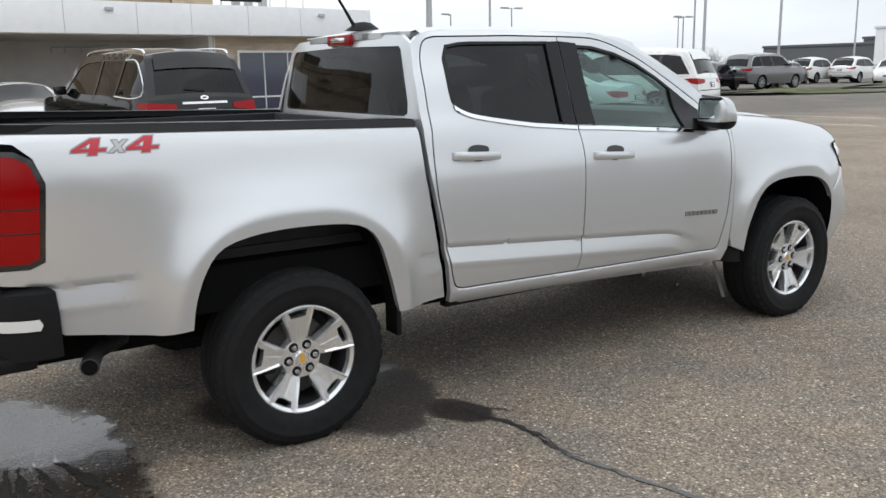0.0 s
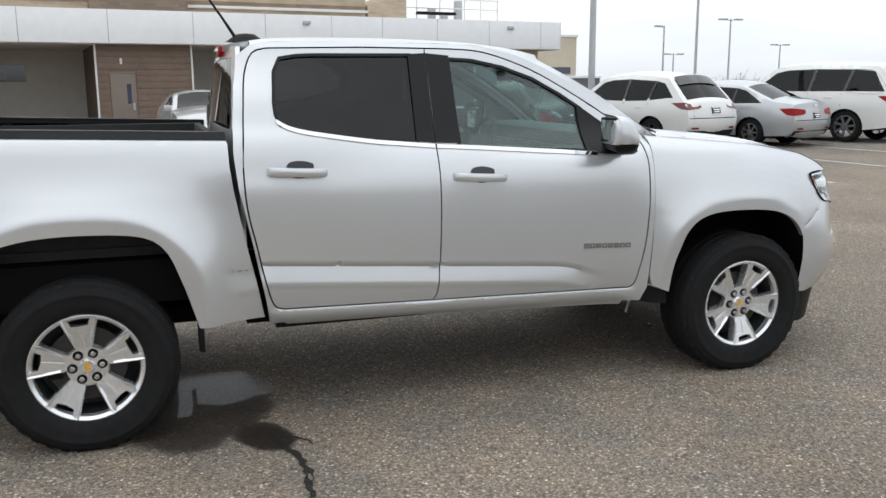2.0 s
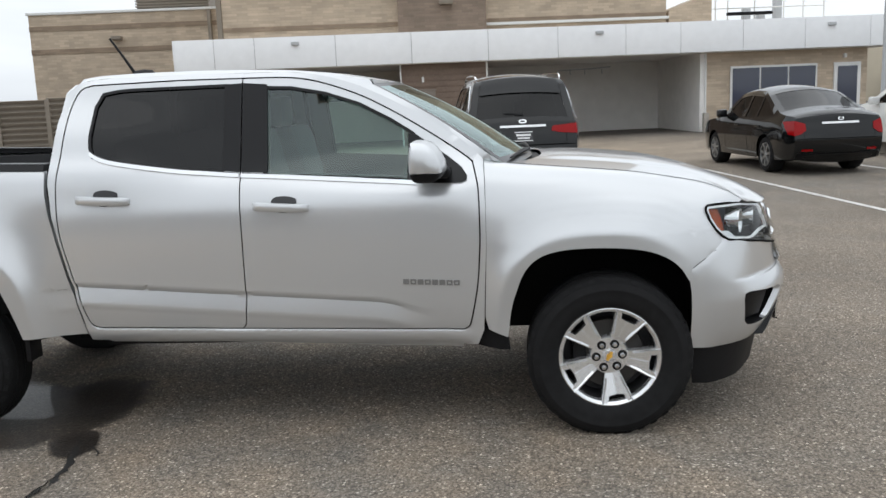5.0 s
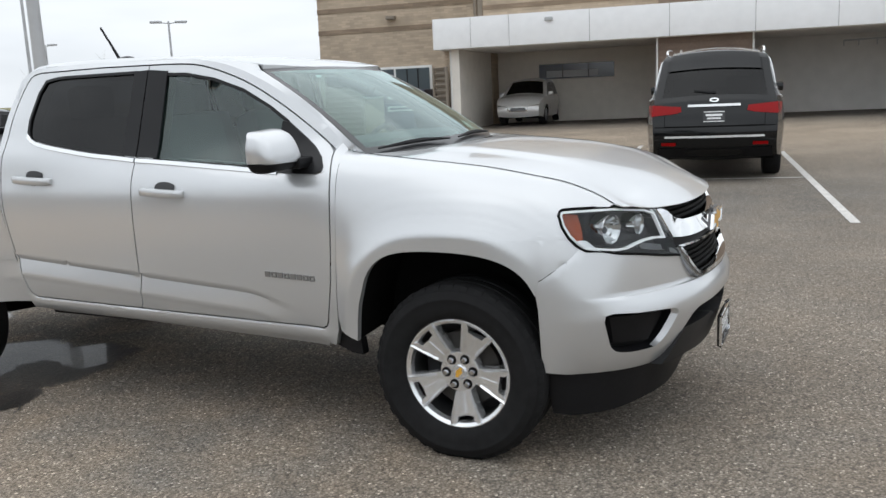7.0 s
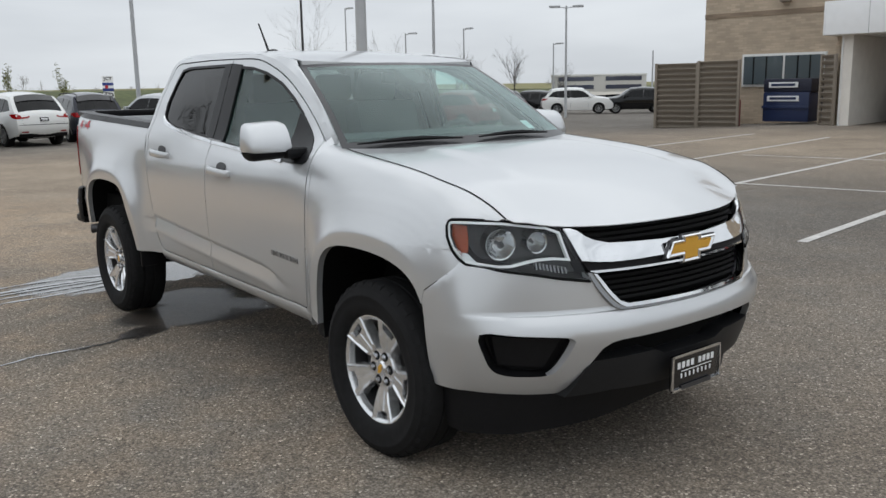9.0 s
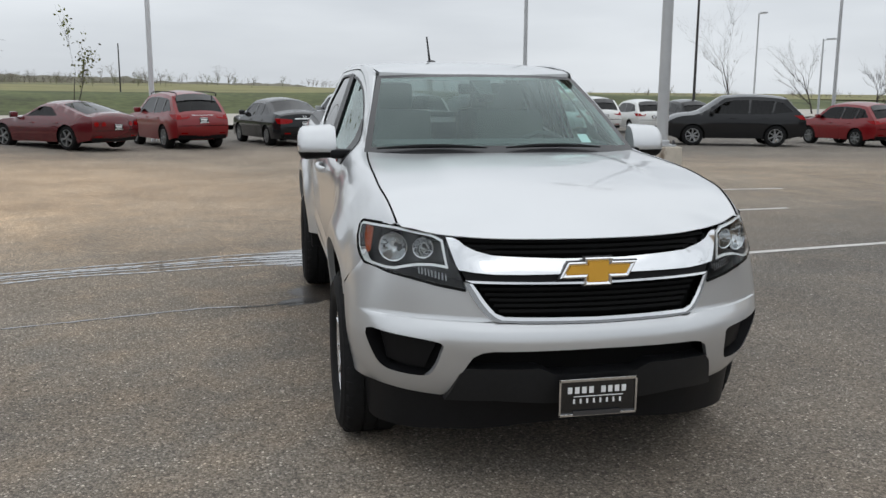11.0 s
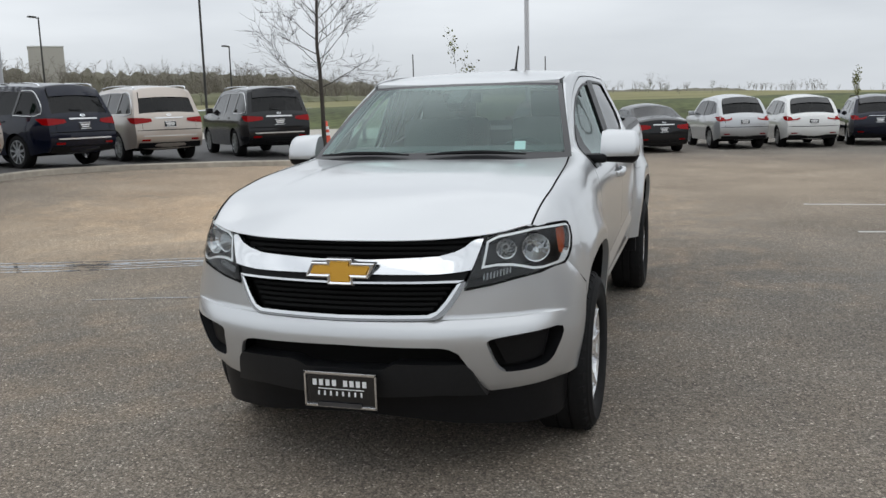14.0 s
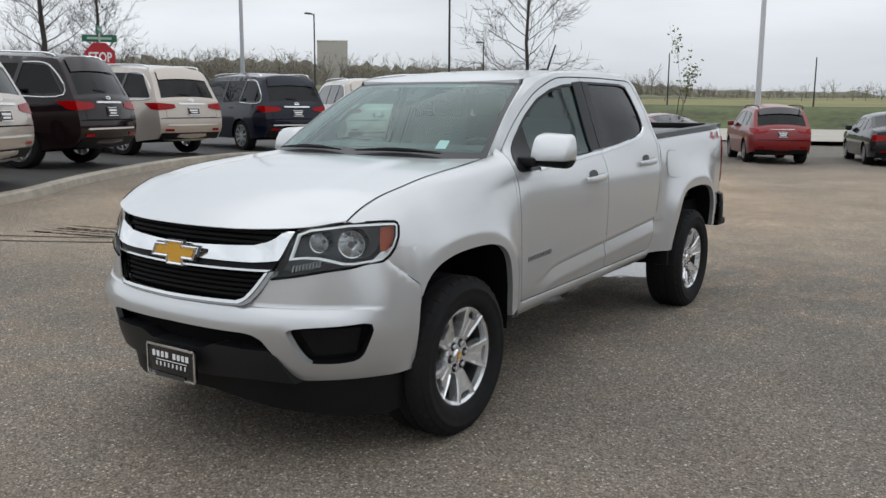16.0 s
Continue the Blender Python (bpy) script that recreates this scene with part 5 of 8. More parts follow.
part("windscreen", grid_of(screen, -.955, .955, 24, .075, .955, 14), glass("windscreen_glass", (.66, .84, .80), .06, power=3.8, sheen=(.86, 1, .98)), truck, "clear green-tinted windscreen")
fr = bmesh.new()
for a0, a1, na, b0, b1, nb in ((-1, 1, 24, 0, .075, 2), (-1, 1, 24, .955, 1, 1), (-1, -.955, 1, .075, .955, 14), (.955, 1, 1, .075, .955, 14)):
    grid_of(screen, a0, a1, na, b0, b1, nb, bm=fr)
part("windscreen_border", fr, mat("grey_screen_border", (.022, .022, .024), .28, coat=.15), truck, "black windscreen border")
sb = bmesh.new()
sv = [sb.verts.new(screen(y / .6, b) + Vector((-.5, 0, -.87)) * d) for d in (.010, .060) for y, b in ((-.040, .70), (.040, .70), (.058, .93), (-.058, .93))]
for q in ((0, 1, 2, 3), (7, 6, 5, 4), (0, 4, 5, 1), (1, 5, 6, 2), (2, 6, 7, 3), (3, 7, 4, 0)):
    sb.faces.new([sv[k] for k in q])
part("sensor_box", sb, M_BLACK, truck, "black sensor box behind the windscreen", smooth=False)
part("inspection_sticker", grid_of(lambda a, b: screen(a, b) + Vector((-.006, 0, -.008)), .60, .68, 2, .12, .21, 2), mat("pale_sticker", (.72, .78, .80), .6), truck, "small pale blue windscreen sticker")
for y0, y1 in ((-.66, -.12), (-.02, .50)):
    pts = [screen(y / .72, .030 + .022 * math.sin(math.pi * i / 5)) + Vector((.010, 0, .014)) for i, y in enumerate(np.linspace(y0, y1, 6))]
    part("wiper", tube(pts, [.004, .008, .011, .011, .008, .004], 6), M_BLACK, truck, "black windscreen wiper")


def roof_z(x, y):
    zc = lerp_table(smooth_line([(-2.62, 1.70), (-2.56, 1.728), (-2.42, 1.748), (-2.2, 1.757), (-1.9, 1.756), (-1.6, 1.743), (-1.4, 1.726), (-1.25, 1.706), (-1.12, 1.680), (-1.025, 1.655)], 4), x)
    return zc - .022 * (abs(y) / .58) ** 2.4 * smoothstep(-1.0, -1.4, x)


top_front = [(screen(a, 1).x, screen(a, 1).y) for a in np.linspace(-.98, .98, 17)]
roof_poly = top_front + [(-1.25, .582), (-1.42, .588), (-1.7, .590), (-2.1, .590), (-2.40, .585), (-2.51, .56), (-2.57, .4), (-2.585, 0), (-2.57, -.4), (-2.51, -.56), (-2.40, -.585), (-2.1, -.590), (-1.7, -.590), (-1.42, -.588), (-1.25, -.582)]
part("roof", panel(roof_poly, lambda x, y: Vector((x, y, roof_z(x, y))), .06, thick=.03, flip=False, depth_of=(0, 0, -1)), M_PAINT, truck)
for s in (-1, 1):
    A_LINE = smooth_line([(-.556, 1.276), (-.60, 1.322), (-.66, 1.372), (-.80, 1.462), (-.95, 1.548), (-1.10, 1.622), (-1.24, 1.674), (-1.38, 1.704), (-1.50, 1.716), (-1.9, 1.722), (-2.30, 1.722), (-2.42, 1.718), (-2.50, 1.705)], 4)
    pil = bmesh.new()
    ditch = bmesh.new()
    rows, drows = [], []
    for i, (x, z) in enumerate(A_LINE):
        outer = Vector((x, s * side(x, z), z))
        if z < 1.646:
            inner = screen(s * 1.0, .17 + .83 * (z - 1.300) / (1.646 - 1.300))
        else:
            xi = x + .09 * smoothstep(-1.55, -1.15, x)
            yy = lerp_table([(-2.51, .56), (-2.40, .586), (-2.1, .591), (-1.7, .591), (-1.42, .589), (-1.25, .583), (-1.075, .575)], xi)
            inner = Vector((xi, s * yy, roof_z(xi, yy)))
        mid = outer.lerp(inner, .55) + Vector((0, 0, .012 * smoothstep(1.32, 1.46, z)))
        near = outer.lerp(inner, .86) + Vector((0, 0, .004 * smoothstep(1.32, 1.46, z)))
        rows.append([pil.verts.new(v) for v in (outer, mid, near)])
        drows.append([ditch.verts.new(v) for v in (near + Vector((0, 0, -.002)), inner + Vector((0, 0, -.006)))])
    # the foot of the pillar, down to the seam of wing and bonnet
    top = rows[0] + [pil.verts.new(screen(s * 1.0, b) + Vector((0, 0, -.004))) for b in (.17, .10)]
    low = [pil.verts.new((x, s * lerp_table(SEAM_Y, x), lerp_table(SEAM_Z, x) + .002)) for x in (-.556, -.545, -.53, -.505, -.47)]
    for i in range(4):
        q = (low[i], top[i], top[i + 1], low[i + 1])
        pil.faces.new(q if s > 0 else q[::-1])
    for a, b in zip(rows, rows[1:]):
        for i in range(2):
            q = (a[i], b[i], b[i + 1], a[i + 1])
            pil.faces.new(q if s > 0 else q[::-1])
    for a, b in zip(drows, drows[1:]):
        ditch.faces.new((a[0], b[0], b[1], a[1]))
    part("roof_pillar", pil, M_PAINT, truck)
    part("roof_ditch", ditch, M_TRIM, truck, "black roof ditch moulding")


def both(half):
    """Close an outline that starts and ends at the middle."""
    return half + [(-a, b) for a, b in reversed(half) if a > 1e-6]


def cab_back(y, z):
    return Vector((-2.632 + .03 * (abs(y) / .75) ** 4 + max(0.0, z - 1.30) * .12 + .35 * max(0.0, z - 1.62) ** 1.5 * 2, y, z))


wall = both([(0, .55), (.80, .55), (.825, 1.20), (.81, 1.30), (.758, 1.44), (.69, 1.58), (.652, 1.66), (.57, 1.700), (.3, 1.712), (0, 1.716)])
rwin = both([(0, 1.335), (.655, 1.335), (.685, 1.347), (.68, 1.40), (.597, 1.63), (.572, 1.650), (0, 1.660)])
part("cab_back", panel(wall, cab_back, .06, [rwin], .02, True, depth_of=(1, 0, 0)), M_PAINT, truck)
part("rear_window", panel(rwin, lambda y, z: cab_back(y, z) + Vector((.004, 0, 0)), .08, flip=True), glass("rear_privacy_glass", (.22, .23, .23), .022), truck, "dark rear cab window")
part("stop_lamp", box((-2.60, -.13, 1.668), (-2.535, .13, 1.722), .012), M_RED, truck, "high red stop lamp on the cab")
part("stop_lamp_lens", box((-2.606, -.075, 1.683), (-2.58, .075, 1.708), .006), M_CHROME, truck, "clear cargo lamp lens")
ant = part("antenna", tube([(-2.50, 0, 1.765), (-2.56, 0, 1.86), (-2.63, 0, 1.965)], [.010, .007, .006], 6), M_BLACK, truck, "black whip antenna")
part("antenna_base", add_lathe(bmesh.new(), [(.001, .045), (.03, .04), (.05, .02), (.07, 0)], 16, "Z", (0, 0, 0)), M_BLACK, ant, "black antenna base").matrix_local = Matrix.Translation((-2.45, 0, 1.745)) @ Matrix.Diagonal((1.5, .8, 1, 1))

# nose: bumper, lamps, grille
def nose_s(x, z):
    """How far round the nose the length x lies at the height z."""
    lo, hi = .3, 1.3
    for _ in range(30):
        mid = (lo + hi) / 2
        lo, hi = (mid, hi) if nose(mid, z).x > x else (lo, mid)
    return lo


HL_OUT = [(nose_s(x + .003, z), z) for x, z in LAMP_EDGE]
HL = HL_OUT[::-1] + [(.66, 1.030), (.615, 1.019), (.594, 1.010), (.575, .96), (.545, .90), (.503, .824), (.52, .822), (.614, .838), (.725, .858), (.83, .870), (.92, .882)]
HL = HL[::-1]
# the clear upper chamber of the lamp, edged by a bright line that swings up over the indicator
LAMP_TOP = HL_OUT + [(.895, .878), (.85, .873), (.80, .874), (.745, .887), (.70, .895), (.64, .897), (.566, .889), (.585, .945), (.606, 1.006), (.66, 1.026)]
CHAMBER = offset_poly(LAMP_TOP, -.007)
CHAMBER_IN = offset_poly(LAMP_TOP, -.015)
FOG = smooth_line([(.93, .640), (.80, .640), (.66, .632), (.592, .618), (.598, .58), (.625, .52), (.662, .478), (.72, .470), (.83, .474), (.888, .495), (.915, .55)], 3, True)
LOW_OUT = [(.512, .851), (.485, .80), (.45, .752), (.42, .722), (.39, .708), (.30, .704), (.175, .702), (0, .700)]
LOW_IN = [(.478, .845), (.425, .775), (.395, .742), (.360, .729), (.175, .726), (0, .724)]


def bumper_off(s, z):
    o = lerp_table([(.36, -.045), (.41, -.016), (.46, -.001), (.52, .009), (.57, .016), (.61, .020), (.635, .0205), (.655, .017), (.675, .007), (.702, -.010), (.7050, -.020), (.712, -.023), (.74, -.019), (.80, -.010), (.9, 0)], z)
    if z > .655:
        flat = lerp_table([(.655, .017), (.90, 0)], z)
        o = flat + (o - flat) * smoothstep(1.02, .74, abs(s))
    return o * smoothstep(1.16, 1.00, abs(s))


def on_nose(off=0.0):
    return lambda a, b: nose(a, b, off + bumper_off(a, b))


half = [(0, .606), (.40, .600), (.441, .593), (.477, .572), (.515, .513), (.55, .45), (.582, .395), (.63, .380), (.88, .388), (1.05, .388), (1.145, .40), (1.15, .55), (1.155, .66), (1.169, .768), (1.094, .820), (1.019, .875), (.976, .927), (.92, .884), (.83, .870), (.725, .856), (.614, .832), (.52, .816), (.505, .818), (.512, .848)]
half_b = half[:] + [(.485, .798), (.45, .748), (.42, .718), (.39, .704), (.30, .700), (.175, .698), (0, .696)]
bumper = part("front_bumper", panel(both(half_b), on_nose(), .03, [FOG, [(-a, b) for a, b in FOG]], .03, False, depth_of=(-1, 0, 0), extra=[(a, z) for z in (.56, .585, .61, .655, .675, .688, .702, .7050, .712, .722, .745, .78, .46, .41) for a in np.arange(-1.17, 1.18, .024)]), M_PAINT, truck)
for s in (-1, 1):
    fl = s < 0
    fog = [(s * a, b) for a, b in FOG]
    pocket = bmesh.new()
    rim_v = [pocket.verts.new(nose(a, b, bumper_off(a, b) - .002)) for a, b in fog]
    in_v = [pocket.verts.new(nose(a * 1.0 - s * .0, .555 + (b - .555) * .86, -.055)) for a, b in fog]
    for i in range(len(fog)):
        pocket.faces.new((rim_v[i], rim_v[(i + 1) % len(fog)], in_v[(i + 1) % len(fog)], in_v[i]))
    pocket.faces.new(in_v)
    pk = part("fog_pocket", pocket, M_BLACK, bumper, "black fog lamp pocket")
    part("fog_blank", panel([(s * a, b) for a, b in ((.63, .612), (.90, .622), (.875, .512), (.69, .500))], lambda a, b: nose(a, b, -.03), .05, flip=False, thick=.02, depth_of=(-1, 0, 0)), M_BLACK, pk, "black blanking panel")
    # headlamp
    hl = [(s * a, b) for a, b in HL]
    lampb = bmesh.new()
    rv = [lampb.verts.new(nose(a, b, -.004)) for a, b in hl]
    iv = [lampb.verts.new(nose(s * .76 + (a - s * .76) * .90, .95 + (b - .95) * .86, -.085)) for a, b in hl]
    for i in range(len(hl)):
        lampb.faces.new((rv[i], rv[(i + 1) % len(hl)], iv[(i + 1) % len(hl)], iv[i]))
    lampb.faces.new(iv)
    lamp = part("headlamp", lampb, mat("dark_lamp_housing", (.02, .02, .022), .3, .2), truck, "clear headlamp with chrome trim and amber corner")
    part("lens", panel(hl, lambda a, b: nose(a, b, .004), .05, flip=False), M_CLEAR, lamp, "clear lamp lens")
    cham = [(s * a, b) for a, b in CHAMBER]
    part("bright_trim", panel(cham, lambda a, b: nose(a, b, .0005), .03, [[(s * a, b) for a, b in CHAMBER_IN]], .012, False, depth_of=(-1, 0, 0)), mat("lamp_edge_white", (.90, .91, .92), .25, .2), lamp, "bright silver lamp trim")
    seal = bmesh.new()
    add_tube(seal, [nose(s * a, b, .001) for a, b in dense(HL_OUT, .02, False) + [(.83, .868), (.725, .855), (.614, .835), (.505, .820)]], .0055, 6)
    part("lamp_seal", seal, M_VOID, lamp, "black seal round the lamp")
    for nm, sc, zc, rad in (("main_reflector", .872, .958, .054), ("park_reflector", .715, .964, .037)):
        c = nose(s * sc, zc, -.060)
        n1 = (nose(s * sc, zc, 0) - nose(s * sc, zc, -.05)).normalized()
        n1 = (n1 + Vector((1.3, 0, 0))).normalized()
        rb = bmesh.new()
        rings = []
        for k in range(7):
            f = k / 6
            rings.append([rb.verts.new(((.008 + (rad - .008) * f) * math.cos(a * math.pi / 16) * (1 + .02 * (a % 2)), (.008 + (rad - .008) * f) * math.sin(a * math.pi / 16) * (1 + .02 * (a % 2)), -.012 + .050 * f * f + (.0013 if (k + a // 2) % 2 else 0) * (k < 6))) for a in range(32)])
        for r0, r1 in zip(rings, rings[1:]):
            for a in range(32):
                rb.faces.new((r0[a], r0[(a + 1) % 32], r1[(a + 1) % 32], r1[a]))
        add_lathe(rb, [(rad, .038), (rad + .004, .041), (rad + .006, -.02)], 32, "Z")
        o = part(nm, rb, mat("bowl_chrome", (.58, .59, .60), .07, 1.0), lamp, "faceted chrome lamp reflector", smooth=False)
        o.matrix_local = Matrix.Translation(c) @ n1.to_track_quat("Z", "Y").to_matrix().to_4x4()
        bulb = part("bulb_shield", add_lathe(bmesh.new(), [(.0005, .026), (.011, .025), (.014, .016), (.013, -.01)], 16, "Z"), mat("shield_grey", (.25, .25, .26), .2, .9), lamp, "grey bulb shield")
        bulb.matrix_local = o.matrix_local.copy()
    part("dark_bezel", panel([(s * a, b) for a, b in ((.622, 1.000), (.95, 1.022), (.968, .962), (.925, .912), (.83, .895), (.70, .908), (.59, .905))], lambda a, b: nose(a, b, -.074), .04), mat("lamp_bezel_grey", (.035, .036, .040), .3), lamp, "dark grey lamp bezel")
    amber = CHAMBER_IN[4:9] + [(.986, .928), (.986, .950), (.992, .985), (1.002, 1.020)]
    part("amber_corner", panel([(s * a, b) for a, b in amber], lambda a, b: nose(a, b, -.022), .03, flip=False, thick=.02, depth_of=(-1, 0, 0)), M_AMBER, lamp, "amber side reflector")
    for k in range(9):
        a = .585 + .0145 * k
        z0 = lerp_table([(.58, .846), (.72, .872)], a)
        part("lamp_rib", panel([(s * a, z0), (s * (a + .006), z0), (s * (a + .010), z0 + .026), (s * (a + .004), z0 + .026)], lambda p, q: nose(p, q, -.022), .05, flip=False, thick=.01, depth_of=(-1, 0, 0)), mat("shield_grey", (.25, .25, .26), .2, .9), lamp)

# grille
g_back = panel(both([(0, .69), (.40, .70), (.50, .80), (.60, .99), (.62, 1.02), (.30, 1.03), (0, 1.03)]), lambda a, b: nose(a, b, -.06), .08, flip=True)
grille = part("grille", g_back, M_VOID, truck, "black twin grille with a chrome bar")
for z0 in (.958, .978, .998):
    w = lerp_table([(.95, .44), (1.0, .565)], z0)
    part("grille_slat", panel([(-w, z0 - .005), (w, z0 - .005), (w, z0 + .006), (-w, z0 + .006)], lambda a, b: nose(a, b, -.03), .08, flip=True, thick=.02, depth_of=(-1, 0, 0)), M_SLAT, grille)
for z0 in (.742, .762, .782, .802, .822):
    w = lerp_table([(.73, .37), (.845, .475)], z0)
    part("grille_slat", panel([(-w, z0 - .005), (w, z0 - .005), (w, z0 + .006), (-w, z0 + .006)], lambda a, b: nose(a, b, -.03), .08, flip=True, thick=.02, depth_of=(-1, 0, 0)), M_SLAT, grille)
bar = [(0, .884), (.149, .884), (.30, .883), (.405, .884), (.47, .888), (.535, .896), (.552, .925), (.578, .975), (.598, 1.012), (.572, 1.012), (.545, 1.003), (.518, .984), (.474, .964), (.408, .949), (.30, .944), (.132, .938), (0, .937)]
part("chrome_bar", panel(both(bar), lambda a, b: nose(a, b, .008 - .30 * min(.060, max(0.0, b - .884)) * smoothstep(.54, .44, abs(a))), .02, thick=.03, depth_of=(-1, 0, 0)), M_CHROME, grille, "chrome grille bar")
part("black_band", panel(both([(0, .856), (.506, .858), (.528, .890), (.40, .880), (0, .880)]), lambda a, b: nose(a, b, -.008), .05, thick=.02, depth_of=(-1, 0, 0)), M_BLACK, grille, "gloss black band")
part("chrome_line", panel(both([(0, .845), (.482, .849), (.508, .858), (.40, .857), (0, .853)]), lambda a, b: nose(a, b, .004), .05, thick=.02, depth_of=(-1, 0, 0)), M_CHROME, grille, "thin chrome line")
LOW_MID = [(.492, .848), (.448, .783), (.418, .747), (.395, .728), (.372, .717), (.30, .7150), (.175, .7135), (0, .712)]


def low_ring(outer, inner):
    return outer + [(-a, b) for a, b in reversed(outer) if a > 0] + [(-a, b) for a, b in inner] + [(a, b) for a, b in reversed(inner) if a > 0]


surround = part("grille_surround", panel(low_ring(LOW_OUT, LOW_MID), lambda a, b: nose(a, b, -.002), .02, thick=.03, depth_of=(-1, 0, 0)), mat("grey_satin_chrome", (.30, .305, .31), .22, .9), grille, "grey satin outer edge of the lower grille")
part("chrome_edge", panel(low_ring(LOW_MID, LOW_IN), lambda a, b: nose(a, b, .006), .02, thick=.03, depth_of=(-1, 0, 0)), M_CHROME, surround, "bright chrome edge of the lower grille")
BOW = [(-.152, .868), (-.120, .930), (-.055, .930), (-.055, .946), (.055, .946), (.055, .930), (.152, .930), (.120, .868), (.055, .868), (.055, .838), (-.055, .838), (-.055, .868)]
bow = bmesh.new()
loops = [[bow.verts.new((x, a, b)) for a, b in offset_poly(BOW, d)] for d, x in ((0, .880), (0, .905), (-.004, .910), (-.0065, .910), (-.017, .901), (-.022, .901))]
for la, lb in zip(loops, loops[1:]):
    for k in range(12):
        bow.faces.new((la[k], la[(k + 1) % 12], lb[(k + 1) % 12], lb[k]))
bmesh.ops.recalc_face_normals(bow, faces=bow.faces[:])
emblem = part("emblem", bow, M_CHROME, grille, "chrome-edged gold cross emblem", smooth=False)
part("emblem_edge", panel(offset_poly(BOW, .003), lambda a, b: Vector((.896, a, b)), .03, thick=.012, depth_of=(-1, 0, 0)), M_DARKALLOY, emblem, "dark outline of the emblem", smooth=False)
part("emblem_face", panel(offset_poly(BOW, -.016), lambda a, b: Vector((.906, a, b)), .03, thick=.01, depth_of=(-1, 0, 0)), M_GOLD, emblem, "gold emblem face", smooth=False)

# black lower bumper, air dam and plate
part("lower_intake", panel(both([(0, .47), (.50, .47), (.53, .50), (.49, .57), (.45, .605), (0, .615)]), lambda a, b: nose(a, b, -.07), .08, flip=True), M_VOID, truck, "dark lower intake")
lip = [(0, .37), (.18, .372), (.40, .385), (.60, .375), (.575, .41), (.53, .495), (.50, .522), (.225, .526), (.19, .512), (.17, .500), (0, .500)]
part("lower_lip", panel(both(lip), lambda a, b: nose(a, b, .012 - .10 * max(0, .44 - b)), .035, thick=.10, depth_of=(-1, 0, 0)), mat("grey_black_plastic", (.016, .0165, .018), .45, spec=.25, vary=.15, scale=60), truck, "black plastic lower bumper lip")
dam = [(0, .262), (.30, .252), (.56, .232), (.80, .213), (1.04, .208), (1.10, .215), (1.12, .30), (1.13, .40), (1.04, .400), (.86, .402), (.60, .390), (.40, .40), (0, .39)]
part("air_dam", panel(both(dam), lambda a, b: nose(a, b, -.035 - .05 * smoothstep(.6, 0, abs(a))), .05, thick=.03, depth_of=(-1, 0, 0)), M_BLACK, truck, "black air dam")
plate = part("plate", box((.930, -.155, .345), (.945, .153, .487), .006, Matrix.Identity(4)), M_GLOSSBLACK, truck, "black dealer plate with white bars")
pfr = bmesh.new()
for lo, hi in (((.940, -.158, .478), (.952, .156, .490)), ((.940, -.158, .342), (.952, .156, .352)), ((.940, -.158, .342), (.952, -.150, .490)), ((.940, .148, .342), (.952, .156, .490))):
    add_box(pfr, lo, hi, .002)
part("plate_frame", pfr, M_CHROME, plate, "chrome plate frame")
for y in [-.122 + k * .0285 for k in range(4)] + [.012 + k * .0275 for k in range(4)]:
    part("plate_bar", box((.944, y, .431), (.9475, y + .017, .456)), M_WHITE, plate, "white bar", smooth=False)
for k in range(8):
    y = -.100 + k * .0265
    part("plate_bar", box((.944, y, .391), (.9475, y + .007, .409)), M_WHITE, plate, "white bar", smooth=False)
part("plate_bar", box((.944, -.098, .417), (.947, .10, .420)), M_WHITE, plate, "thin white bar", smooth=False)
part("plate_bar", box((.9475, -.10, .345), (.953, .09, .362)), M_DARKALLOY, plate, "grey bar", smooth=False)

# the bed
part("bed_floor", box((-4.36, -.72, .80), (-2.66, .72, .84)), M_LINER, truck, "black bed liner", smooth=False)
for s in (-1, 1):
    part("bed_inner_wall", box((-4.38, min(s * .66, s * .705), .82), (-2.66, max(s * .66, s * .705), 1.315), .01), M_LINER, truck, "black bed liner")
    part("bed_rail_top", panel([(-4.40, .66), (-4.40, .725), (-4.2, .765), (-3.8, .79), (-2.645, .793), (-2.645, .70), (-4.2, .70)], lambda x, y: Vector((x, s * y, 1.352 + rail(x))), .15, thick=.03, flip=s < 0, depth_of=(0, 0, -1)), M_TRIM, truck, "black bed rail top")
part("bed_front_wall", box((-2.70, -.77, .80), (-2.665, .77, 1.315), .008), M_LINER, truck, "black bed front wall")
gate = part("tailgate", box((-4.405, -.69, .83), (-4.345, .69, 1.335), .015), M_PAINT, truck)
part("tailgate_cap", box((-4.412, -.70, 1.330), (-4.338, .70, 1.382), .012), M_TRIM, gate, "black tailgate cap")
part("tailgate_handle", box((-4.418, -.13, 1.16), (-4.40, .13, 1.24), .01), M_BLACK, gate, "black tailgate handle")
rb = bmesh.new()
pl = [(x, y * .955) for x, y in smooth_line([(-4.165, .865), (-4.20, .878), (-4.28, .865), (-4.36, .82), (-4.42, .74), (-4.455, .6), (-4.47, .3), (-4.47, 0), (-4.47, -.3), (-4.455, -.6), (-4.42, -.74), (-4.36, -.82), (-4.28, -.865), (-4.20, -.878), (-4.165, -.865)], 3)]
sec = [(0, .545), (.0, .70), (-.012, .785), (-.05, .80), (-.16, .80)]
rings = []
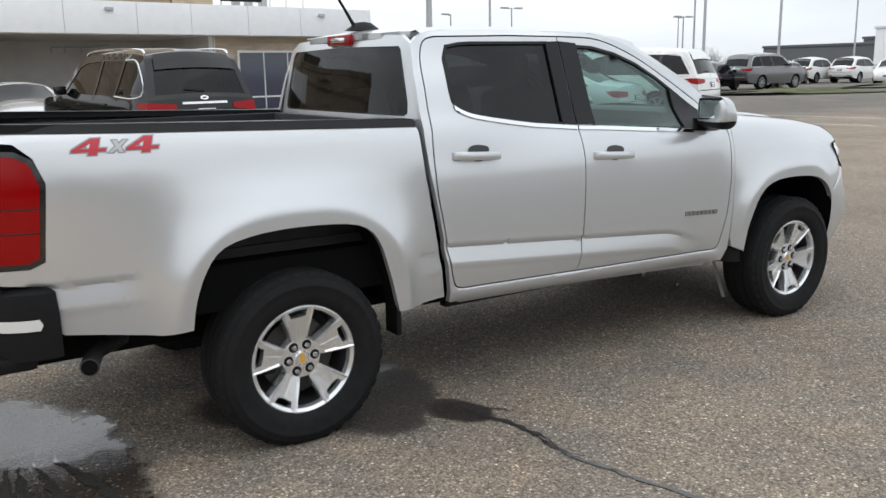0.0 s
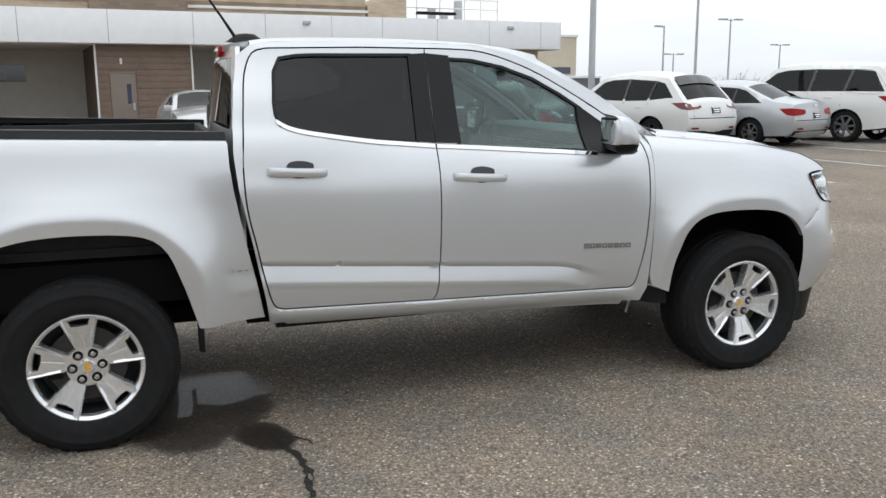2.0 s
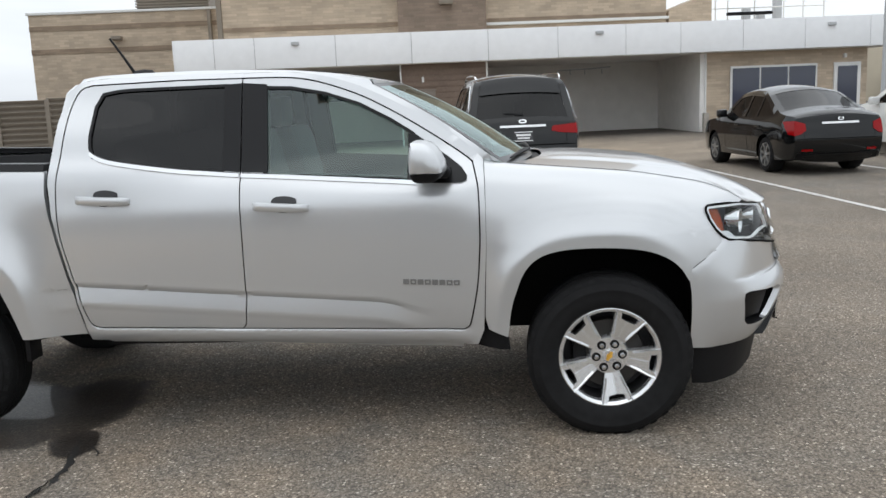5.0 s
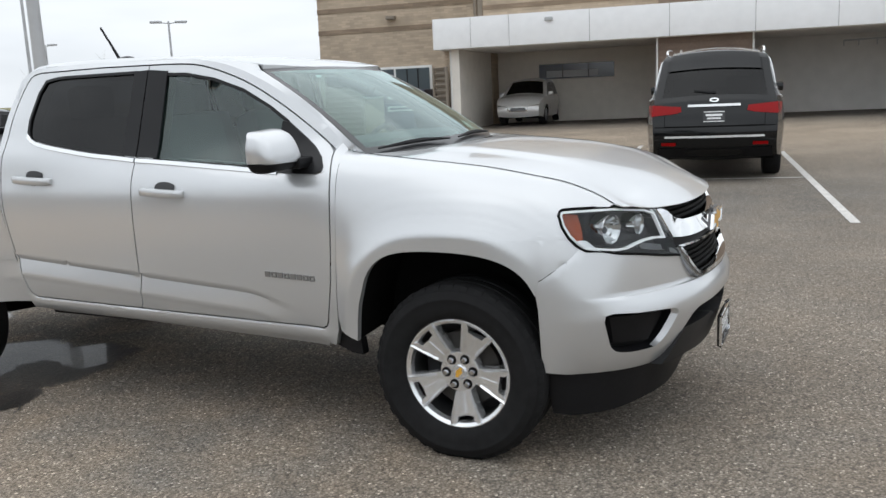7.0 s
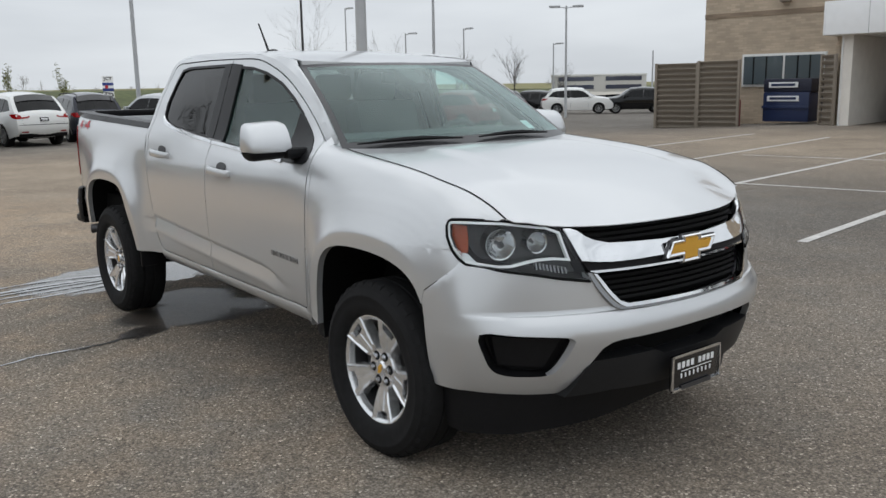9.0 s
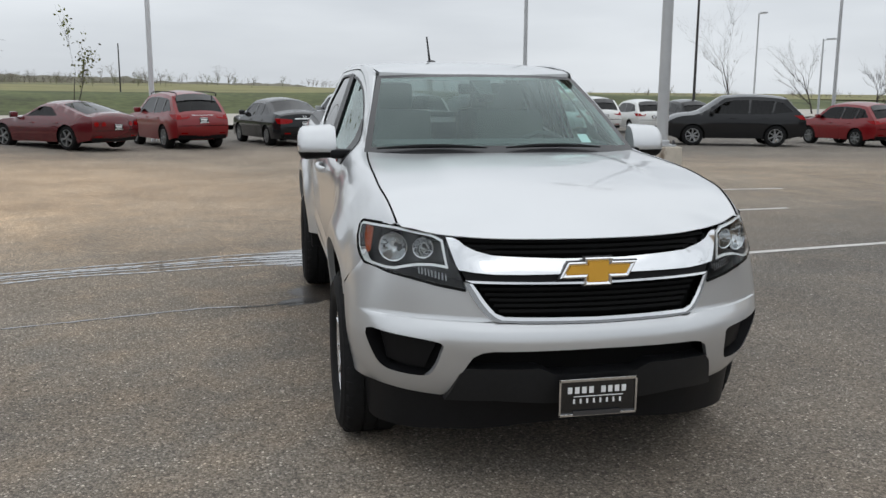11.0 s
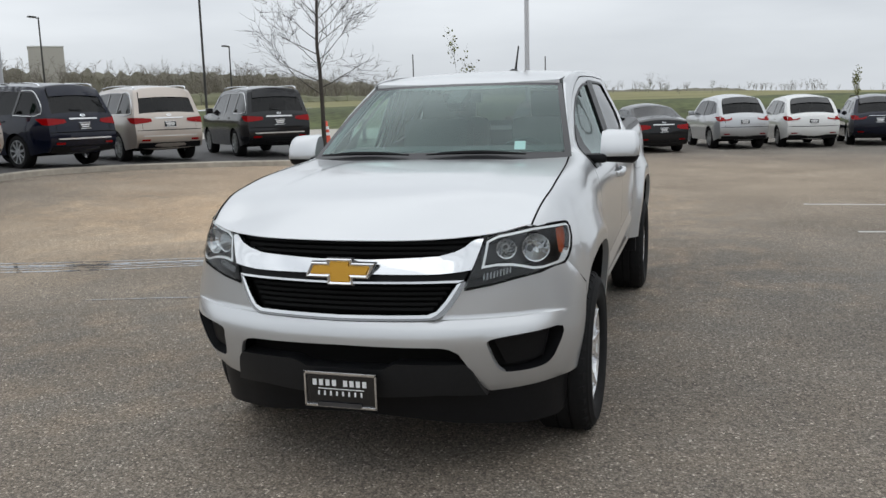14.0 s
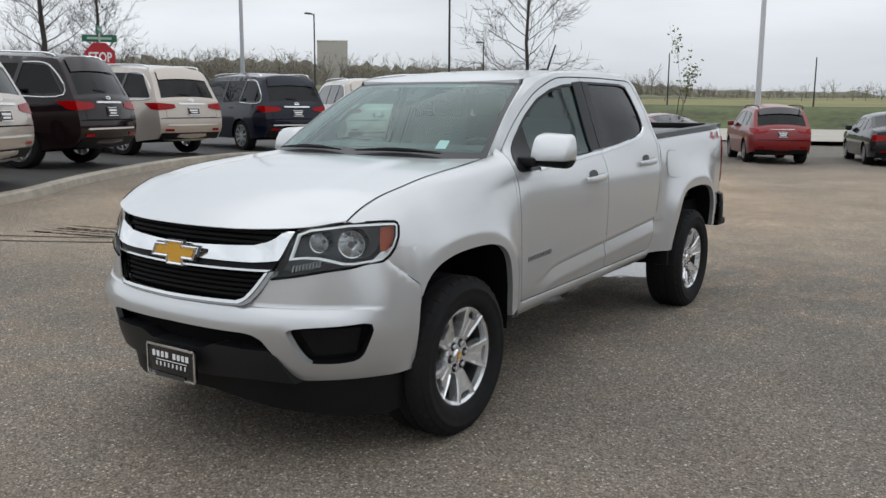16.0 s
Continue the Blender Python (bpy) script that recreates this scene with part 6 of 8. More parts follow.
for i, (x, y) in enumerate(pl):
    q, r2 = pl[max(i - 1, 0)], pl[min(i + 1, len(pl) - 1)]
    t = Vector((r2[0] - q[0], r2[1] - q[1])).normalized()
    nrm = Vector((t.y, -t.x))
    if nrm.dot(Vector((x + 4.2, y))) < 0:
        nrm = -nrm
    rings.append([rb.verts.new((x + nrm.x * o, y + nrm.y * o, z)) for o, z in sec])
for a, b in zip(rings, rings[1:]):
    for i in range(len(sec) - 1):
        rb.faces.new((a[i], b[i], b[i + 1], a[i + 1]))
rbump = part("rear_bumper", rb, M_BLACK, truck, "black rear bumper with a bright step strip")
for s in (-1, 1):
    part("step_strip", panel([(-4.40, .655), (-4.235, .655), (-4.225, .675), (-4.235, .695), (-4.40, .695)], lambda x, z: Vector((x, s * (lerp_table([(-4.42, .712), (-4.36, .788), (-4.28, .831), (-4.2, .844)], x) + .004), z)), .05, thick=.02, flip=s > 0, depth_of=(0, -s, 0)), mat("bright_satin_trim", (.84, .85, .86), .25, .35), rbump, "bright corner step strip")
    part("bumper_return", box((-4.46, min(s * .35, s * .80), .50), (-4.25, max(s * .35, s * .80), .56), .02), M_BLACK, rbump, "black lower bumper edge")
part("exhaust_pipe", tube([(-3.9, -.55, .50), (-4.03, -.66, .49), (-4.08, -.80, .475)], [.032, .034, .036], 14), M_DARKALLOY, truck, "dark exhaust tip")
# the pipe end is closed; this disc paints the shade of its bore
part("exhaust_bore", add_lathe(bmesh.new(), [(.0005, 0), (.030, 0)], 14, "Y"), M_VOID, truck, "flat dark disc for the shade in the exhaust opening").matrix_local = Matrix.Translation((-4.081, -.803, .475)) @ Matrix.Rotation(radians(-20), 4, "Z")
# chassis
for s in (-1, 1):
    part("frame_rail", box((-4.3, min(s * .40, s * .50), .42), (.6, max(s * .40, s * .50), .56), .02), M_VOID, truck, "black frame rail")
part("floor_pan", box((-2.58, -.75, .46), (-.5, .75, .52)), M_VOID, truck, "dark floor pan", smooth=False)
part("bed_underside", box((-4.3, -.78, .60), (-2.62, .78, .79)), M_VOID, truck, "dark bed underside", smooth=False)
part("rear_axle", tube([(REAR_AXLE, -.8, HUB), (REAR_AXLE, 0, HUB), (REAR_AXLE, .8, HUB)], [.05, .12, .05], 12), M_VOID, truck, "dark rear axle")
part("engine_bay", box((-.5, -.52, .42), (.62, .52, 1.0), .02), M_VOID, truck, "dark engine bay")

# inside the cab
M_LINING = mat("pale_grey_headlining", (.50, .50, .49), .95, vary=.05, scale=60)
part("headlining", panel([(-1.22, -.53), (-1.22, .53), (-1.9, .55), (-2.50, .52), (-2.50, -.52), (-1.9, -.55)], lambda x, y: Vector((x, y, roof_z(x, y) - .05)), .15), M_LINING, truck, "pale grey headlining")
part("cab_rear_trim", box((-2.585, -.74, .60), (-2.56, .74, 1.34), .01), M_INTERIOR, truck, "dark rear cab trim")
dash = part("dashboard", box((-.95, -.74, .90), (-.42, .74, 1.225), .06), M_INTERIOR, truck, "dark grey dashboard")
part("dash_top", box((-.93, -.66, 1.16), (-.60, .66, 1.30), .06), M_INTERIOR, dash)
for nm, xs, ys in (("front_seat", -1.55, (-.38, .38)), ("rear_seat", -2.10, (-.40, .40))):
    for y in ys:
        seat = part(nm, box((xs - .02, y - .25, .78), (xs + .52, y + .25, .92), .06), M_SEAT, truck, "grey cloth seat")
        sb = box((-.09, -.24, 0), (.09, .24, .62), .07, Matrix.Translation((xs - .06, y, .84)) @ Matrix.Rotation(radians(-14), 4, "Y"))
        part("backrest", sb, M_SEAT, seat, "grey cloth backrest")
        part("headrest", box((xs - .30, y - .13, 1.44), (xs - .20, y + .13, 1.62), .045), M_SEAT, seat, "grey cloth headrest")
sw = bmesh.new()
ring_pts = [(.185 * math.cos(k * math.pi / 12), .185 * math.sin(k * math.pi / 12), 0) for k in range(25)]
add_tube(sw, ring_pts, .016, 8, caps=False)
add_box(sw, (-.06, -.17, -.03), (.06, .17, .01), .02)
st = part("steering_wheel", sw, M_INTERIOR, truck, "black steering wheel")
st.matrix_local = Matrix.Translation((-1.03, .38, 1.16)) @ Matrix.Rotation(radians(-65), 4, "Y")
part("inside_mirror", box((-1.02, -.12, 1.545), (-.98, .12, 1.605), .015), M_BLACK, truck, "inside mirror")

# writing on the sides
def text_mesh(text, size, bold=0.0, depth=.002, shear=0.0):
    cu = bpy.data.curves.new("writing", "FONT")
    cu.body, cu.size, cu.extrude, cu.offset, cu.shear = text, size, depth, bold, shear
    tmp = bpy.data.objects.new("writing", cu)
    scene.collection.objects.link(tmp)
    me = bpy.data.meshes.new_from_object(tmp.evaluated_get(bpy.context.evaluated_depsgraph_get()))
    bpy.data.objects.remove(tmp)
    bm = bmesh.new()
    bm.from_mesh(me)
    bpy.data.meshes.remove(me)
    xs = [v.co.x for v in bm.verts]
    ys = [v.co.y for v in bm.verts]
    return bm, min(xs), max(xs), min(ys), max(ys)


M_DECAL = mat("red_decal", (.50, .03, .045), .4)
M_DECALGREY = mat("grey_decal", (.30, .31, .32), .4)
for s in (-1, 1):
    FOUR = [(0, .36), (0, .20), (.50, .20), (.50, 0), (.76, 0), (.76, .20), (1, .20), (1, .40), (.76, .40), (.76, 1), (.48, 1)]
    HOLE4 = [(.24, .40), (.50, .40), (.50, .72)]
    EX = [(0, 0), (.30, 0), (.5, .32), (.70, 0), (1, 0), (.66, .5), (1, 1), (.70, 1), (.5, .68), (.30, 1), (0, 1), (.34, .5)]
    for x0, w0, z0, h0, shape, hole in ((0, .115, 0, .058, FOUR, [HOLE4]), (.128, .052, .006, .042, EX, []), (.185, .115, 0, .058, FOUR, [HOLE4])):
        def lay(q):
            return [(-4.066 + x0 + u * w0 + (w - .5) * .018 if s < 0 else -3.774 - (x0 + u * w0 + (w - .5) * .018), 1.262 + z0 + w * h0) for u, w in q]
        body = lay(shape)
        part("drive_decal", panel(offset_poly(body, .0045), on_side(s, .0012), .05, flip=s > 0), M_DECALGREY, truck, "grey edge of the drive decal", smooth=False)
        part("drive_decal", panel(body, on_side(s, .0024), .05, [lay(h) for h in hole], flip=s > 0), M_DECAL if hole else mat("silver_decal", (.5, .51, .52), .4), truck, "red four-wheel-drive decal" if hole else "silver letter of the drive decal", smooth=False)
    # a raised badge of eight small blocks
    for k in range(8):
        x0 = -.937 + k * .0335
        zz = .7345 - .0117 * k / 8
        part("badge_block", panel([(x0, zz - .012), (x0 + .027, zz - .0125), (x0 + .027, zz + .0125), (x0, zz + .013)], on_side(s, .005), .05, [[(x0 + .007, zz - .005), (x0 + .020, zz - .005), (x0 + .020, zz + .005), (x0 + .007, zz + .005)]] if k in (1, 3, 6, 7) else [], .006, s > 0, depth_of=(0, -s, 0)), mat("grey_badge", (.30, .305, .31), .3, .7), truck, "small chrome badge block")
# fuel flap on the driver's side
flap = smooth_line([(-2.90, 1.02), (-2.80, 1.02), (-2.74, 1.05), (-2.73, 1.12), (-2.75, 1.19), (-2.80, 1.21), (-2.90, 1.205), (-2.93, 1.17), (-2.93, 1.05)], 3, True)
part("fuel_flap", panel(flap, on_side(1, .003), .04, flip=True), M_PAINT, truck, "silver fuel flap")
part("fuel_flap_gap", panel(offset_poly(flap, .0025), on_side(1, .0015), .05, [offset_poly(flap, -.001)], flip=True), M_VOID, truck, "dark gap round the fuel flap")

# ---- kerb, island, poles, signs and trees ----
KERB = [(9.0, -9.6), (4.0, -8.3), (0.2, -7.5), (-2.9, -8.25), (-5.1, -9.5), (-8.0, -11.15), (-10.3, -12.3), (-12.2, -12.65), (-13.7, -11.95), (-15.1, -10.4), (-16.4, -8.8), (-17.5, -7.75), (-18.1, -7.5), (-18.8, -7.75), (-22.5, -9.8), (-27.2, -12.3)]
kerb_line = smooth_line(KERB, 6)


def sweep(line, section, bm):
    """Carry a section of (outwards, up) along a line that lies on the ground."""
    rows = []
    for i, p in enumerate(line):
        q, r = line[max(i - 1, 0)], line[min(i + 1, len(line) - 1)]
        d = Vector((r[0] - q[0], r[1] - q[1])).normalized()
        nrm = Vector((d.y, -d.x))
        rows.append([bm.verts.new((p[0] - nrm.x * o, p[1] - nrm.y * o, height(p[0], p[1]) + z)) for o, z in section])
    for a, b in zip(rows, rows[1:]):
        for j in range(len(section) - 1):
            bm.faces.new((a[j], b[j], b[j + 1], a[j + 1]))
    return bm


kerb = thing("kerb", "weathered pale concrete kerb round the display island", "kerb", kind="structure")
M_KERB = mat("kerb_concrete", (.40, .36, .30), .9, vary=.3, scale=6, bump=.3)
step_n = 7
for i in range(0, len(kerb_line) - 1, step_n):
    seg = kerb_line[i:i + step_n + 1]
    if len(seg) > 1:
        bmk = sweep(seg, [(0.0, -.02), (0.012, .11), (.035, .132), (.17, .138), (.19, .12)], bmesh.new())
        part("kerb_stone", bmk, M_KERB, kerb)
M_ISLAND = mat("dark_island_asphalt", (.045, .042, .04), .7, vary=.3, scale=20, bump=.3)
inner_line = []
for i, p in enumerate(kerb_line):
    q, r = kerb_line[max(i - 1, 0)], kerb_line[min(i + 1, len(kerb_line) - 1)]
    d = Vector((r[0] - q[0], r[1] - q[1])).normalized()
    inner_line.append((p[0] - d.y * .15, p[1] + d.x * .15))
isl_poly = inner_line + [(-34, -24), (-24, -34), (-4, -34), (14, -22)]
tagged(obj("display_island", panel(isl_poly, lambda x, y: Vector((x, y, height(x, y) + .128)), 1.2), M_ISLAND), "dark asphalt display island behind the kerb", "pavement", kind="structure")
tagged(obj("mulch_bed", panel([(-18.6, -8.2), (-19.8, -8.5), (-23.2, -10.4), (-22.3, -11.3), (-19.4, -10.3)], lambda x, y: Vector((x, y, height(x, y) + .136)), .5), mat("bark_mulch", (.09, .065, .045), .95, vary=.5, scale=12, bump=.8)), "brown bark mulch round the tree", "mulch", kind="structure")
# dark drag marks before the kerb
for a, b in (((-1.2, -7.2), (-2.75, -5.4)), ((-1.0, -7.0), (-2.6, -5.15))):
    tagged(obj("tyre_mark", strip([a, b], .05, .005), mat("tyre_mark_black", (.05, .045, .04), .8)), "dark thin tyre mark on the asphalt", "road marking", "tyre marks", "structure")


M_STAINED = mat("cream_concrete", (.50, .45, .38), .9, vary=.12, scale=14, bump=.25)
sn, sl = M_STAINED.node_tree.nodes, M_STAINED.node_tree.links
st_co, st_map, st_noise, st_ramp, st_mix = (sn.new("ShaderNode" + k) for k in ("TexCoord", "Mapping", "TexNoise", "ValToRGB", "MixRGB"))
st_map.inputs["Scale"].default_value = (1, 1, .45)
st_noise.inputs["Scale"].default_value, st_noise.inputs["Detail"].default_value = 3.2, 6
st_ramp.color_ramp.elements[0].position, st_ramp.color_ramp.elements[1].position = .53, .62
sl.new(st_co.outputs["Object"], st_map.inputs[0])
sl.new(st_map.outputs[0], st_noise.inputs[0])
sl.new(st_noise.outputs["Fac"], st_ramp.inputs[0])
st_p = sn["Principled BSDF"]
sl.new(st_p.inputs["Base Color"].links[0].from_socket, st_mix.inputs[1])
sl.new(st_ramp.outputs[0], st_mix.inputs[0])
st_mix.inputs[2].default_value = (.16, .12, .085, 1)
sl.new(st_mix.outputs[0], st_p.inputs["Base Color"])


def light_pole(x, y, h, r=.09, arms=(), material=None, base=0.0, label="tall grey steel light pole", z=None, curved=False):
    z0 = height(x, y) if z is None else z
    p = thing("light_pole", label, "light pole", "light poles", m=Matrix.Translation((x, y, z0)))
    mt = material or M_STEEL
    part("shaft", add_lathe(bmesh.new(), [(r * 1.0, base), (r * .98, base + .3), (r * .62, h), (.001, h + .01)], 14, "Z"), mt, p)
    if base:
        blk = box((-.245, -.245, -.1), (.245, .245, base), .04)
        part("concrete_base", blk, M_STAINED, p, "square concrete base with dark water stains")
        part("base_plate", box((-.17, -.17, base), (.17, .17, base + .03), .008), mt, p)
        part("base_cover", add_lathe(bmesh.new(), [(r * 1.35, base + .03), (r * 1.35, base + .08), (r * 1.05, base + .10)], 14, "Z"), mt, p)
        for k in range(4):
            a = math.pi / 4 + k * math.pi / 2
            part("anchor_bolt", add_lathe(bmesh.new(), [(.001, base + .1), (.018, base + .1), (.018, base + .03)], 8, "Z", (.19 * math.cos(a), .19 * math.sin(a), 0)), M_DARKALLOY, p)
    for ang in arms:
        m = Matrix.Rotation(radians(ang), 4, "Z")
        part("arm", tube([m @ Vector((0, 0, h - .12)), m @ Vector((.5, 0, h - .06))], .03, 6), mt, p)
        part("lamp_head", box((.35, -.17, h - .10), (1.0, .17, h + .02), .03, m), mt, p, "flat lamp head")
    return p


light_pole(-8.72, 4.86, 9.0, .093, (30, 210), base=.79, label="thick pale grey light pole on a stained concrete base")
light_pole(-27.6, -4.9, 9.9, .10, (10, 190), label="pale grey light pole beside the road verge", material=mat("pale_grey_steel", (.60, .61, .62), .4, .1))
light_pole(-34.0, 10.3, 11, .10, (0, 180), label="grey light pole with a route sign behind it")
light_pole(7.6, 15.2, 8.5, .088, (0, 180), base=.86, label="pale grey light pole between the parked cars")
light_pole(-15.4, -16.9, 7.2, .072, (20,), label="pale grey light pole behind the display row", material=M_STEEL)
for x, y, h, ang, mt in ((-42.1, -27.2, 11, (20,), M_BRONZE), (-52.6, -47.8, 9.0, (0,), M_BRONZE), (-65.1, -38.8, 7.2, (0,), M_BRONZE), (-81.5, -27.4, 6.9, (), M_BRONZE), (-84.7, -14.4, 6.4, (), M_BRONZE), (-39.5, 21.4, 9, (), M_BRONZE)):
    light_pole(x, y, h, .085, ang, mt, label="dark bronze street light pole in the distance")
for x, y, h, ang in ((-30.8, 23.6, 9, (0, 180)), (-60.4, 37.5, 8.6, (0,)), (-53.5, 38.6, 6.2, (20,)), (-50.7, 42.2, 6.5, (0,)), (-49.4, 50.9, 5.5, (0,)), (-33.2, 35.3, 6.4, (45, 225)), (-40.2, 52.3, 4.5, ()), (25.0, 36.3, 9.7, (0, 180)), (34.0, 53.7, 5.6, (200,)), (40.8, 62.8, 3.9, (0, 180)), (39.8, 28.3, 11, (0, 180)), (40.6, 35.3, 6.0, (0, 180)), (62.2, 56.1, 6.0, (20, 200)), (59.0, 35.6, 6.2, (0, 180)), (38.1, 51.3, 6.0, (0, 180)), (30.2, 25.6, 9, (0, 180)), (53.8, 65.0, 4.9, (0, 180)), (51.9, 46.3, 5.3, (0, 180))):
    light_pole(x, y, h, .085, ang, label="grey light pole in the distance", base=.7 if (x, y) == (39.8, 28.3) else 0.0)

# the rubber sign base that leans on the concrete block
hexb = thing("sign_base", "dark hexagonal rubber sign base with a red centre on edge", "sign base", m=Matrix.Translation((-8.55, 4.18, height(-8.5, 4.2) + .225)) @ Matrix.Rotation(radians(-4), 4, "Z"))
hx = bmesh.new()
add_lathe(hx, [(.001, .08), (.24, .07), (.262, .04), (.262, -.04), (.24, -.07), (.001, -.08)], 6, "X")
part("rubber_body", hx, mat("worn_rubber", (.040, .035, .031), .8, vary=.35, scale=18, bump=.2), hexb)
part("red_plug", add_lathe(bmesh.new(), [(.001, .10), (.04, .10), (.048, .085), (.048, .06)], 20, "X"), mat("bright_red_plastic", (.65, .02, .02), .4), hexb, "red plug")
part("ring", add_lathe(bmesh.new(), [(.045, .088), (.08, .086), (.085, .07)], 20, "X"), mat("dark_red_plastic", (.16, .015, .015), .5), hexb, "dark red ring")

# cone, posts
cone = thing("traffic_cone", "orange traffic cone with pale bands by the tree", "traffic cone", m=Matrix.Translation((-28.2, -13.2, height(-28.2, -13.2))))
part("cone_body", add_lathe(bmesh.new(), [(.03, .95), (.05, .93), (.17, .05), (.19, .04)], 20, "Z"), mat("orange_red_plastic", (.75, .10, .05), .5), cone)
part("cone_foot", box((-.22, -.22, 0), (.22, .22, .05), .02), mat("orange_red_plastic", (.75, .10, .05), .5), cone)
for z in (.38, .62):
    r0, r1 = .17 - (z - .05) * .136 + .006, .17 - (z + .07) * .136 + .006
    part("band", add_lathe(bmesh.new(), [(r0 + .01, z), (r1 + .01, z + .12)], 20, "Z"), M_WHITE, cone, "pale reflective band")
for x, y in ((-29.0, -11.9), (-31.0, -5.8)):
    tagged(obj("verge_post", box((x - .07, y - .07, height(x, y) - .1), (x + .07, y + .07, height(x, y) + 1.0), .02), M_BRONZE), "short dark square verge post", "post", "verge posts")

# stop sign
stop = thing("stop_sign", "red octagonal stop sign under a green street sign", "road sign", m=Matrix.Translation((-10.7, -17.1, 0)) @ Matrix.Rotation(radians(55), 4, "Z"))
part("post", tube([(0, 0, 0), (0, 0, 3.4)], .03, 8), M_STEEL, stop)
octo = bmesh.new()
add_lathe(octo, [(.001, .035), (.385, .035), (.39, .03), (.39, .02)], 8, "X")
face = part("red_face", octo, mat("stop_red", (.40, .012, .02), .5), stop, "red octagon")
face.matrix_local = Matrix.Translation((.0, 0, 2.70)) @ Matrix.Rotation(radians(22.5), 4, "X")
rimb = add_lathe(bmesh.new(), [(.355, .037), (.385, .037)], 8, "X")
part("white_border", rimb, M_WHITE, stop, "white border").matrix_local = face.matrix_local.copy()
bm, a, b, c, d = text_mesh("STOP", .3, .006, .003)
for v in bm.verts:
    v.co = Vector((.042 + v.co.z, (v.co.x - (a + b) / 2) * .56 / (b - a), 2.70 + (v.co.y - (c + d) / 2) * .25 / (d - c)))
part("lettering", bm, M_WHITE, stop, "white letters STOP", smooth=False)
for z, ang, w in ((3.08, 0, .42), (3.30, 80, .36)):
    part("street_sign", box((-.015, -w, z), (.015, w, z + .18), .004, Matrix.Rotation(radians(ang), 4, "Z")), mat("sign_green", (.02, .13, .07), .5), stop, "green street sign with a pale bar")
    part("sign_bar", box((.016, -w * .7, z + .06), (.019, w * .7, z + .12), 0, Matrix.Rotation(radians(ang), 4, "Z")), mat("pale_sign_bar", (.35, .5, .42), .5), stop, "pale bar", smooth=False)

# route sign
route = thing("route_sign", "white junction route sign with a blue and red flag panel", "road sign", m=Matrix.Translation((-58.6, 17.0, 0)) @ Matrix.Rotation(radians(-12), 4, "Z"))
part("post", tube([(0, 0, 0), (0, 0, 2.58)], .035, 8), M_STEEL, route)
for txt, z in (("JCT", 2.16), ("470", 1.10)):
    part("sign_plate", box((.03, -.36, z), (.05, .36, z + .42), .004), M_WHITE, route, "white sign plate")
    bm, a, b, c, d = text_mesh(txt, .3, .008, .002)
    for v in bm.verts:
        v.co = Vector((.054 + v.co.z, (v.co.x - (a + b) / 2) * .56 / (b - a), z + .21 + (v.co.y - (c + d) / 2) * .29 / (d - c)))
    part("lettering", bm, M_GLOSSBLACK, route, "dark letters " + txt, smooth=False)
part("flag_plate", box((.03, -.36, 1.55), (.05, .36, 2.13), .004), mat("sign_blue", (.02, .04, .20), .5), route, "blue flag panel")
part("flag_stripe", box((.05, -.36, 1.75), (.054, .36, 1.93)), M_WHITE, route, "white stripe", smooth=False)
part("flag_disc", add_lathe(bmesh.new(), [(.001, .056), (.12, .056)], 16, "X", (0, -.1, 1.84)), mat("stop_red", (.40, .012, .02), .5), route, "red disc")


# trees
def grow(bm, start, direction, length, radius, depth, rnd, leaves=None, droop=0.0, kids=(3, 5), spread_a=38):
    """A limb and the limbs that it bears, tapering to twigs."""
    p, d = Vector(start), Vector(direction).normalized()
    n = 5 if depth > 1 else 4
    pts, rad = [p.copy()], [radius]
    side_limbs = []
    for i in range(n):
        d = (d + Vector((rnd.uniform(-1, 1), rnd.uniform(-1, 1), rnd.uniform(-.4, .8))) * .16 + Vector((0, 0, droop))).normalized()
        p = p + d * (length / n)
        pts.append(p.copy())
        rad.append(radius * (1 - .72 * (i + 1) / n))
        side_limbs.append((p.copy(), d.copy(), rad[-1]))
    add_tube(bm, pts, rad, 7 if radius > .05 else 4 if radius > .012 else 3, caps=False)
    if depth > 0:
        for k in range(rnd.randint(*kids)):
            q, qd, qr = side_limbs[rnd.randrange(1 if depth > 2 else 0, len(side_limbs))]
            axis = qd.cross(Vector((rnd.uniform(-1, 1), rnd.uniform(-1, 1), rnd.uniform(-1, 1)))).normalized()
            nd = Matrix.Rotation(radians(rnd.uniform(spread_a * .6, spread_a * 1.4)), 3, axis) @ qd
            grow(bm, q, nd, length * rnd.uniform(.5, .72), max(.0055, qr * .62), depth - 1, rnd, leaves, droop, kids, spread_a)
    elif leaves is not None:
        for q, qd, qr in side_limbs:
            leaves.append(q)


def leaf_cloud(points, rnd, size, n):
    bm = bmesh.new()
    for p in points:
        for _ in range(n):
            c = p + Vector((rnd.uniform(-1, 1), rnd.uniform(-1, 1), rnd.uniform(-1, 1))) * size * 2.2
            a = Vector((rnd.uniform(-1, 1), rnd.uniform(-1, 1), rnd.uniform(-1, 1))).normalized() * size
            b = a.cross(Vector((rnd.uniform(-1, 1), rnd.uniform(-1, 1), rnd.uniform(-1, 1)))).normalized() * size * .6
            bm.faces.new([bm.verts.new(q) for q in (c - a, c + b, c + a, c - b)])
    return bm


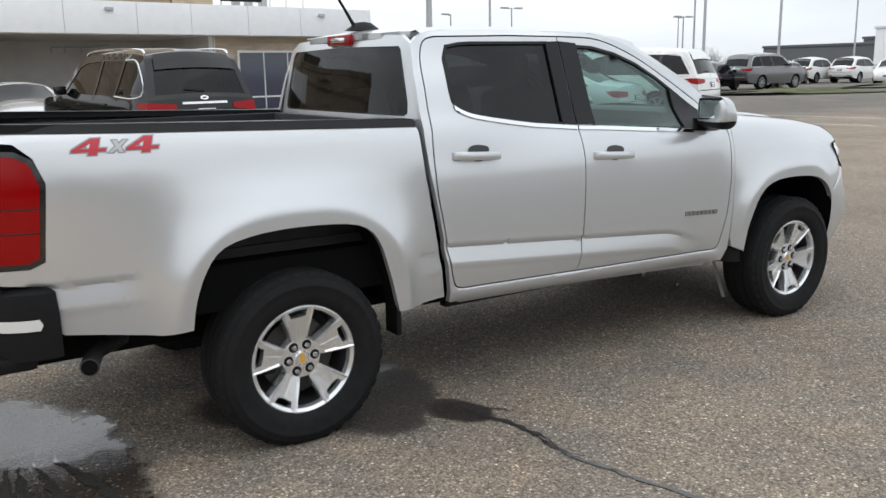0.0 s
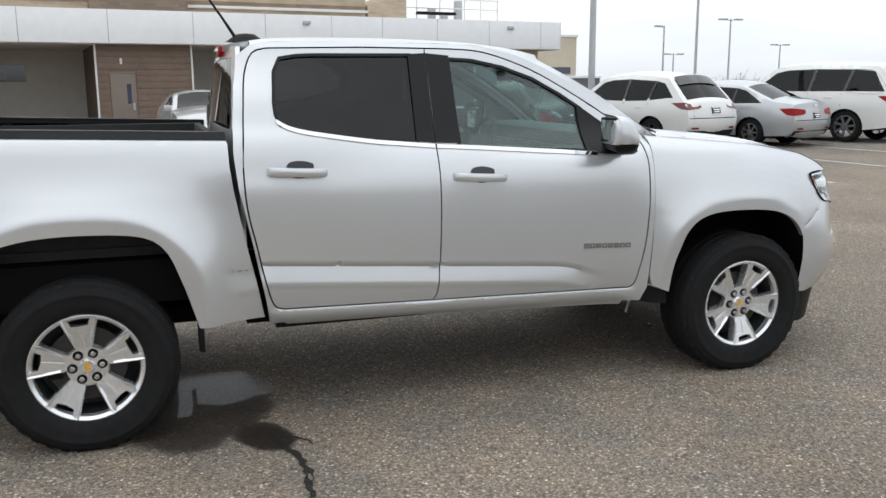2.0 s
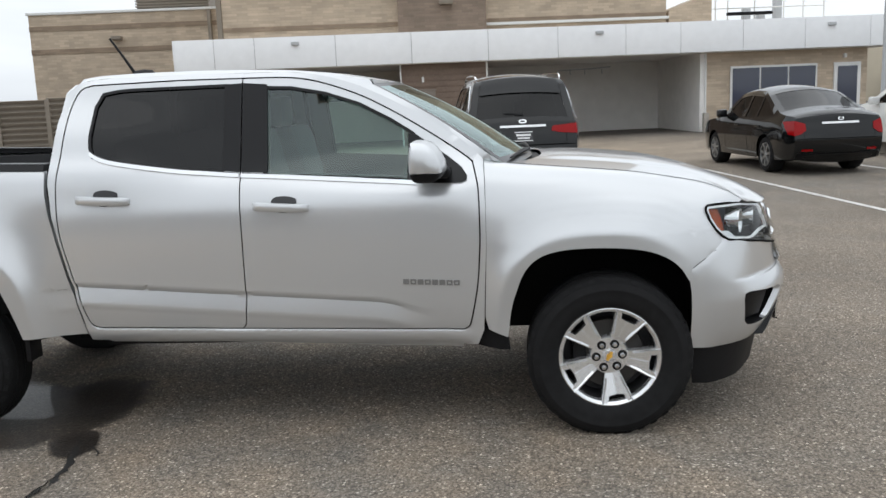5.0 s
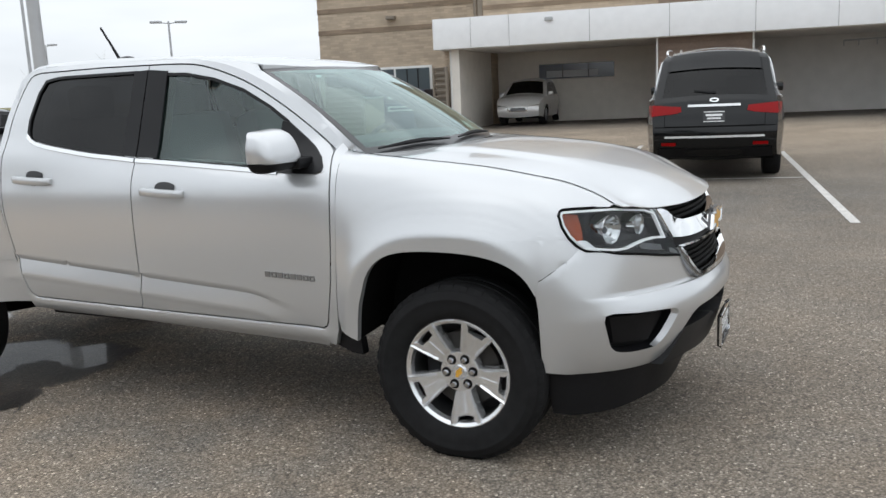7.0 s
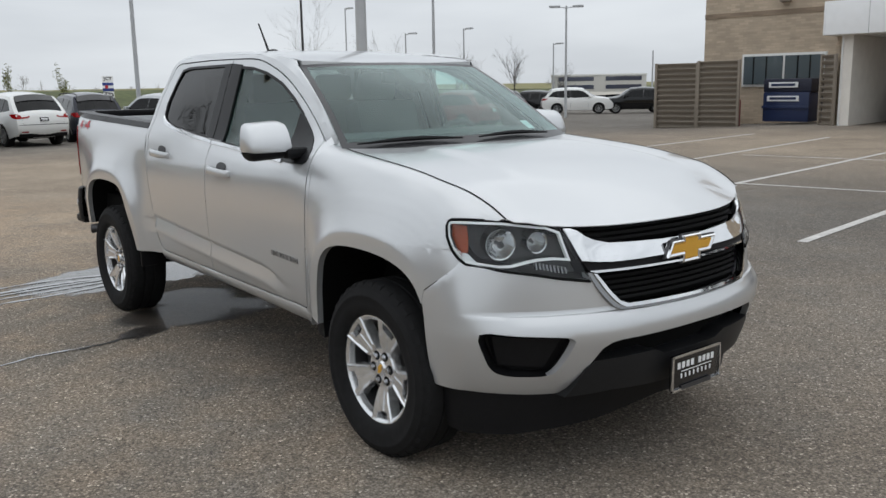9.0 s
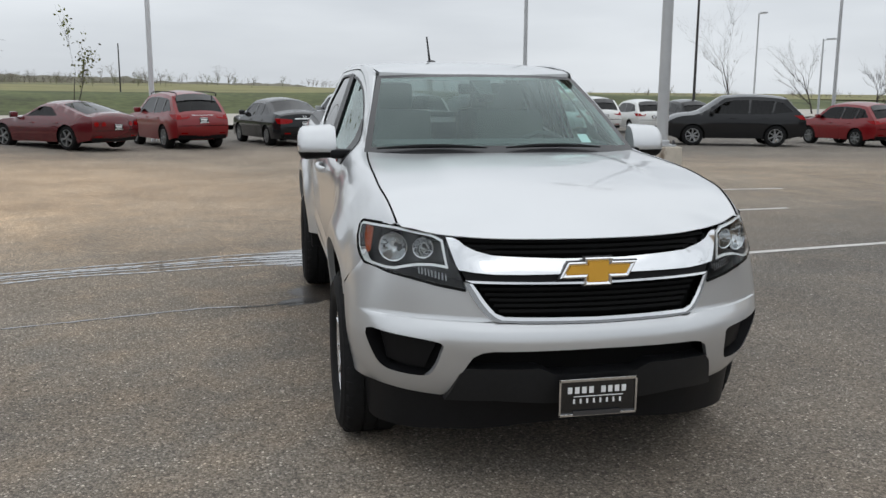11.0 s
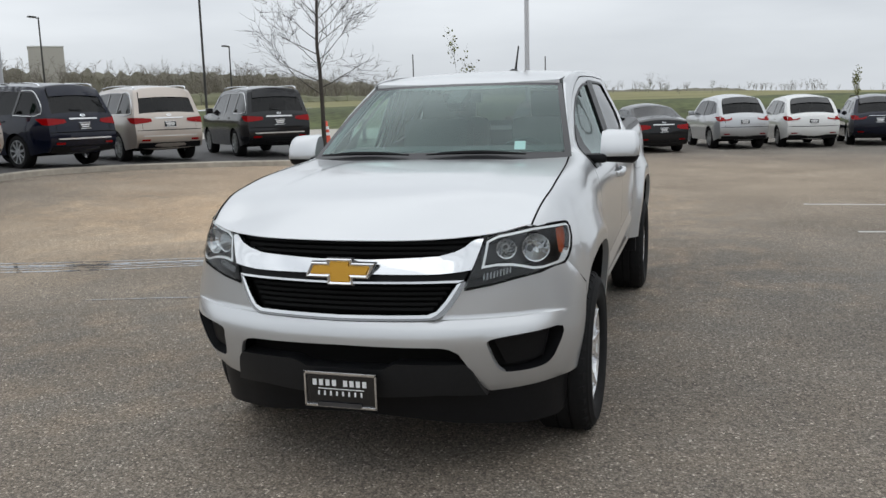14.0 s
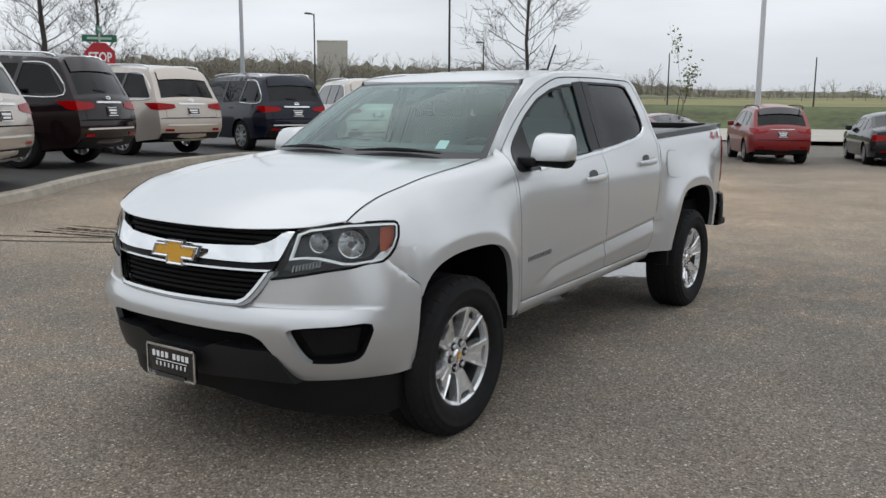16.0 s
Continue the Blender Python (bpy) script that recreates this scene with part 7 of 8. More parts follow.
def bare_tree(x, y, h, seed, label, base_r=.11, clear=.33, lean=(0, 0)):
    rnd = random.Random(seed)
    z0 = height(x, y) + .1
    t = thing("tree", label, "tree", "bare trees", m=Matrix.Translation((x, y, z0)))
    bm = bmesh.new()
    pts, rad = [], []
    nn = 12
    wob = [Vector((rnd.uniform(-.05, .05), rnd.uniform(-.05, .05), 0)) for _ in range(nn + 1)]
    for i in range(nn + 1):
        f = i / nn
        pts.append(Vector((lean[0] * f, lean[1] * f, h * f - .15)) + wob[i])
        rad.append(base_r * (1 - .88 * f) + .006)
    add_tube(bm, pts, rad, 10)
    trunk = part("trunk", bm, M_BARK, t)
    crown = bmesh.new()
    for i in range(46):
        f = clear + (1 - clear) * (i / 46) ** .9
        k = min(nn - 1, int(f * nn))
        q = pts[k].lerp(pts[k + 1], f * nn - k)
        a = i * 2.4 + rnd.uniform(-.4, .4)
        rise = .35 + .9 * (f - clear) / (1 - clear)
        ln = h * (.205 - .11 * (f - clear) / (1 - clear)) * rnd.uniform(.7, 1.1)
        grow(crown, q, (math.cos(a), math.sin(a), rise), ln, base_r * .20 * (1.15 - f) + .005, 3, rnd, None, .03, (3, 4), 33)
    part("crown", crown, M_BARK, t, "bare spring branches")
    return t


bare_tree(-19.1, -9.2, 7.9, 5, "leafless young street tree in a mulch bed", .066, .24)
bare_tree(-12.5, -22.5, 7.5, 9, "leafless tree behind the display row", .12, .3)
bare_tree(-17.5, -27.0, 7.0, 12, "leafless tree near the stop sign", .11, .3)


def leafy_tree(x, y, h, z0, seed, label):
    rnd = random.Random(seed)
    t = thing("tree", label, "tree", "budding trees", m=Matrix.Translation((x, y, z0)))
    bm, tips = bmesh.new(), []
    grow(bm, (0, 0, -.2), (rnd.uniform(-.05, .05), 0, 1), h, .05, 3, rnd, tips, .05, (3, 5), 28)
    for v in bm.verts:
        v.co.x, v.co.y = v.co.x * .6, v.co.y * .6
    tips = [Vector((p.x * .6, p.y * .6, p.z)) for p in tips]
    part("trunk", bm, M_BARK, t)
    part("leaves", leaf_cloud(tips[::2], rnd, .06, 2), M_BUD, t, "sparse yellow-green young leaves")
    return t


leafy_tree(-25.6, -7.1, 2.45, height(-25.6, -7.1), 21, "slender budding young tree on the verge")
leafy_tree(-57, 10.6, 1.5, .4, 22, "low budding bush by the road")
leafy_tree(-55, 13.0, 1.5, .4, 23, "small budding tree by the road")
for i, (x, y, h) in enumerate(((80, 66, 1.7), (83, 68, 1.9), (86, 74, 1.8), (82, 72, 1.6), (90, 75, 2.0), (-62, 44, 4.2), (-47.3, 38.4, 2.6), (-46.4, 39.5, 2.9), (-44.4, 41.8, 2.9), (-42.0, 44.2, 2.3), (-70, 41, 5.5))):
    rnd = random.Random(40 + i)
    t = thing("tree", "leafless slender tree in the distance", "tree", "far bare trees", m=Matrix.Translation((x, y, height(x, y))))
    bm = bmesh.new()
    grow(bm, (0, 0, -.2), (0, 0, 1), h, .09, 3, rnd, None, .06, (5, 7), 32)
    part("trunk", bm, M_BARK, t)

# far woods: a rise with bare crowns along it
# distance haze is put into these base colours
M_FARWOOD = mat("hazed_bare_wood", (.19, .172, .145), .95, vary=.25, scale=.4)
M_FARGREEN = mat("hazed_young_green", (.19, .195, .12), .95, vary=.3, scale=.4)


def rise_top(s):
    """How high the far thicket stands along the road."""
    return lerp_table([(-330, .5), (-243, .6), (-142, 1.2), (-41, 2.1), (-17, 3.2), (6, 5.0), (17, 6.3), (40, 9.4), (90, 11.5), (150, 13.5), (215, 16.0), (420, 16)], s) + 1.1 * noise.noise((s * .035, 3.1, 0)) + .7 * noise.noise((s * .13, 7.7, 0)) + .35 * noise.noise((s * .5, 1.7, 0))


def woods(name, count, d_lo, d_hi, s_lo, s_hi, h_lo, h_hi, seed, material, label, twigs=9, follow=False):
    rnd = random.Random(seed)
    verts, faces = [], []

    def blade(q, e, t):
        sd = Vector((rnd.uniform(-1, 1), rnd.uniform(-1, 1), rnd.uniform(-.3, .3))).normalized() * t
        k = len(verts)
        verts.extend([tuple(q - sd), tuple(q + sd), tuple(e)])
        faces.append((k, k + 1, k + 2))

    for i in range(count):
        d, s = rnd.uniform(d_lo, d_hi), rnd.uniform(s_lo, s_hi)
        p = west(d, s)
        z0 = (2.05 + (d - 110) * .0144) * lie(s) - .4
        h = rnd.uniform(h_lo, h_hi) * (max(1.0, rise_top(s)) if follow else 1)
        w = h * rnd.uniform(.28, .42)
        base = Vector((p.x, p.y, z0))
        fork = base + Vector((0, 0, h * .3))
        blade(base, fork + Vector((0, 0, h * .3)), h * .02)
        for k in range(9):
            a = rnd.uniform(0, 2 * math.pi)
            e = base + Vector((math.cos(a) * w * rnd.uniform(.2, 1), math.sin(a) * w * rnd.uniform(.2, 1), h * rnd.uniform(.55, .95)))
            blade(fork + Vector((0, 0, h * rnd.uniform(-.1, .2))), e, h * .010)
            for m in range(twigs):
                q = fork.lerp(e, rnd.uniform(.45, 1.0))
                r = Vector((rnd.uniform(-1, 1), rnd.uniform(-1, 1), rnd.uniform(-.25, 1))) * h * .16
                blade(q, q + r, h * .006)
    me = bpy.data.meshes.new(name)
    me.from_pydata(verts, [], faces)
    me.materials.append(material)
    return tagged(new(name, me), label, "woods", kind="stuff")


def thicket(name, d, s_lo, s_hi, scale, material, label):
    rnd = random.Random(int(d))
    bm = bmesh.new()
    rows = []
    n = int((s_hi - s_lo) / 1.2)
    for i in range(n + 1):
        s = s_lo + (s_hi - s_lo) * i / n
        row = []
        for k, (dd, f) in enumerate(((0, 0), (1, .45), (3, .8), (6, 1.0), (12, .9))):
            p = west(d + dd + rnd.uniform(-.5, .5), s + rnd.uniform(-.4, .4))
            zb = (2.05 + (d - 110) * .0144) * lie(s) - .5
            row.append(bm.verts.new((p.x, p.y, zb + f * scale * rise_top(s) * rnd.uniform(.88, 1.08))))
        rows.append(row)
    for a, b in zip(rows, rows[1:]):
        for j in range(4):
            bm.faces.new((a[j], b[j], b[j + 1], a[j + 1]))
    return tagged(obj(name, bm, material, smooth=False), label, "woods", kind="stuff")


# thicket and scrub tones also carry painted haze
thicket("far_thicket", 250, -330, 420, .92, mat("hazed_thicket_brown", (.165, .155, .115), .95, vary=.3, scale=.25), "dense brown thicket on the far rise")
thicket("scrub_belt", 150, -40, 420, .30, mat("hazed_scrub", (.15, .15, .085), .95, vary=.35, scale=.3), "green-brown scrub belt at the field's edge")
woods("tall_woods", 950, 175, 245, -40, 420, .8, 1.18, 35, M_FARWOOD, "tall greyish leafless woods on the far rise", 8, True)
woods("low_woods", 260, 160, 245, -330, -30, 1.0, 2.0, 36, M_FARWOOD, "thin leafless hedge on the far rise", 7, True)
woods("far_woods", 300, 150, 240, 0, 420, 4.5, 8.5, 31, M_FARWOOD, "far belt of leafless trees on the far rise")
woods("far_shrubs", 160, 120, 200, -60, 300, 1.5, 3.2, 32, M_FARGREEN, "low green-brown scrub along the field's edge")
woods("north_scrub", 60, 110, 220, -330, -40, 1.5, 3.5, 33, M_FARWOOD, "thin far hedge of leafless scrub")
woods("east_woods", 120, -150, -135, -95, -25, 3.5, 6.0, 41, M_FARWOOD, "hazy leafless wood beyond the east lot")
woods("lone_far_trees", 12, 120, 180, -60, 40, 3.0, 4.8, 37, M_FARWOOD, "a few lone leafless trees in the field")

# distant buildings
def far_building(name, lo, hi, place, turn, wall_mat, label, floors=0, bays=0, band=None):
    b = thing(name, label, "building", "far buildings", "structure", Matrix.Translation((place[0], place[1], 0)) @ Matrix.Rotation(radians(turn), 4, "Z"))
    part("wall", box(lo, hi, .05), wall_mat, b)
    part("roof", box((lo[0] - .1, lo[1] - .1, hi[2]), (hi[0] + .1, hi[1] + .1, hi[2] + .25), .03), M_WINFRAME if band is None else band, b)
    w = hi[0] - lo[0]
    for f in range(floors):
        z = lo[2] + (hi[2] - lo[2]) * (f + .35) / floors
        for k in range(bays):
            x = lo[0] + w * (k + .15) / bays
            part("window", box((x, lo[1] - .06, z), (x + w / bays * .75, lo[1] + .02, z + (hi[2] - lo[2]) / floors * .5)), M_WINGLASS, b, smooth=False)
    return b


M_FARGREY = mat("dark_grey_cladding", (.12, .125, .13), .7, vary=.08, scale=.5)
far_building("far_building", (0, 0, -1), (12.5, 10, 3.2), (75.2, 56), -90, M_FARGREY, "long dark grey flat-roofed building in the distance", band=M_FARGREY)
far_building("far_building", (9.6, 2.5, 3.0), (12.5, 9, 3.8), (75.2, 56), -90, M_FARGREY, "raised dark plant room on the grey building", band=M_FARGREY)
far_building("far_building", (0, -.5, -1), (12, 14, 4.6), (75.0, 43.3), -90, M_WHITEPANEL, "pale flat-roofed building in the distance")
tan_block = far_building("far_building", (-18.7, 0, -1), (0, 10, 6.1), lot(46.7, 70), 7.1, mat("far_tan_wall", (.50, .44, .34), .9, vary=.06, scale=1), "tan brick building beyond the parked cars")
part("window", box((-2.9, -.06, 2.55), (-.7, .02, 3.2)), M_WINGLASS, tan_block, "dark window strip", smooth=False)
far_building("far_building", (0, 0, -1), (6.2, 3, 2.1), lot(41, 66.6), 7.1, M_FARGREY, "low dark shelter with a white roof edge", band=M_WHITEPANEL)
far_building("far_building", (-7.8, 0, -4), (7.8, 10, 2.7), (-96, 109.5), 41.4, mat("far_office_wall", (.48, .47, .44), .8), "long pale office block with dark window bands", 5, 2)
far_building("far_building", (-4.2, 0, 0), (4.2, 8, 19), (-190, -166), -48, mat("far_tower_wall", (.42, .40, .36), .9), "pale distant tower block above the trees", 0, 0)

# eastern grass islands
for i, (x, y, rx, ry) in enumerate(((31.5, 22.0, 6.0, 1.6), (41.5, 22.5, 4.5, 1.2))):
    pol = [(x + rx * math.cos(a) * math.cos(.6) - ry * math.sin(a) * math.sin(.6) * -1, y + rx * math.cos(a) * math.sin(.6) * -1 + ry * math.sin(a)) for a in np.linspace(0, 2 * math.pi, 28)[:-1]]
    tagged(obj("grass_island", panel(pol, lambda u, v: Vector((u, v, height(u, v) + .25 - .2 * min(1, ((u - x) / rx) ** 2 + ((v - y) / ry) ** 2))), .6), M_GRASS), "low grass island among the parked cars", "grass", kind="structure")

# ---- parked cars ----
SHAPES = {
    "suv": dict(top=[(-.470, .20), (-.492, .27), (-.500, .36), (-.494, .50), (-.484, .60), (-.476, .645), (-.425, .925), (-.385, .968), (-.25, .992), (-.1, 1.0), (.03, .985), (.10, .945), (.235, .665), (.38, .615), (.455, .545), (.490, .44), (.500, .32), (.480, .20)],
                gb=5, gt=6, wt=11, wb=12, belt=.635, axle=(-.285, .297), tyre=.205,
                panes=[[(-.445, .66), (-.39, .90), (-.30, .925), (-.275, .655)], [(-.262, .655), (-.285, .925), (-.12, .935), (-.105, .65)], [(-.09, .65), (-.105, .935), (.025, .925), (.085, .89), (.19, .665)]]),
    "crossover": dict(top=[(-.470, .22), (-.494, .30), (-.500, .40), (-.494, .52), (-.480, .61), (-.462, .655), (-.365, .915), (-.33, .955), (-.22, .988), (-.08, 1.0), (.03, .98), (.09, .945), (.245, .665), (.38, .605), (.455, .53), (.490, .43), (.500, .32), (.480, .21)],
                      gb=5, gt=6, wt=11, wb=12, belt=.63, axle=(-.285, .300), tyre=.215,
                      panes=[[(-.40, .70), (-.335, .875), (-.285, .905), (-.26, .66)], [(-.248, .655), (-.272, .91), (-.11, .935), (-.10, .645)], [(-.085, .645), (-.095, .935), (.02, .925), (.075, .89), (.195, .66)]]),
    "sedan": dict(top=[(-.470, .19), (-.492, .27), (-.500, .40), (-.495, .52), (-.487, .62), (-.475, .685), (-.365, .735), (-.215, .935), (-.16, .975), (-.05, 1.0), (.03, .985), (.075, .955), (.225, .685), (.38, .61), (.455, .53), (.490, .42), (.500, .30), (.480, .19)],
                  gb=6, gt=7, wt=11, wb=12, belt=.645, axle=(-.275, .305), tyre=.222,
                  panes=[[(-.32, .70), (-.225, .88), (-.175, .92), (-.165, .68)], [(-.155, .68), (-.165, .925), (-.055, .945), (-.045, .67)], [(-.03, .67), (-.04, .945), (.03, .93), (.07, .90), (.175, .68)]]),
    "coupe": dict(top=[(-.470, .22), (-.492, .33), (-.500, .45), (-.498, .60), (-.492, .69), (-.475, .735), (-.43, .755), (-.20, .965), (-.15, .99), (-.10, 1.0), (-.05, .99), (-.01, .965), (.135, .72), (.30, .655), (.42, .53), (.480, .38), (.500, .28), (.48, .17)],
                  gb=6, gt=7, wt=11, wb=12, belt=.68, axle=(-.29, .315), tyre=.262,
                  panes=[[(-.20, .74), (-.12, .93), (-.05, .945), (-.02, .93), (.09, .73)]]),
}


def rim_mesh(r, spokes, width=0.16, seed=0):
    """A light alloy wheel with its outer face at y = 0 turned to -y."""
    bm = bmesh.new()
    add_lathe(bm, [(r * 1.0, 0.02), (r * 1.0, -0.012), (r * 0.93, -0.012), (r * 0.90, 0.03), (r * 0.88, 0.12)], 32)
    for k in range(spokes):
        a = 2 * math.pi * k / spokes + seed
        m = Matrix.Rotation(a, 4, "Y")
        w0, w1 = r * 0.10, r * (0.62 / spokes ** 0.62)
        vs = [m @ Vector(p) for p in ((r * .12, -0.004, -w0), (r * .12, -0.004, w0), (r * .93, -0.008, w1 * .55), (r * .93, -0.008, -w1 * .55), (r * .12, 0.04, -w0), (r * .12, 0.04, w0), (r * .93, 0.04, w1 * .5), (r * .93, 0.04, -w1 * .5))]
        b = [bm.verts.new(v) for v in vs]
        for q in ((0, 1, 2, 3), (0, 3, 7, 4), (1, 5, 6, 2), (4, 7, 6, 5)):
            bm.faces.new([b[i] for i in q])
    add_lathe(bm, [(0.001, -0.012), (r * .17, -0.01), (r * .20, 0.005), (r * .20, 0.04)], 20)
    return bm


def tyre_mesh(r, rim, width, n=40):
    bm = bmesh.new()
    h = r - rim
    add_lathe(bm, [(rim * .98, width * .42), (rim, 0.02), (rim + h * .12, -0.008), (rim + h * .45, -0.016), (r - h * .22, -0.008), (r - .012, 0.012), (r, 0.035), (r, width * .5), (r, width - .035), (r - .012, width - .012), (rim + h * .4, width), (rim, width - .02)], n)
    return bm


CAR_COUNT = [0]


def car(label, shape, size, place, heading, paint, group="parked cars", rails=False, spokes=7, rims=None, tail="wide", plate=True, glass_mat=None, roof=None, lamps=None, lower=None, chrome_bar=True, wing=True, name="car", nose=True):
    """A parked car. size: length, width, height. place: the middle of the car on the ground. heading: degrees of its nose from +x."""
    L, W, H = size
    sh = SHAPES[shape]
    CAR_COUNT[0] += 1
    top = [(a * L, b * H) for a, b in sh["top"]]
    full = smooth_line(top, 3)
    z0 = place[2] if len(place) > 2 else height(place[0], place[1])
    root = thing(name, label, "car", group, m=Matrix.Translation((place[0], place[1], z0)) @ Matrix.Rotation(radians(heading), 4, "Z"))
    gm = glass_mat or M_CARGLASS
    belt = sh["belt"] * H
    half = W / 2

    def half_width(x, z):
        t = abs(x) / (L / 2)
        plan = 1 - 0.05 * t ** 3 - 0.10 * smoothstep(0.80, 1.04, t)
        zz = z / H
        prof = lerp_table([(0.10, .93), (.2, .965), (.30, .985), (.42, 1.0), (.52, .995), (sh["belt"] - .02, .965), (sh["belt"] + .03, .925), (.8, .84), (.93, .765), (1.0, .68)], zz)
        return half * plan * prof

    r = sh["tyre"] * H if shape != "coupe" else 0.33
    r = max(0.31, min(0.405, r))
    axles = [sh["axle"][0] * L, sh["axle"][1] * L]
    sill = 0.155 * H
    outline = list(full)
    # bottom edge with the wheel openings, front to rear
    low = []
    for ax in reversed(axles):
        R = r + 0.055
        low.append((ax + R, sill + 0.02))
        for k in range(9):
            a = math.pi * (k + 0.5) / 9
            low.append((ax + R * math.cos(a), max(sill + .02, r + R * math.sin(a) * 0.98)))
        low.append((ax - R, sill + 0.02))
    outline += low
    panes = [[(a * L, b * H) for a, b in p] for p in sh["panes"]]
    body = bmesh.new()
    for s in (-1, 1):
        panel(outline, lambda x, z: (x, s * half_width(x, z), z), 0.16, panes, bm=body, flip=(s > 0))
    # the skin over the top, nose and tail
    def skin(pts, k_lo, k_hi, n, crown, bm, off=0.0):
        rows = []
        for i, (x, z) in enumerate(pts):
            q, p2 = pts[max(i - 1, 0)], pts[min(i + 1, len(pts) - 1)]
            t = Vector((p2[0] - q[0], p2[1] - q[1])).normalized()
            nrm = Vector((-t.y, t.x))
            row = []
            for j in range(n + 1):
                k = k_lo + (k_hi - k_lo) * j / n
                c = crown * (1 - k * k) + off
                row.append(bm.verts.new((x + nrm.x * c, k * half_width(x, z), z + nrm.y * c)))
            rows.append(row)
        for a, b in zip(rows, rows[1:]):
            for j in range(n):
                bm.faces.new((a[j], b[j], b[j + 1], a[j + 1]))
        return bm

    gb, gt, wt, wb = (sh[k] * 3 for k in ("gb", "gt", "wt", "wb"))
    crown = 0.085 if shape == 'suv' else 0.10
    skin(full[:gb + 1], -1, 1, 10, crown, body)
    skin(full[gt:wt + 1], -1, 1, 10, crown, body)
    skin(full[wb:], -1, 1, 10, crown, body)
    for a, b in ((gb, gt), (wt, wb)):
        for lo_k, hi_k in ((-1, -.86), (.86, 1)):
            skin(full[a:b + 1], lo_k, hi_k, 2, crown, body)
    bmesh.ops.remove_doubles(body, verts=body.verts, dist=0.004)
    part("body", body, paint, root)
    part("rear_window", skin(full[gb:gt + 1], -.86, .86, 8, crown, bmesh.new(), -0.006), gm, root, "dark rear window")
    part("windscreen", skin(full[wt:wb + 1], -.86, .86, 8, crown, bmesh.new(), -0.006), gm, root, "dark windscreen")
    for s in (-1, 1):
        for p in panes:
            part("side_window", panel(p, lambda x, z: (x, s * (half_width(x, z) - 0.008), z), 0.2, flip=(s > 0)), gm, root, "dark side window")
        if len(panes) == 3:
            hull = panes[0][:3] + panes[1][1:3] + panes[2][1:]
            wide = offset_poly(hull, .016)
            if abs(max(b for a, b in wide) - max(b for a, b in hull)) < 1e-6 or max(b for a, b in wide) < max(b for a, b in hull):
                wide = offset_poly(hull, -.016)
            part("pillar_trim", panel(wide, lambda x, z: (x, s * (half_width(x, z) + .003), z), 0.2, panes, flip=(s > 0)), M_GLOSSBLACK, root, "black window surround")
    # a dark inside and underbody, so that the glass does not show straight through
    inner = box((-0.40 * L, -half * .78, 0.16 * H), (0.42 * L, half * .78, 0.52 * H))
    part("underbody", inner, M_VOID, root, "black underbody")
    for x in (-0.22 * L, 0.02 * L):
        for y in (-half * .42, half * .42):
            cab = bmesh.new()
            add_box(cab, (x - .12, y - .24, .50 * H), (x + .06, y + .24, .80 * H), 0.05)
            add_box(cab, (x - .10, y - .12, .79 * H), (x, y + .12, .90 * H), 0.04)
            part("seat", cab, M_INTERIOR, root, "dark seat")
    # rear lamps, bumper, plate
    def xr(z):
        zs = [p for p in full if p[0] < (-0.455 if shape in ('sedan', 'coupe') else -0.3) * L]
        return lerp_table(sorted([(p[1], p[0]) for p in zs]), z)

    def rear(k, z, off=0.012):
        x = xr(z)
        return (x - crown * (1 - k * k) - off, k * half_width(x, z) * 1.003, z)

    lz = {"suv": (.515, .60), "crossover": (.54, .635), "sedan": (.50, .62), "coupe": (.52, .62)}[shape]
    lo_z, hi_z = lz[0] * H, lz[1] * H
    lens = lamps or M_RED
    for s in (-1, 1):
        kin = {"wide": .52, "slim": .40, "tall": .76, "round": .62}[tail]
        if tail == "round":
            for kc in (.58, .86):
                zc = (lo_z + hi_z) / 2
                pol = [(kc + .085 * math.cos(a * math.pi / 8), zc + .062 * math.sin(a * math.pi / 8)) for a in range(16)]
                part("tail_lamp", panel(pol, lambda k, z: rear(s * k, z), 0.2, flip=(s < 0)), lens, root, "round red tail lamp")
        else:
            hz = hi_z + (0.02 * H if tail == "tall" else 0)
            lzz = lo_z - (0.03 * H if tail == "tall" else 0)
            pol = [(kin, lzz + .35 * (hz - lzz)), (kin + .02, hz - .2 * (hz - lzz)), (1.0, hz), (1.0, lzz), (kin + .12, lzz + .05 * H * .3)]
            tl = part("tail_lamp", panel(pol, lambda k, z: rear(s * k, z), 0.2, flip=(s < 0), thick=0.02, depth_of=(1, 0, 0)), lens, root, "red tail lamp")
            round_side = [(xr(hz) - .005, hz), (xr(hz) + .30, hz - .01), (xr(lzz) + .16, lzz + .02), (xr(lzz) - .005, lzz)]
            part("side_lens", panel(round_side, lambda x, z: (x, s * (half_width(x, z) + .008), z), 0.15, flip=(s > 0), thick=.02, depth_of=(0, -s, 0)), lens, tl, "red lens round the corner")
    low_mat = lower or M_BLACK
    bz0, bz1 = .19 * H, .265 * H
    bmp = bmesh.new()
    panel([(-.93, bz0), (-.93, bz1), (.93, bz1), (.93, bz0)], lambda k, z: rear(k, z, 0.018), 0.2, bm=bmp, thick=.05, depth_of=(1, 0, 0))
    part("rear_bumper", bmp, low_mat, root, "dark lower rear bumper")
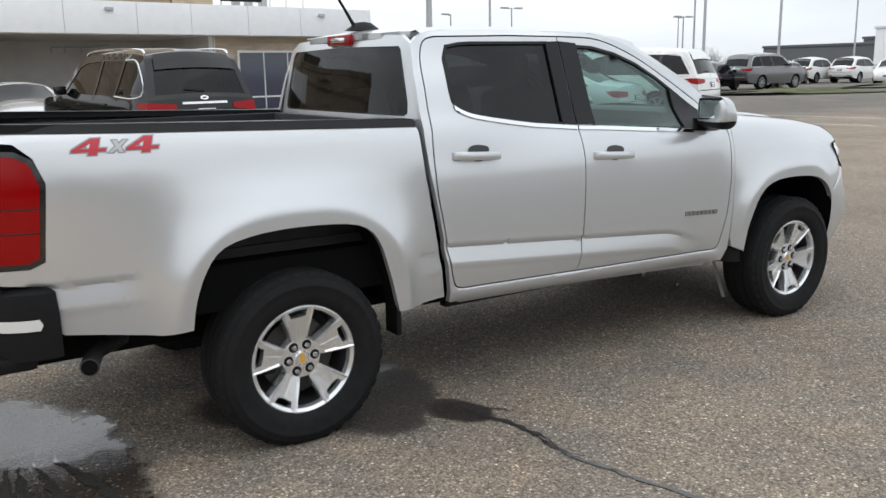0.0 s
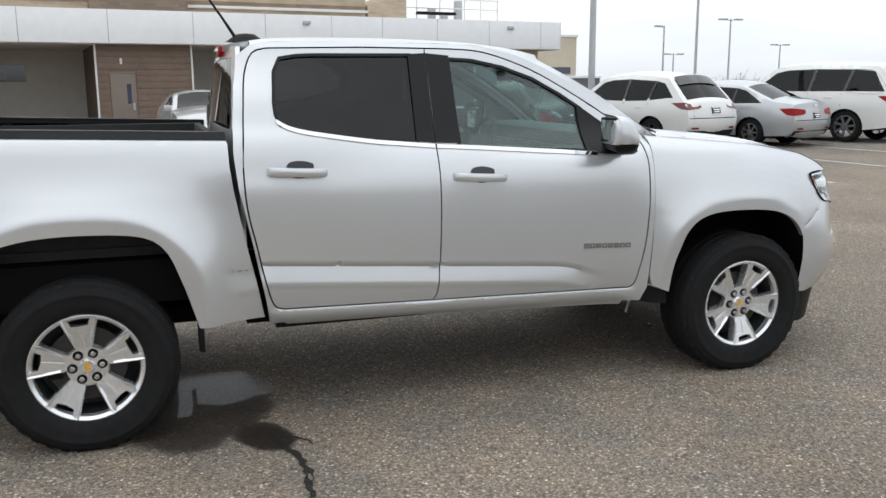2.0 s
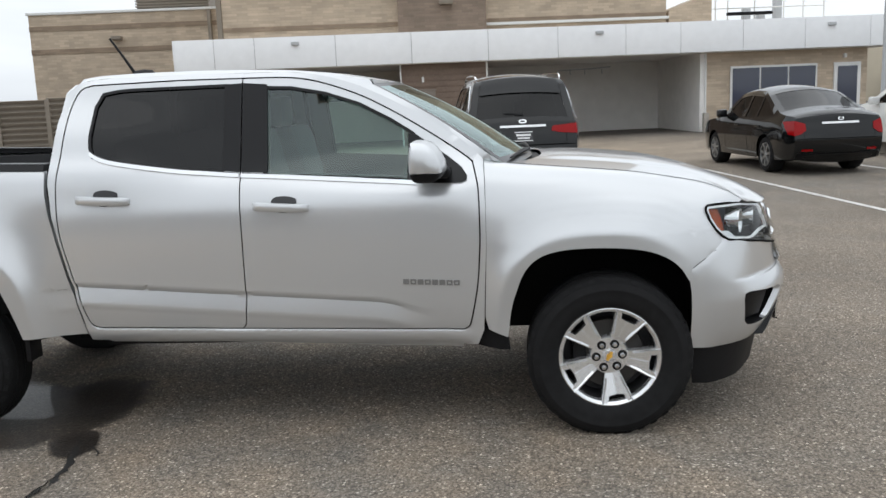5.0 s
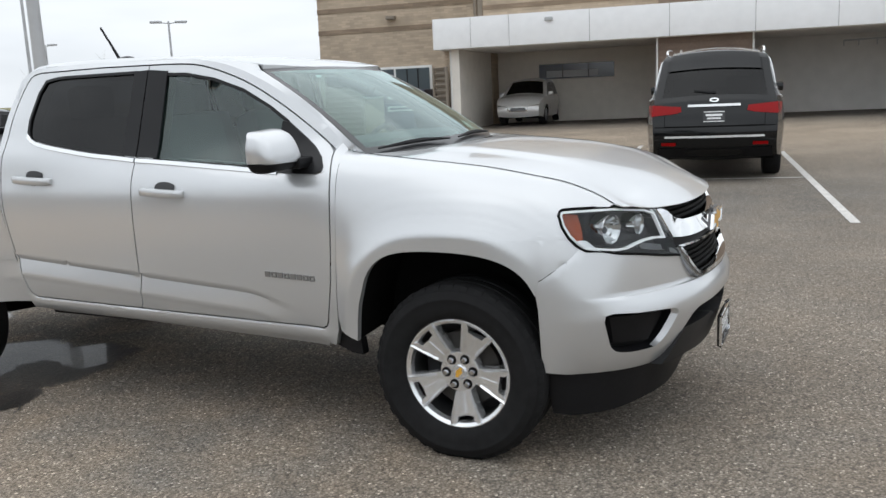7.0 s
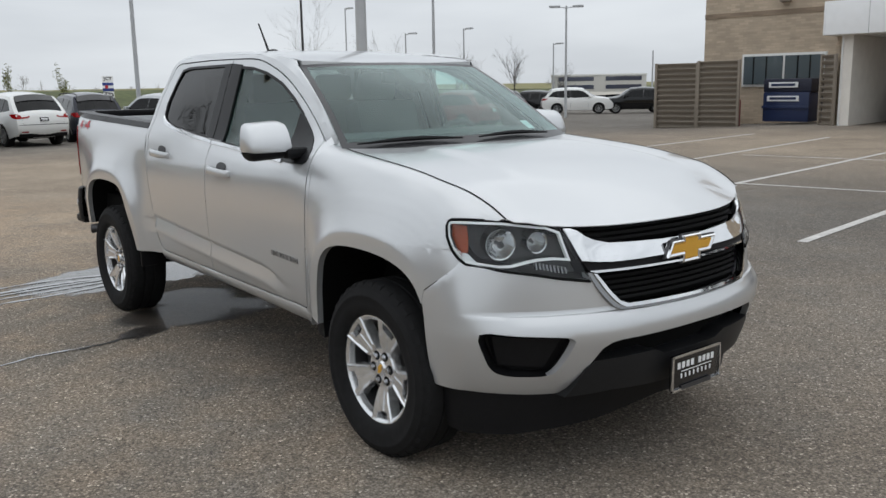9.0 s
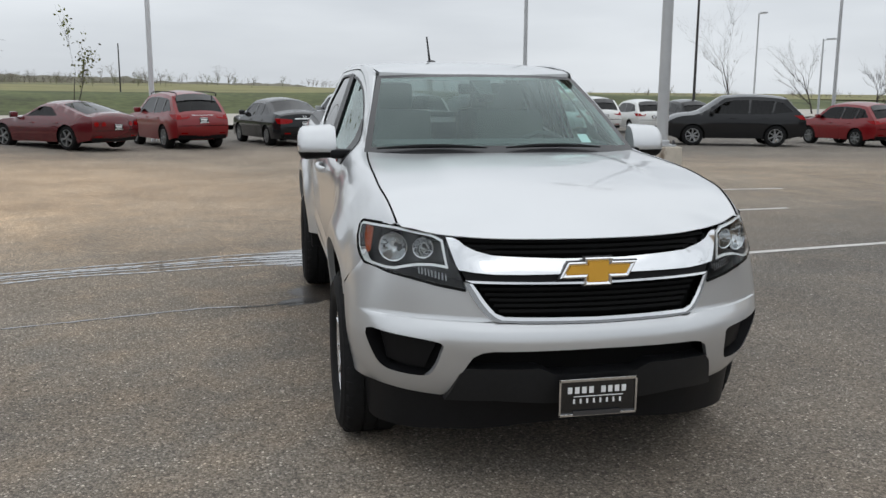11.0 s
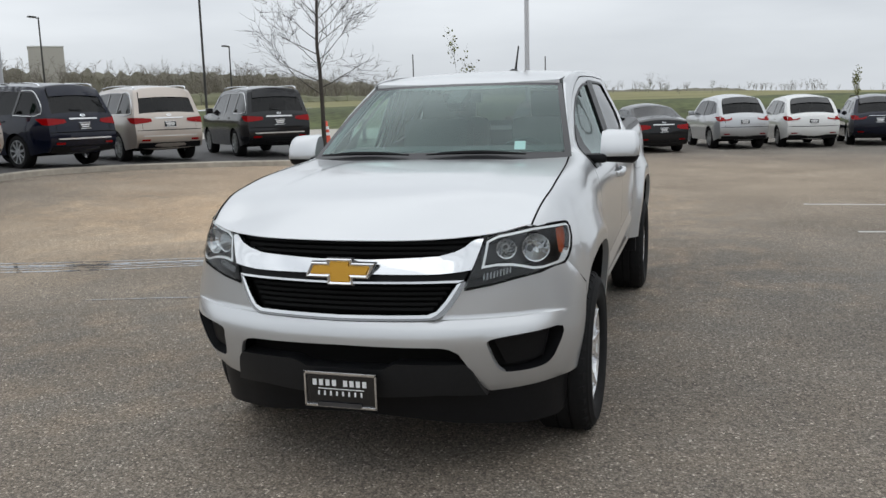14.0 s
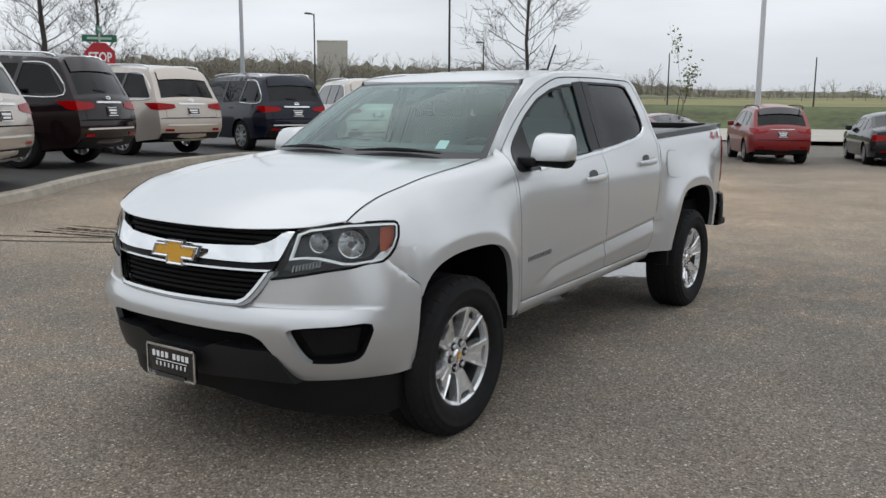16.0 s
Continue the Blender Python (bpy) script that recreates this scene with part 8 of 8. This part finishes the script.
    if chrome_bar:
        zc = lz[1] * H + (-.02 * H if shape != "coupe" else -.2)
        part("chrome_strip", panel([(-.42, zc), (-.42, zc + .035), (.42, zc + .035), (.42, zc)], lambda k, z: rear(k, z, 0.022), 0.2, thick=.02, depth_of=(1, 0, 0)), M_BRIGHT, root, "chrome tailgate strip")
        if shape == "suv":
            zc = .345 * H
            part("chrome_strip", panel([(-.80, zc), (-.80, zc + .03), (.80, zc + .03), (.80, zc)], lambda k, z: rear(k, z, 0.022), 0.2, thick=.02, depth_of=(1, 0, 0)), M_BRIGHT, root, "chrome bumper strip")
    pz = lz[0] * H - .02 if shape != "sedan" else .50 * H
    if plate:
        part("plate", panel([(-.17, pz - .075), (-.17, pz + .075), (.17, pz + .075), (.17, pz - .075)], lambda k, z: rear(k, z, 0.022), 0.2, thick=.015, depth_of=(1, 0, 0)), M_GLOSSBLACK, root, "black dealer plate")
        bars = bmesh.new()
        for dz, hw, hh in ((.022, .13, .016), (-.025, .11, .012), (.068, .165, .006), (-.068, .165, .006)):
            panel([(-hw, pz + dz - hh), (-hw, pz + dz + hh), (hw, pz + dz + hh), (hw, pz + dz - hh)], lambda k, z: rear(k, z, 0.027), 0.2, bm=bars)
        part("plate_print", bars, M_WHITE, root, "white bars on the plate")
    if shape != "coupe":
        ez = lz[1] * H + .055
        part("emblem", panel([(.075 * math.cos(a * math.pi / 8), ez + .03 * math.sin(a * math.pi / 8)) for a in range(16)], lambda k, z: rear(k, z, 0.02), 0.2, [[(.05 * math.cos(a * math.pi / 6), ez + .016 * math.sin(a * math.pi / 6)) for a in range(12)]]), M_CHROME, root, "small chrome tailgate emblem")
    if shape in ("suv", "crossover"):
        wz = full[gb][1] + .06
        part("rear_wiper", panel([(-.02, wz), (.34, wz + .035), (.34, wz + .055), (-.02, wz + .03)], lambda k, z: rear(k, z, 0.02), 0.2), M_BLACK, root, "black rear wiper")
    for s in (-1, 1):
        part("bumper_reflector", panel([(s * .62, .285 * H), (s * .62, .31 * H), (s * .86, .31 * H), (s * .86, .285 * H)], lambda k, z: rear(k, z, 0.014), 0.2), M_RED, root, "small red bumper reflector")
    part("bumper_line", panel([(-.96, .425 * H), (-.96, .432 * H), (.96, .432 * H), (.96, .425 * H)], lambda k, z: rear(k, z, 0.004), 0.2), M_VOID, root, "dark bumper joint")
    part("tailgate_gap", panel([(-.80, .43 * H), (-.80, lz[1] * H), (-.792, lz[1] * H), (-.792, .436 * H), (.792, .436 * H), (.792, lz[1] * H), (.80, lz[1] * H), (.80, .43 * H)], lambda k, z: rear(k, z, 0.004), 0.2), M_VOID, root, "dark tailgate gap")
    if shape in ("suv", "crossover") and wing:
        part("roof_spoiler", skin(full[gt - 1:gt + 2], -.84, .84, 8, crown, bmesh.new(), 0.02), paint if shape == "suv" else M_GLOSSBLACK, root, "roof spoiler over the rear window")
    # front lamps and grille
    def xf(z):
        return lerp_table(sorted([(p[1], p[0]) for p in full if p[0] > 0.38 * L]), z)

    def front(k, z, off=0.012):
        x = xf(z)
        return (x + crown * (1 - k * k) + off, k * half_width(x, z) * 1.003, z)

    for s in (-1, 1):
        bm = bmesh.new()
        panel([(.55, .44 * H), (.58, .50 * H), (.99, .52 * H), (.99, .44 * H)], lambda k, z: front(s * k, z), 0.2, bm=bm, flip=(s > 0), thick=.02, depth_of=(-1, 0, 0))
        part("headlamp", bm, M_CHROME, root, "clear headlamp")
    part("grille", panel([(-.42, .33 * H), (-.48, .49 * H), (.48, .49 * H), (.42, .33 * H)], lambda k, z: front(k, z), 0.2, flip=True, thick=.02, depth_of=(-1, 0, 0)), M_GLOSSBLACK, root, "black grille in a chrome frame")
    part("grille_frame", panel([(-.46, .31 * H), (-.52, .51 * H), (.52, .51 * H), (.46, .31 * H)], lambda k, z: front(k, z, .016), 0.2, [[(-.42, .33 * H), (-.48, .49 * H), (.48, .49 * H), (.42, .33 * H)]], flip=True), M_CHROME, root, "chrome grille frame")
    for s in (-1, 1):
        mx = .17 * L
        y = half_width(mx, belt) + .09
        mb = box((mx - .07, s * y - .10, belt + .02), (mx + .07, s * y + .10, belt + .18), 0.04)
        part("door_mirror", mb, paint if shape != "suv" else paint, root, "door mirror")
        for hx in (-.20 * L, .02 * L):
            yy = half_width(hx, belt - .1)
            part("door_handle", box((hx - .10, s * yy - .02, belt - .13), (hx + .10, s * yy + .022, belt - .10), 0.01), paint, root)
        for dx in (.155 * L, -.095 * L, -.26 * L):
            lines = bmesh.new()
            pol = [(dx - .004, .20 * H), (dx - .004, belt), (dx + .004, belt), (dx + .004, .20 * H)]
            panel(pol, lambda x, z: (x, s * (half_width(x, z) + .003), z), 0.3, bm=lines, flip=(s > 0))
            part("door_gap", lines, M_VOID, root, "dark door gap")
        if shape == "suv":
            ring = [panes[0][0], panes[0][1], panes[0][2]]
            tr = bmesh.new()
            pts = [(x, s * (half_width(x, z) + .006), z) for x, z in smooth_line([(panes[0][3][0], panes[0][3][1] - .02), (panes[0][0][0] - .02, panes[0][0][1] - .02), (panes[0][1][0] - .02, panes[0][1][1] + .01), (panes[0][2][0], panes[0][2][1] + .02)], 5)]
            add_tube(tr, pts, .012, 6)
            part("window_trim", tr, M_BRIGHT, root, "chrome window trim")
        if rails:
            z = H + .03
            pts = [(-.40 * L, s * half * .66, .955 * H), (-.37 * L, s * half * .68, z), (-.1 * L, s * half * .69, z + .03), (.05 * L, s * half * .68, z), (.08 * L, s * half * .67, .965 * H)]
            part("roof_rail", tube(smooth_line(pts, 4), .018, 6), M_CHROME if rails == "chrome" else M_BLACK, root, "roof rail")
    # wheels
    rr = r * (.70 if shape in ("suv", "coupe") else .66)
    for ax in axles:
        for s in (-1, 1):
            y = s * (half_width(ax, r) - .012)
            flip = Matrix.Identity(4) if s < 0 else Matrix.Rotation(math.pi, 4, "Z")
            w = part("tyre", tyre_mesh(r, rr, .25, 28), M_RUBBER, root, "black tyre")
            w.matrix_local = Matrix.Translation((ax, y, r)) @ flip
            q = part("rim", rim_mesh(rr, spokes, seed=CAR_COUNT[0] + ax), rims or M_CARALLOY, w, "alloy rim")
            q.matrix_local = Matrix.Identity(4)
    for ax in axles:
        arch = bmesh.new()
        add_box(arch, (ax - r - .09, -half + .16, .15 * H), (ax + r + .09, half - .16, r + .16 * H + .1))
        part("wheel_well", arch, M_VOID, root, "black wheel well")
    return root


P_BLACK = mat("black_paint", (0.004, 0.0045, 0.005), 0.08, 0.0, 0.3, coat=0.3)
P_GRAPHITE = car_paint("light_graphite_paint", (0.14, 0.145, 0.15), 0.4, 0.3)
P_WHITE = car_paint("white_paint", (0.72, 0.72, 0.70), 0.0, 0.3)
P_SILVER = car_paint("silver_car_paint", (0.48, 0.49, 0.50), 0.5, 0.3)
P_GREY = mat("graphite_paint", (0.014, 0.0145, 0.016), 0.12, 0.1, 0.25, coat=0.3)
P_BEIGE = car_paint("champagne_paint", (0.47, 0.412, 0.362), 0.4, 0.3)
P_NAVY = mat("navy_paint", (0.005, 0.007, 0.018), 0.10, 0.1, 0.25, coat=0.3)
P_MAROON = mat("dark_maroon_paint", (0.014, 0.007, 0.008), 0.10, 0.1, 0.25, coat=0.3)
P_RED = car_paint("red_paint", (0.20, 0.005, 0.008), 0.1, 0.28, 0.5)
P_DKRED = car_paint("dark_red_paint", (0.11, 0.004, 0.008), 0.1, 0.26, 0.8)

QX = (5.30, 2.03, 1.90)


def behind(x, y, length, heading):
    """The middle of a car from the place of its rear axle."""
    a = radians(heading)
    return (x + math.cos(a) * length, y + math.sin(a) * length)


NORTH = 97.0
car("glossy black large SUV with chrome roof rails, rear to the truck", "suv", QX, behind(-0.45, 10.35, 1.5, NORTH), NORTH, P_BLACK, rails="chrome")
car("black sedan parked beside a white stall line", "sedan", (4.60, 1.80, 1.48), behind(5.0, 11.9, 1.25, NORTH), NORTH, P_BLACK, tail="tall", plate=False)
car("white crossover with black lower trim", "crossover", (4.69, 1.90, 1.68), behind(8.75, 13.1, 1.3, NORTH + 8), NORTH + 8, P_WHITE, rims=M_DARKALLOY, lamps=M_DARKRED, chrome_bar=False)
car("silver sedan with slim red tail lamps", "sedan", (4.80, 1.82, 1.45), behind(11.3, 13.0, 1.3, NORTH + 12), NORTH + 12, P_SILVER, tail="wide", chrome_bar=False)
car("large white SUV at the row's end", "suv", QX, behind(14.2, 13.1, 1.5, NORTH + 14), NORTH + 14, P_WHITE, tail="wide")
car("silver crossover parked nose out under the canopy", "crossover", (4.99, 1.96, 1.74), (-10.6, 31.2, -0.03), 277, car_paint("bright_silver_paint", (.66, .66, .65), .3, .3))
# the fan of SUVs behind the kerb
for lab, x, y, hd, pt in (("dark grey large SUV behind the concrete kerb", -18.6, -10.7, 225, P_GREY), ("champagne large SUV behind the concrete kerb", -16.1, -12.73, 235, P_BEIGE), ("navy blue large SUV behind the concrete kerb", -13.24, -13.5, 255, P_NAVY), ("champagne large SUV in the display row", -9.43, -13.35, 272, P_BEIGE), ("dark maroon large SUV with chrome trim", -5.73, -11.5, 293, P_MAROON), ("champagne large SUV at the display row's end", -2.62, -9.62, 302, P_BEIGE)):
    c = behind(x, y, 1.5, hd)
    car(lab, "suv", QX, (*c, height(x, y) + 0.128), hd, pt, "display row", spokes=9, rails="chrome")
car("dark red low sports coupe with round tail lamps", "coupe", (4.45, 1.86, 1.25), behind(-22.0, -6.4, 1.2, 205), 205 + 25, P_DKRED, tail="round", chrome_bar=False, spokes=5)
car("red compact crossover beside the road verge", "crossover", (4.55, 1.82, 1.63), (-24.9, -3.9), 205, P_RED, rails="black")
for lab, shp, size, x, y, hd, pt in (("dark grey sedan in the west row", "sedan", (4.95, 1.85, 1.46), -25.4, -0.3, 199, P_GREY),
                               ("silver crossover in the west row", "crossover", (4.68, 1.84, 1.73), -27.4, 2.3, 195, P_SILVER),
                               ("white crossover in the west row", "crossover", (4.89, 1.91, 1.69), -28.4, 4.6, 188, P_WHITE),
                               ("navy crossover with roof bars", "crossover", (4.66, 1.89, 1.66), -29.6, 7.0, 179, P_NAVY),
                               ("silver small hatchback in the west row", "crossover", (4.1, 1.75, 1.6), -31.0, 10.8, 200, P_SILVER),
                               ("white crossover further along the west row", "crossover", (4.68, 1.84, 1.7), -36.0, 14.6, 180, P_WHITE),
                               ("white compact crossover further along the row", "crossover", (4.4, 1.84, 1.6), -37.0, 17.6, 178, P_WHITE),
                               ("black crossover further along the row", "crossover", (4.4, 1.84, 1.62), -38.0, 20.5, 178, P_BLACK),
                               ("dark grey SUV near the light pole", "crossover", (4.94, 1.99, 1.77), -25.3, 17.0, 250, P_GREY)):
    car(lab, shp, size, behind(x, y, 1.3, hd), hd, pt, "west row", rails="black" if "bars" in lab else False)
car("grey convertible with a black soft top, nose out", "coupe", (4.5, 1.84, 1.36), (-1.7, 18.2), 277, P_SILVER, rails=False, chrome_bar=False)
car("dark maroon sedan beyond the parked row", "sedan", (4.8, 1.84, 1.46), (11.6, 20.5), 97, P_DKRED, chrome_bar=False)
for lab, shp, size, x, y, hd, pt in (("graphite large SUV in the east lot", "suv", QX, 37.5, 27.5, 2, P_GRAPHITE), ("black sedan in the east lot", "sedan", (4.8, 1.84, 1.46), 33.5, 27.8, 20, P_BLACK),
                               ("white crossover in the east lot", "crossover", (4.69, 1.9, 1.68), 50.5, 33.2, 8, P_WHITE), ("white crossover beside its twin", "crossover", (4.69, 1.9, 1.68), 52.6, 31.4, 8, P_WHITE),
                               ("white sedan nose out in the east lot", "sedan", (4.8, 1.84, 1.46), 48.3, 26.3, 205, P_WHITE), ("dark grey sedan in the east lot", "sedan", (4.8, 1.84, 1.46), 46.5, 32.6, 15, P_GRAPHITE),
                               ("white crossover far across the lot", "crossover", (4.77, 1.88, 1.70), -38.4, 41.9, 45, P_WHITE), ("black crossover far across the lot", "crossover", (4.6, 1.88, 1.66), -35.8, 44.9, 225, P_BLACK),
                               ("silver crossover far across the lot", "crossover", (4.6, 1.84, 1.62), -42.6, 37.9, 200, P_SILVER), ("black hatchback far across the lot", "crossover", (4.3, 1.80, 1.55), -41.6, 40.4, 205, P_BLACK), ("red hatchback far across the lot", "crossover", (4.2, 1.78, 1.55), -25.9, 20.9, 186, P_RED)):
    car(lab, shp, size, (x, y), hd, pt, "far cars")
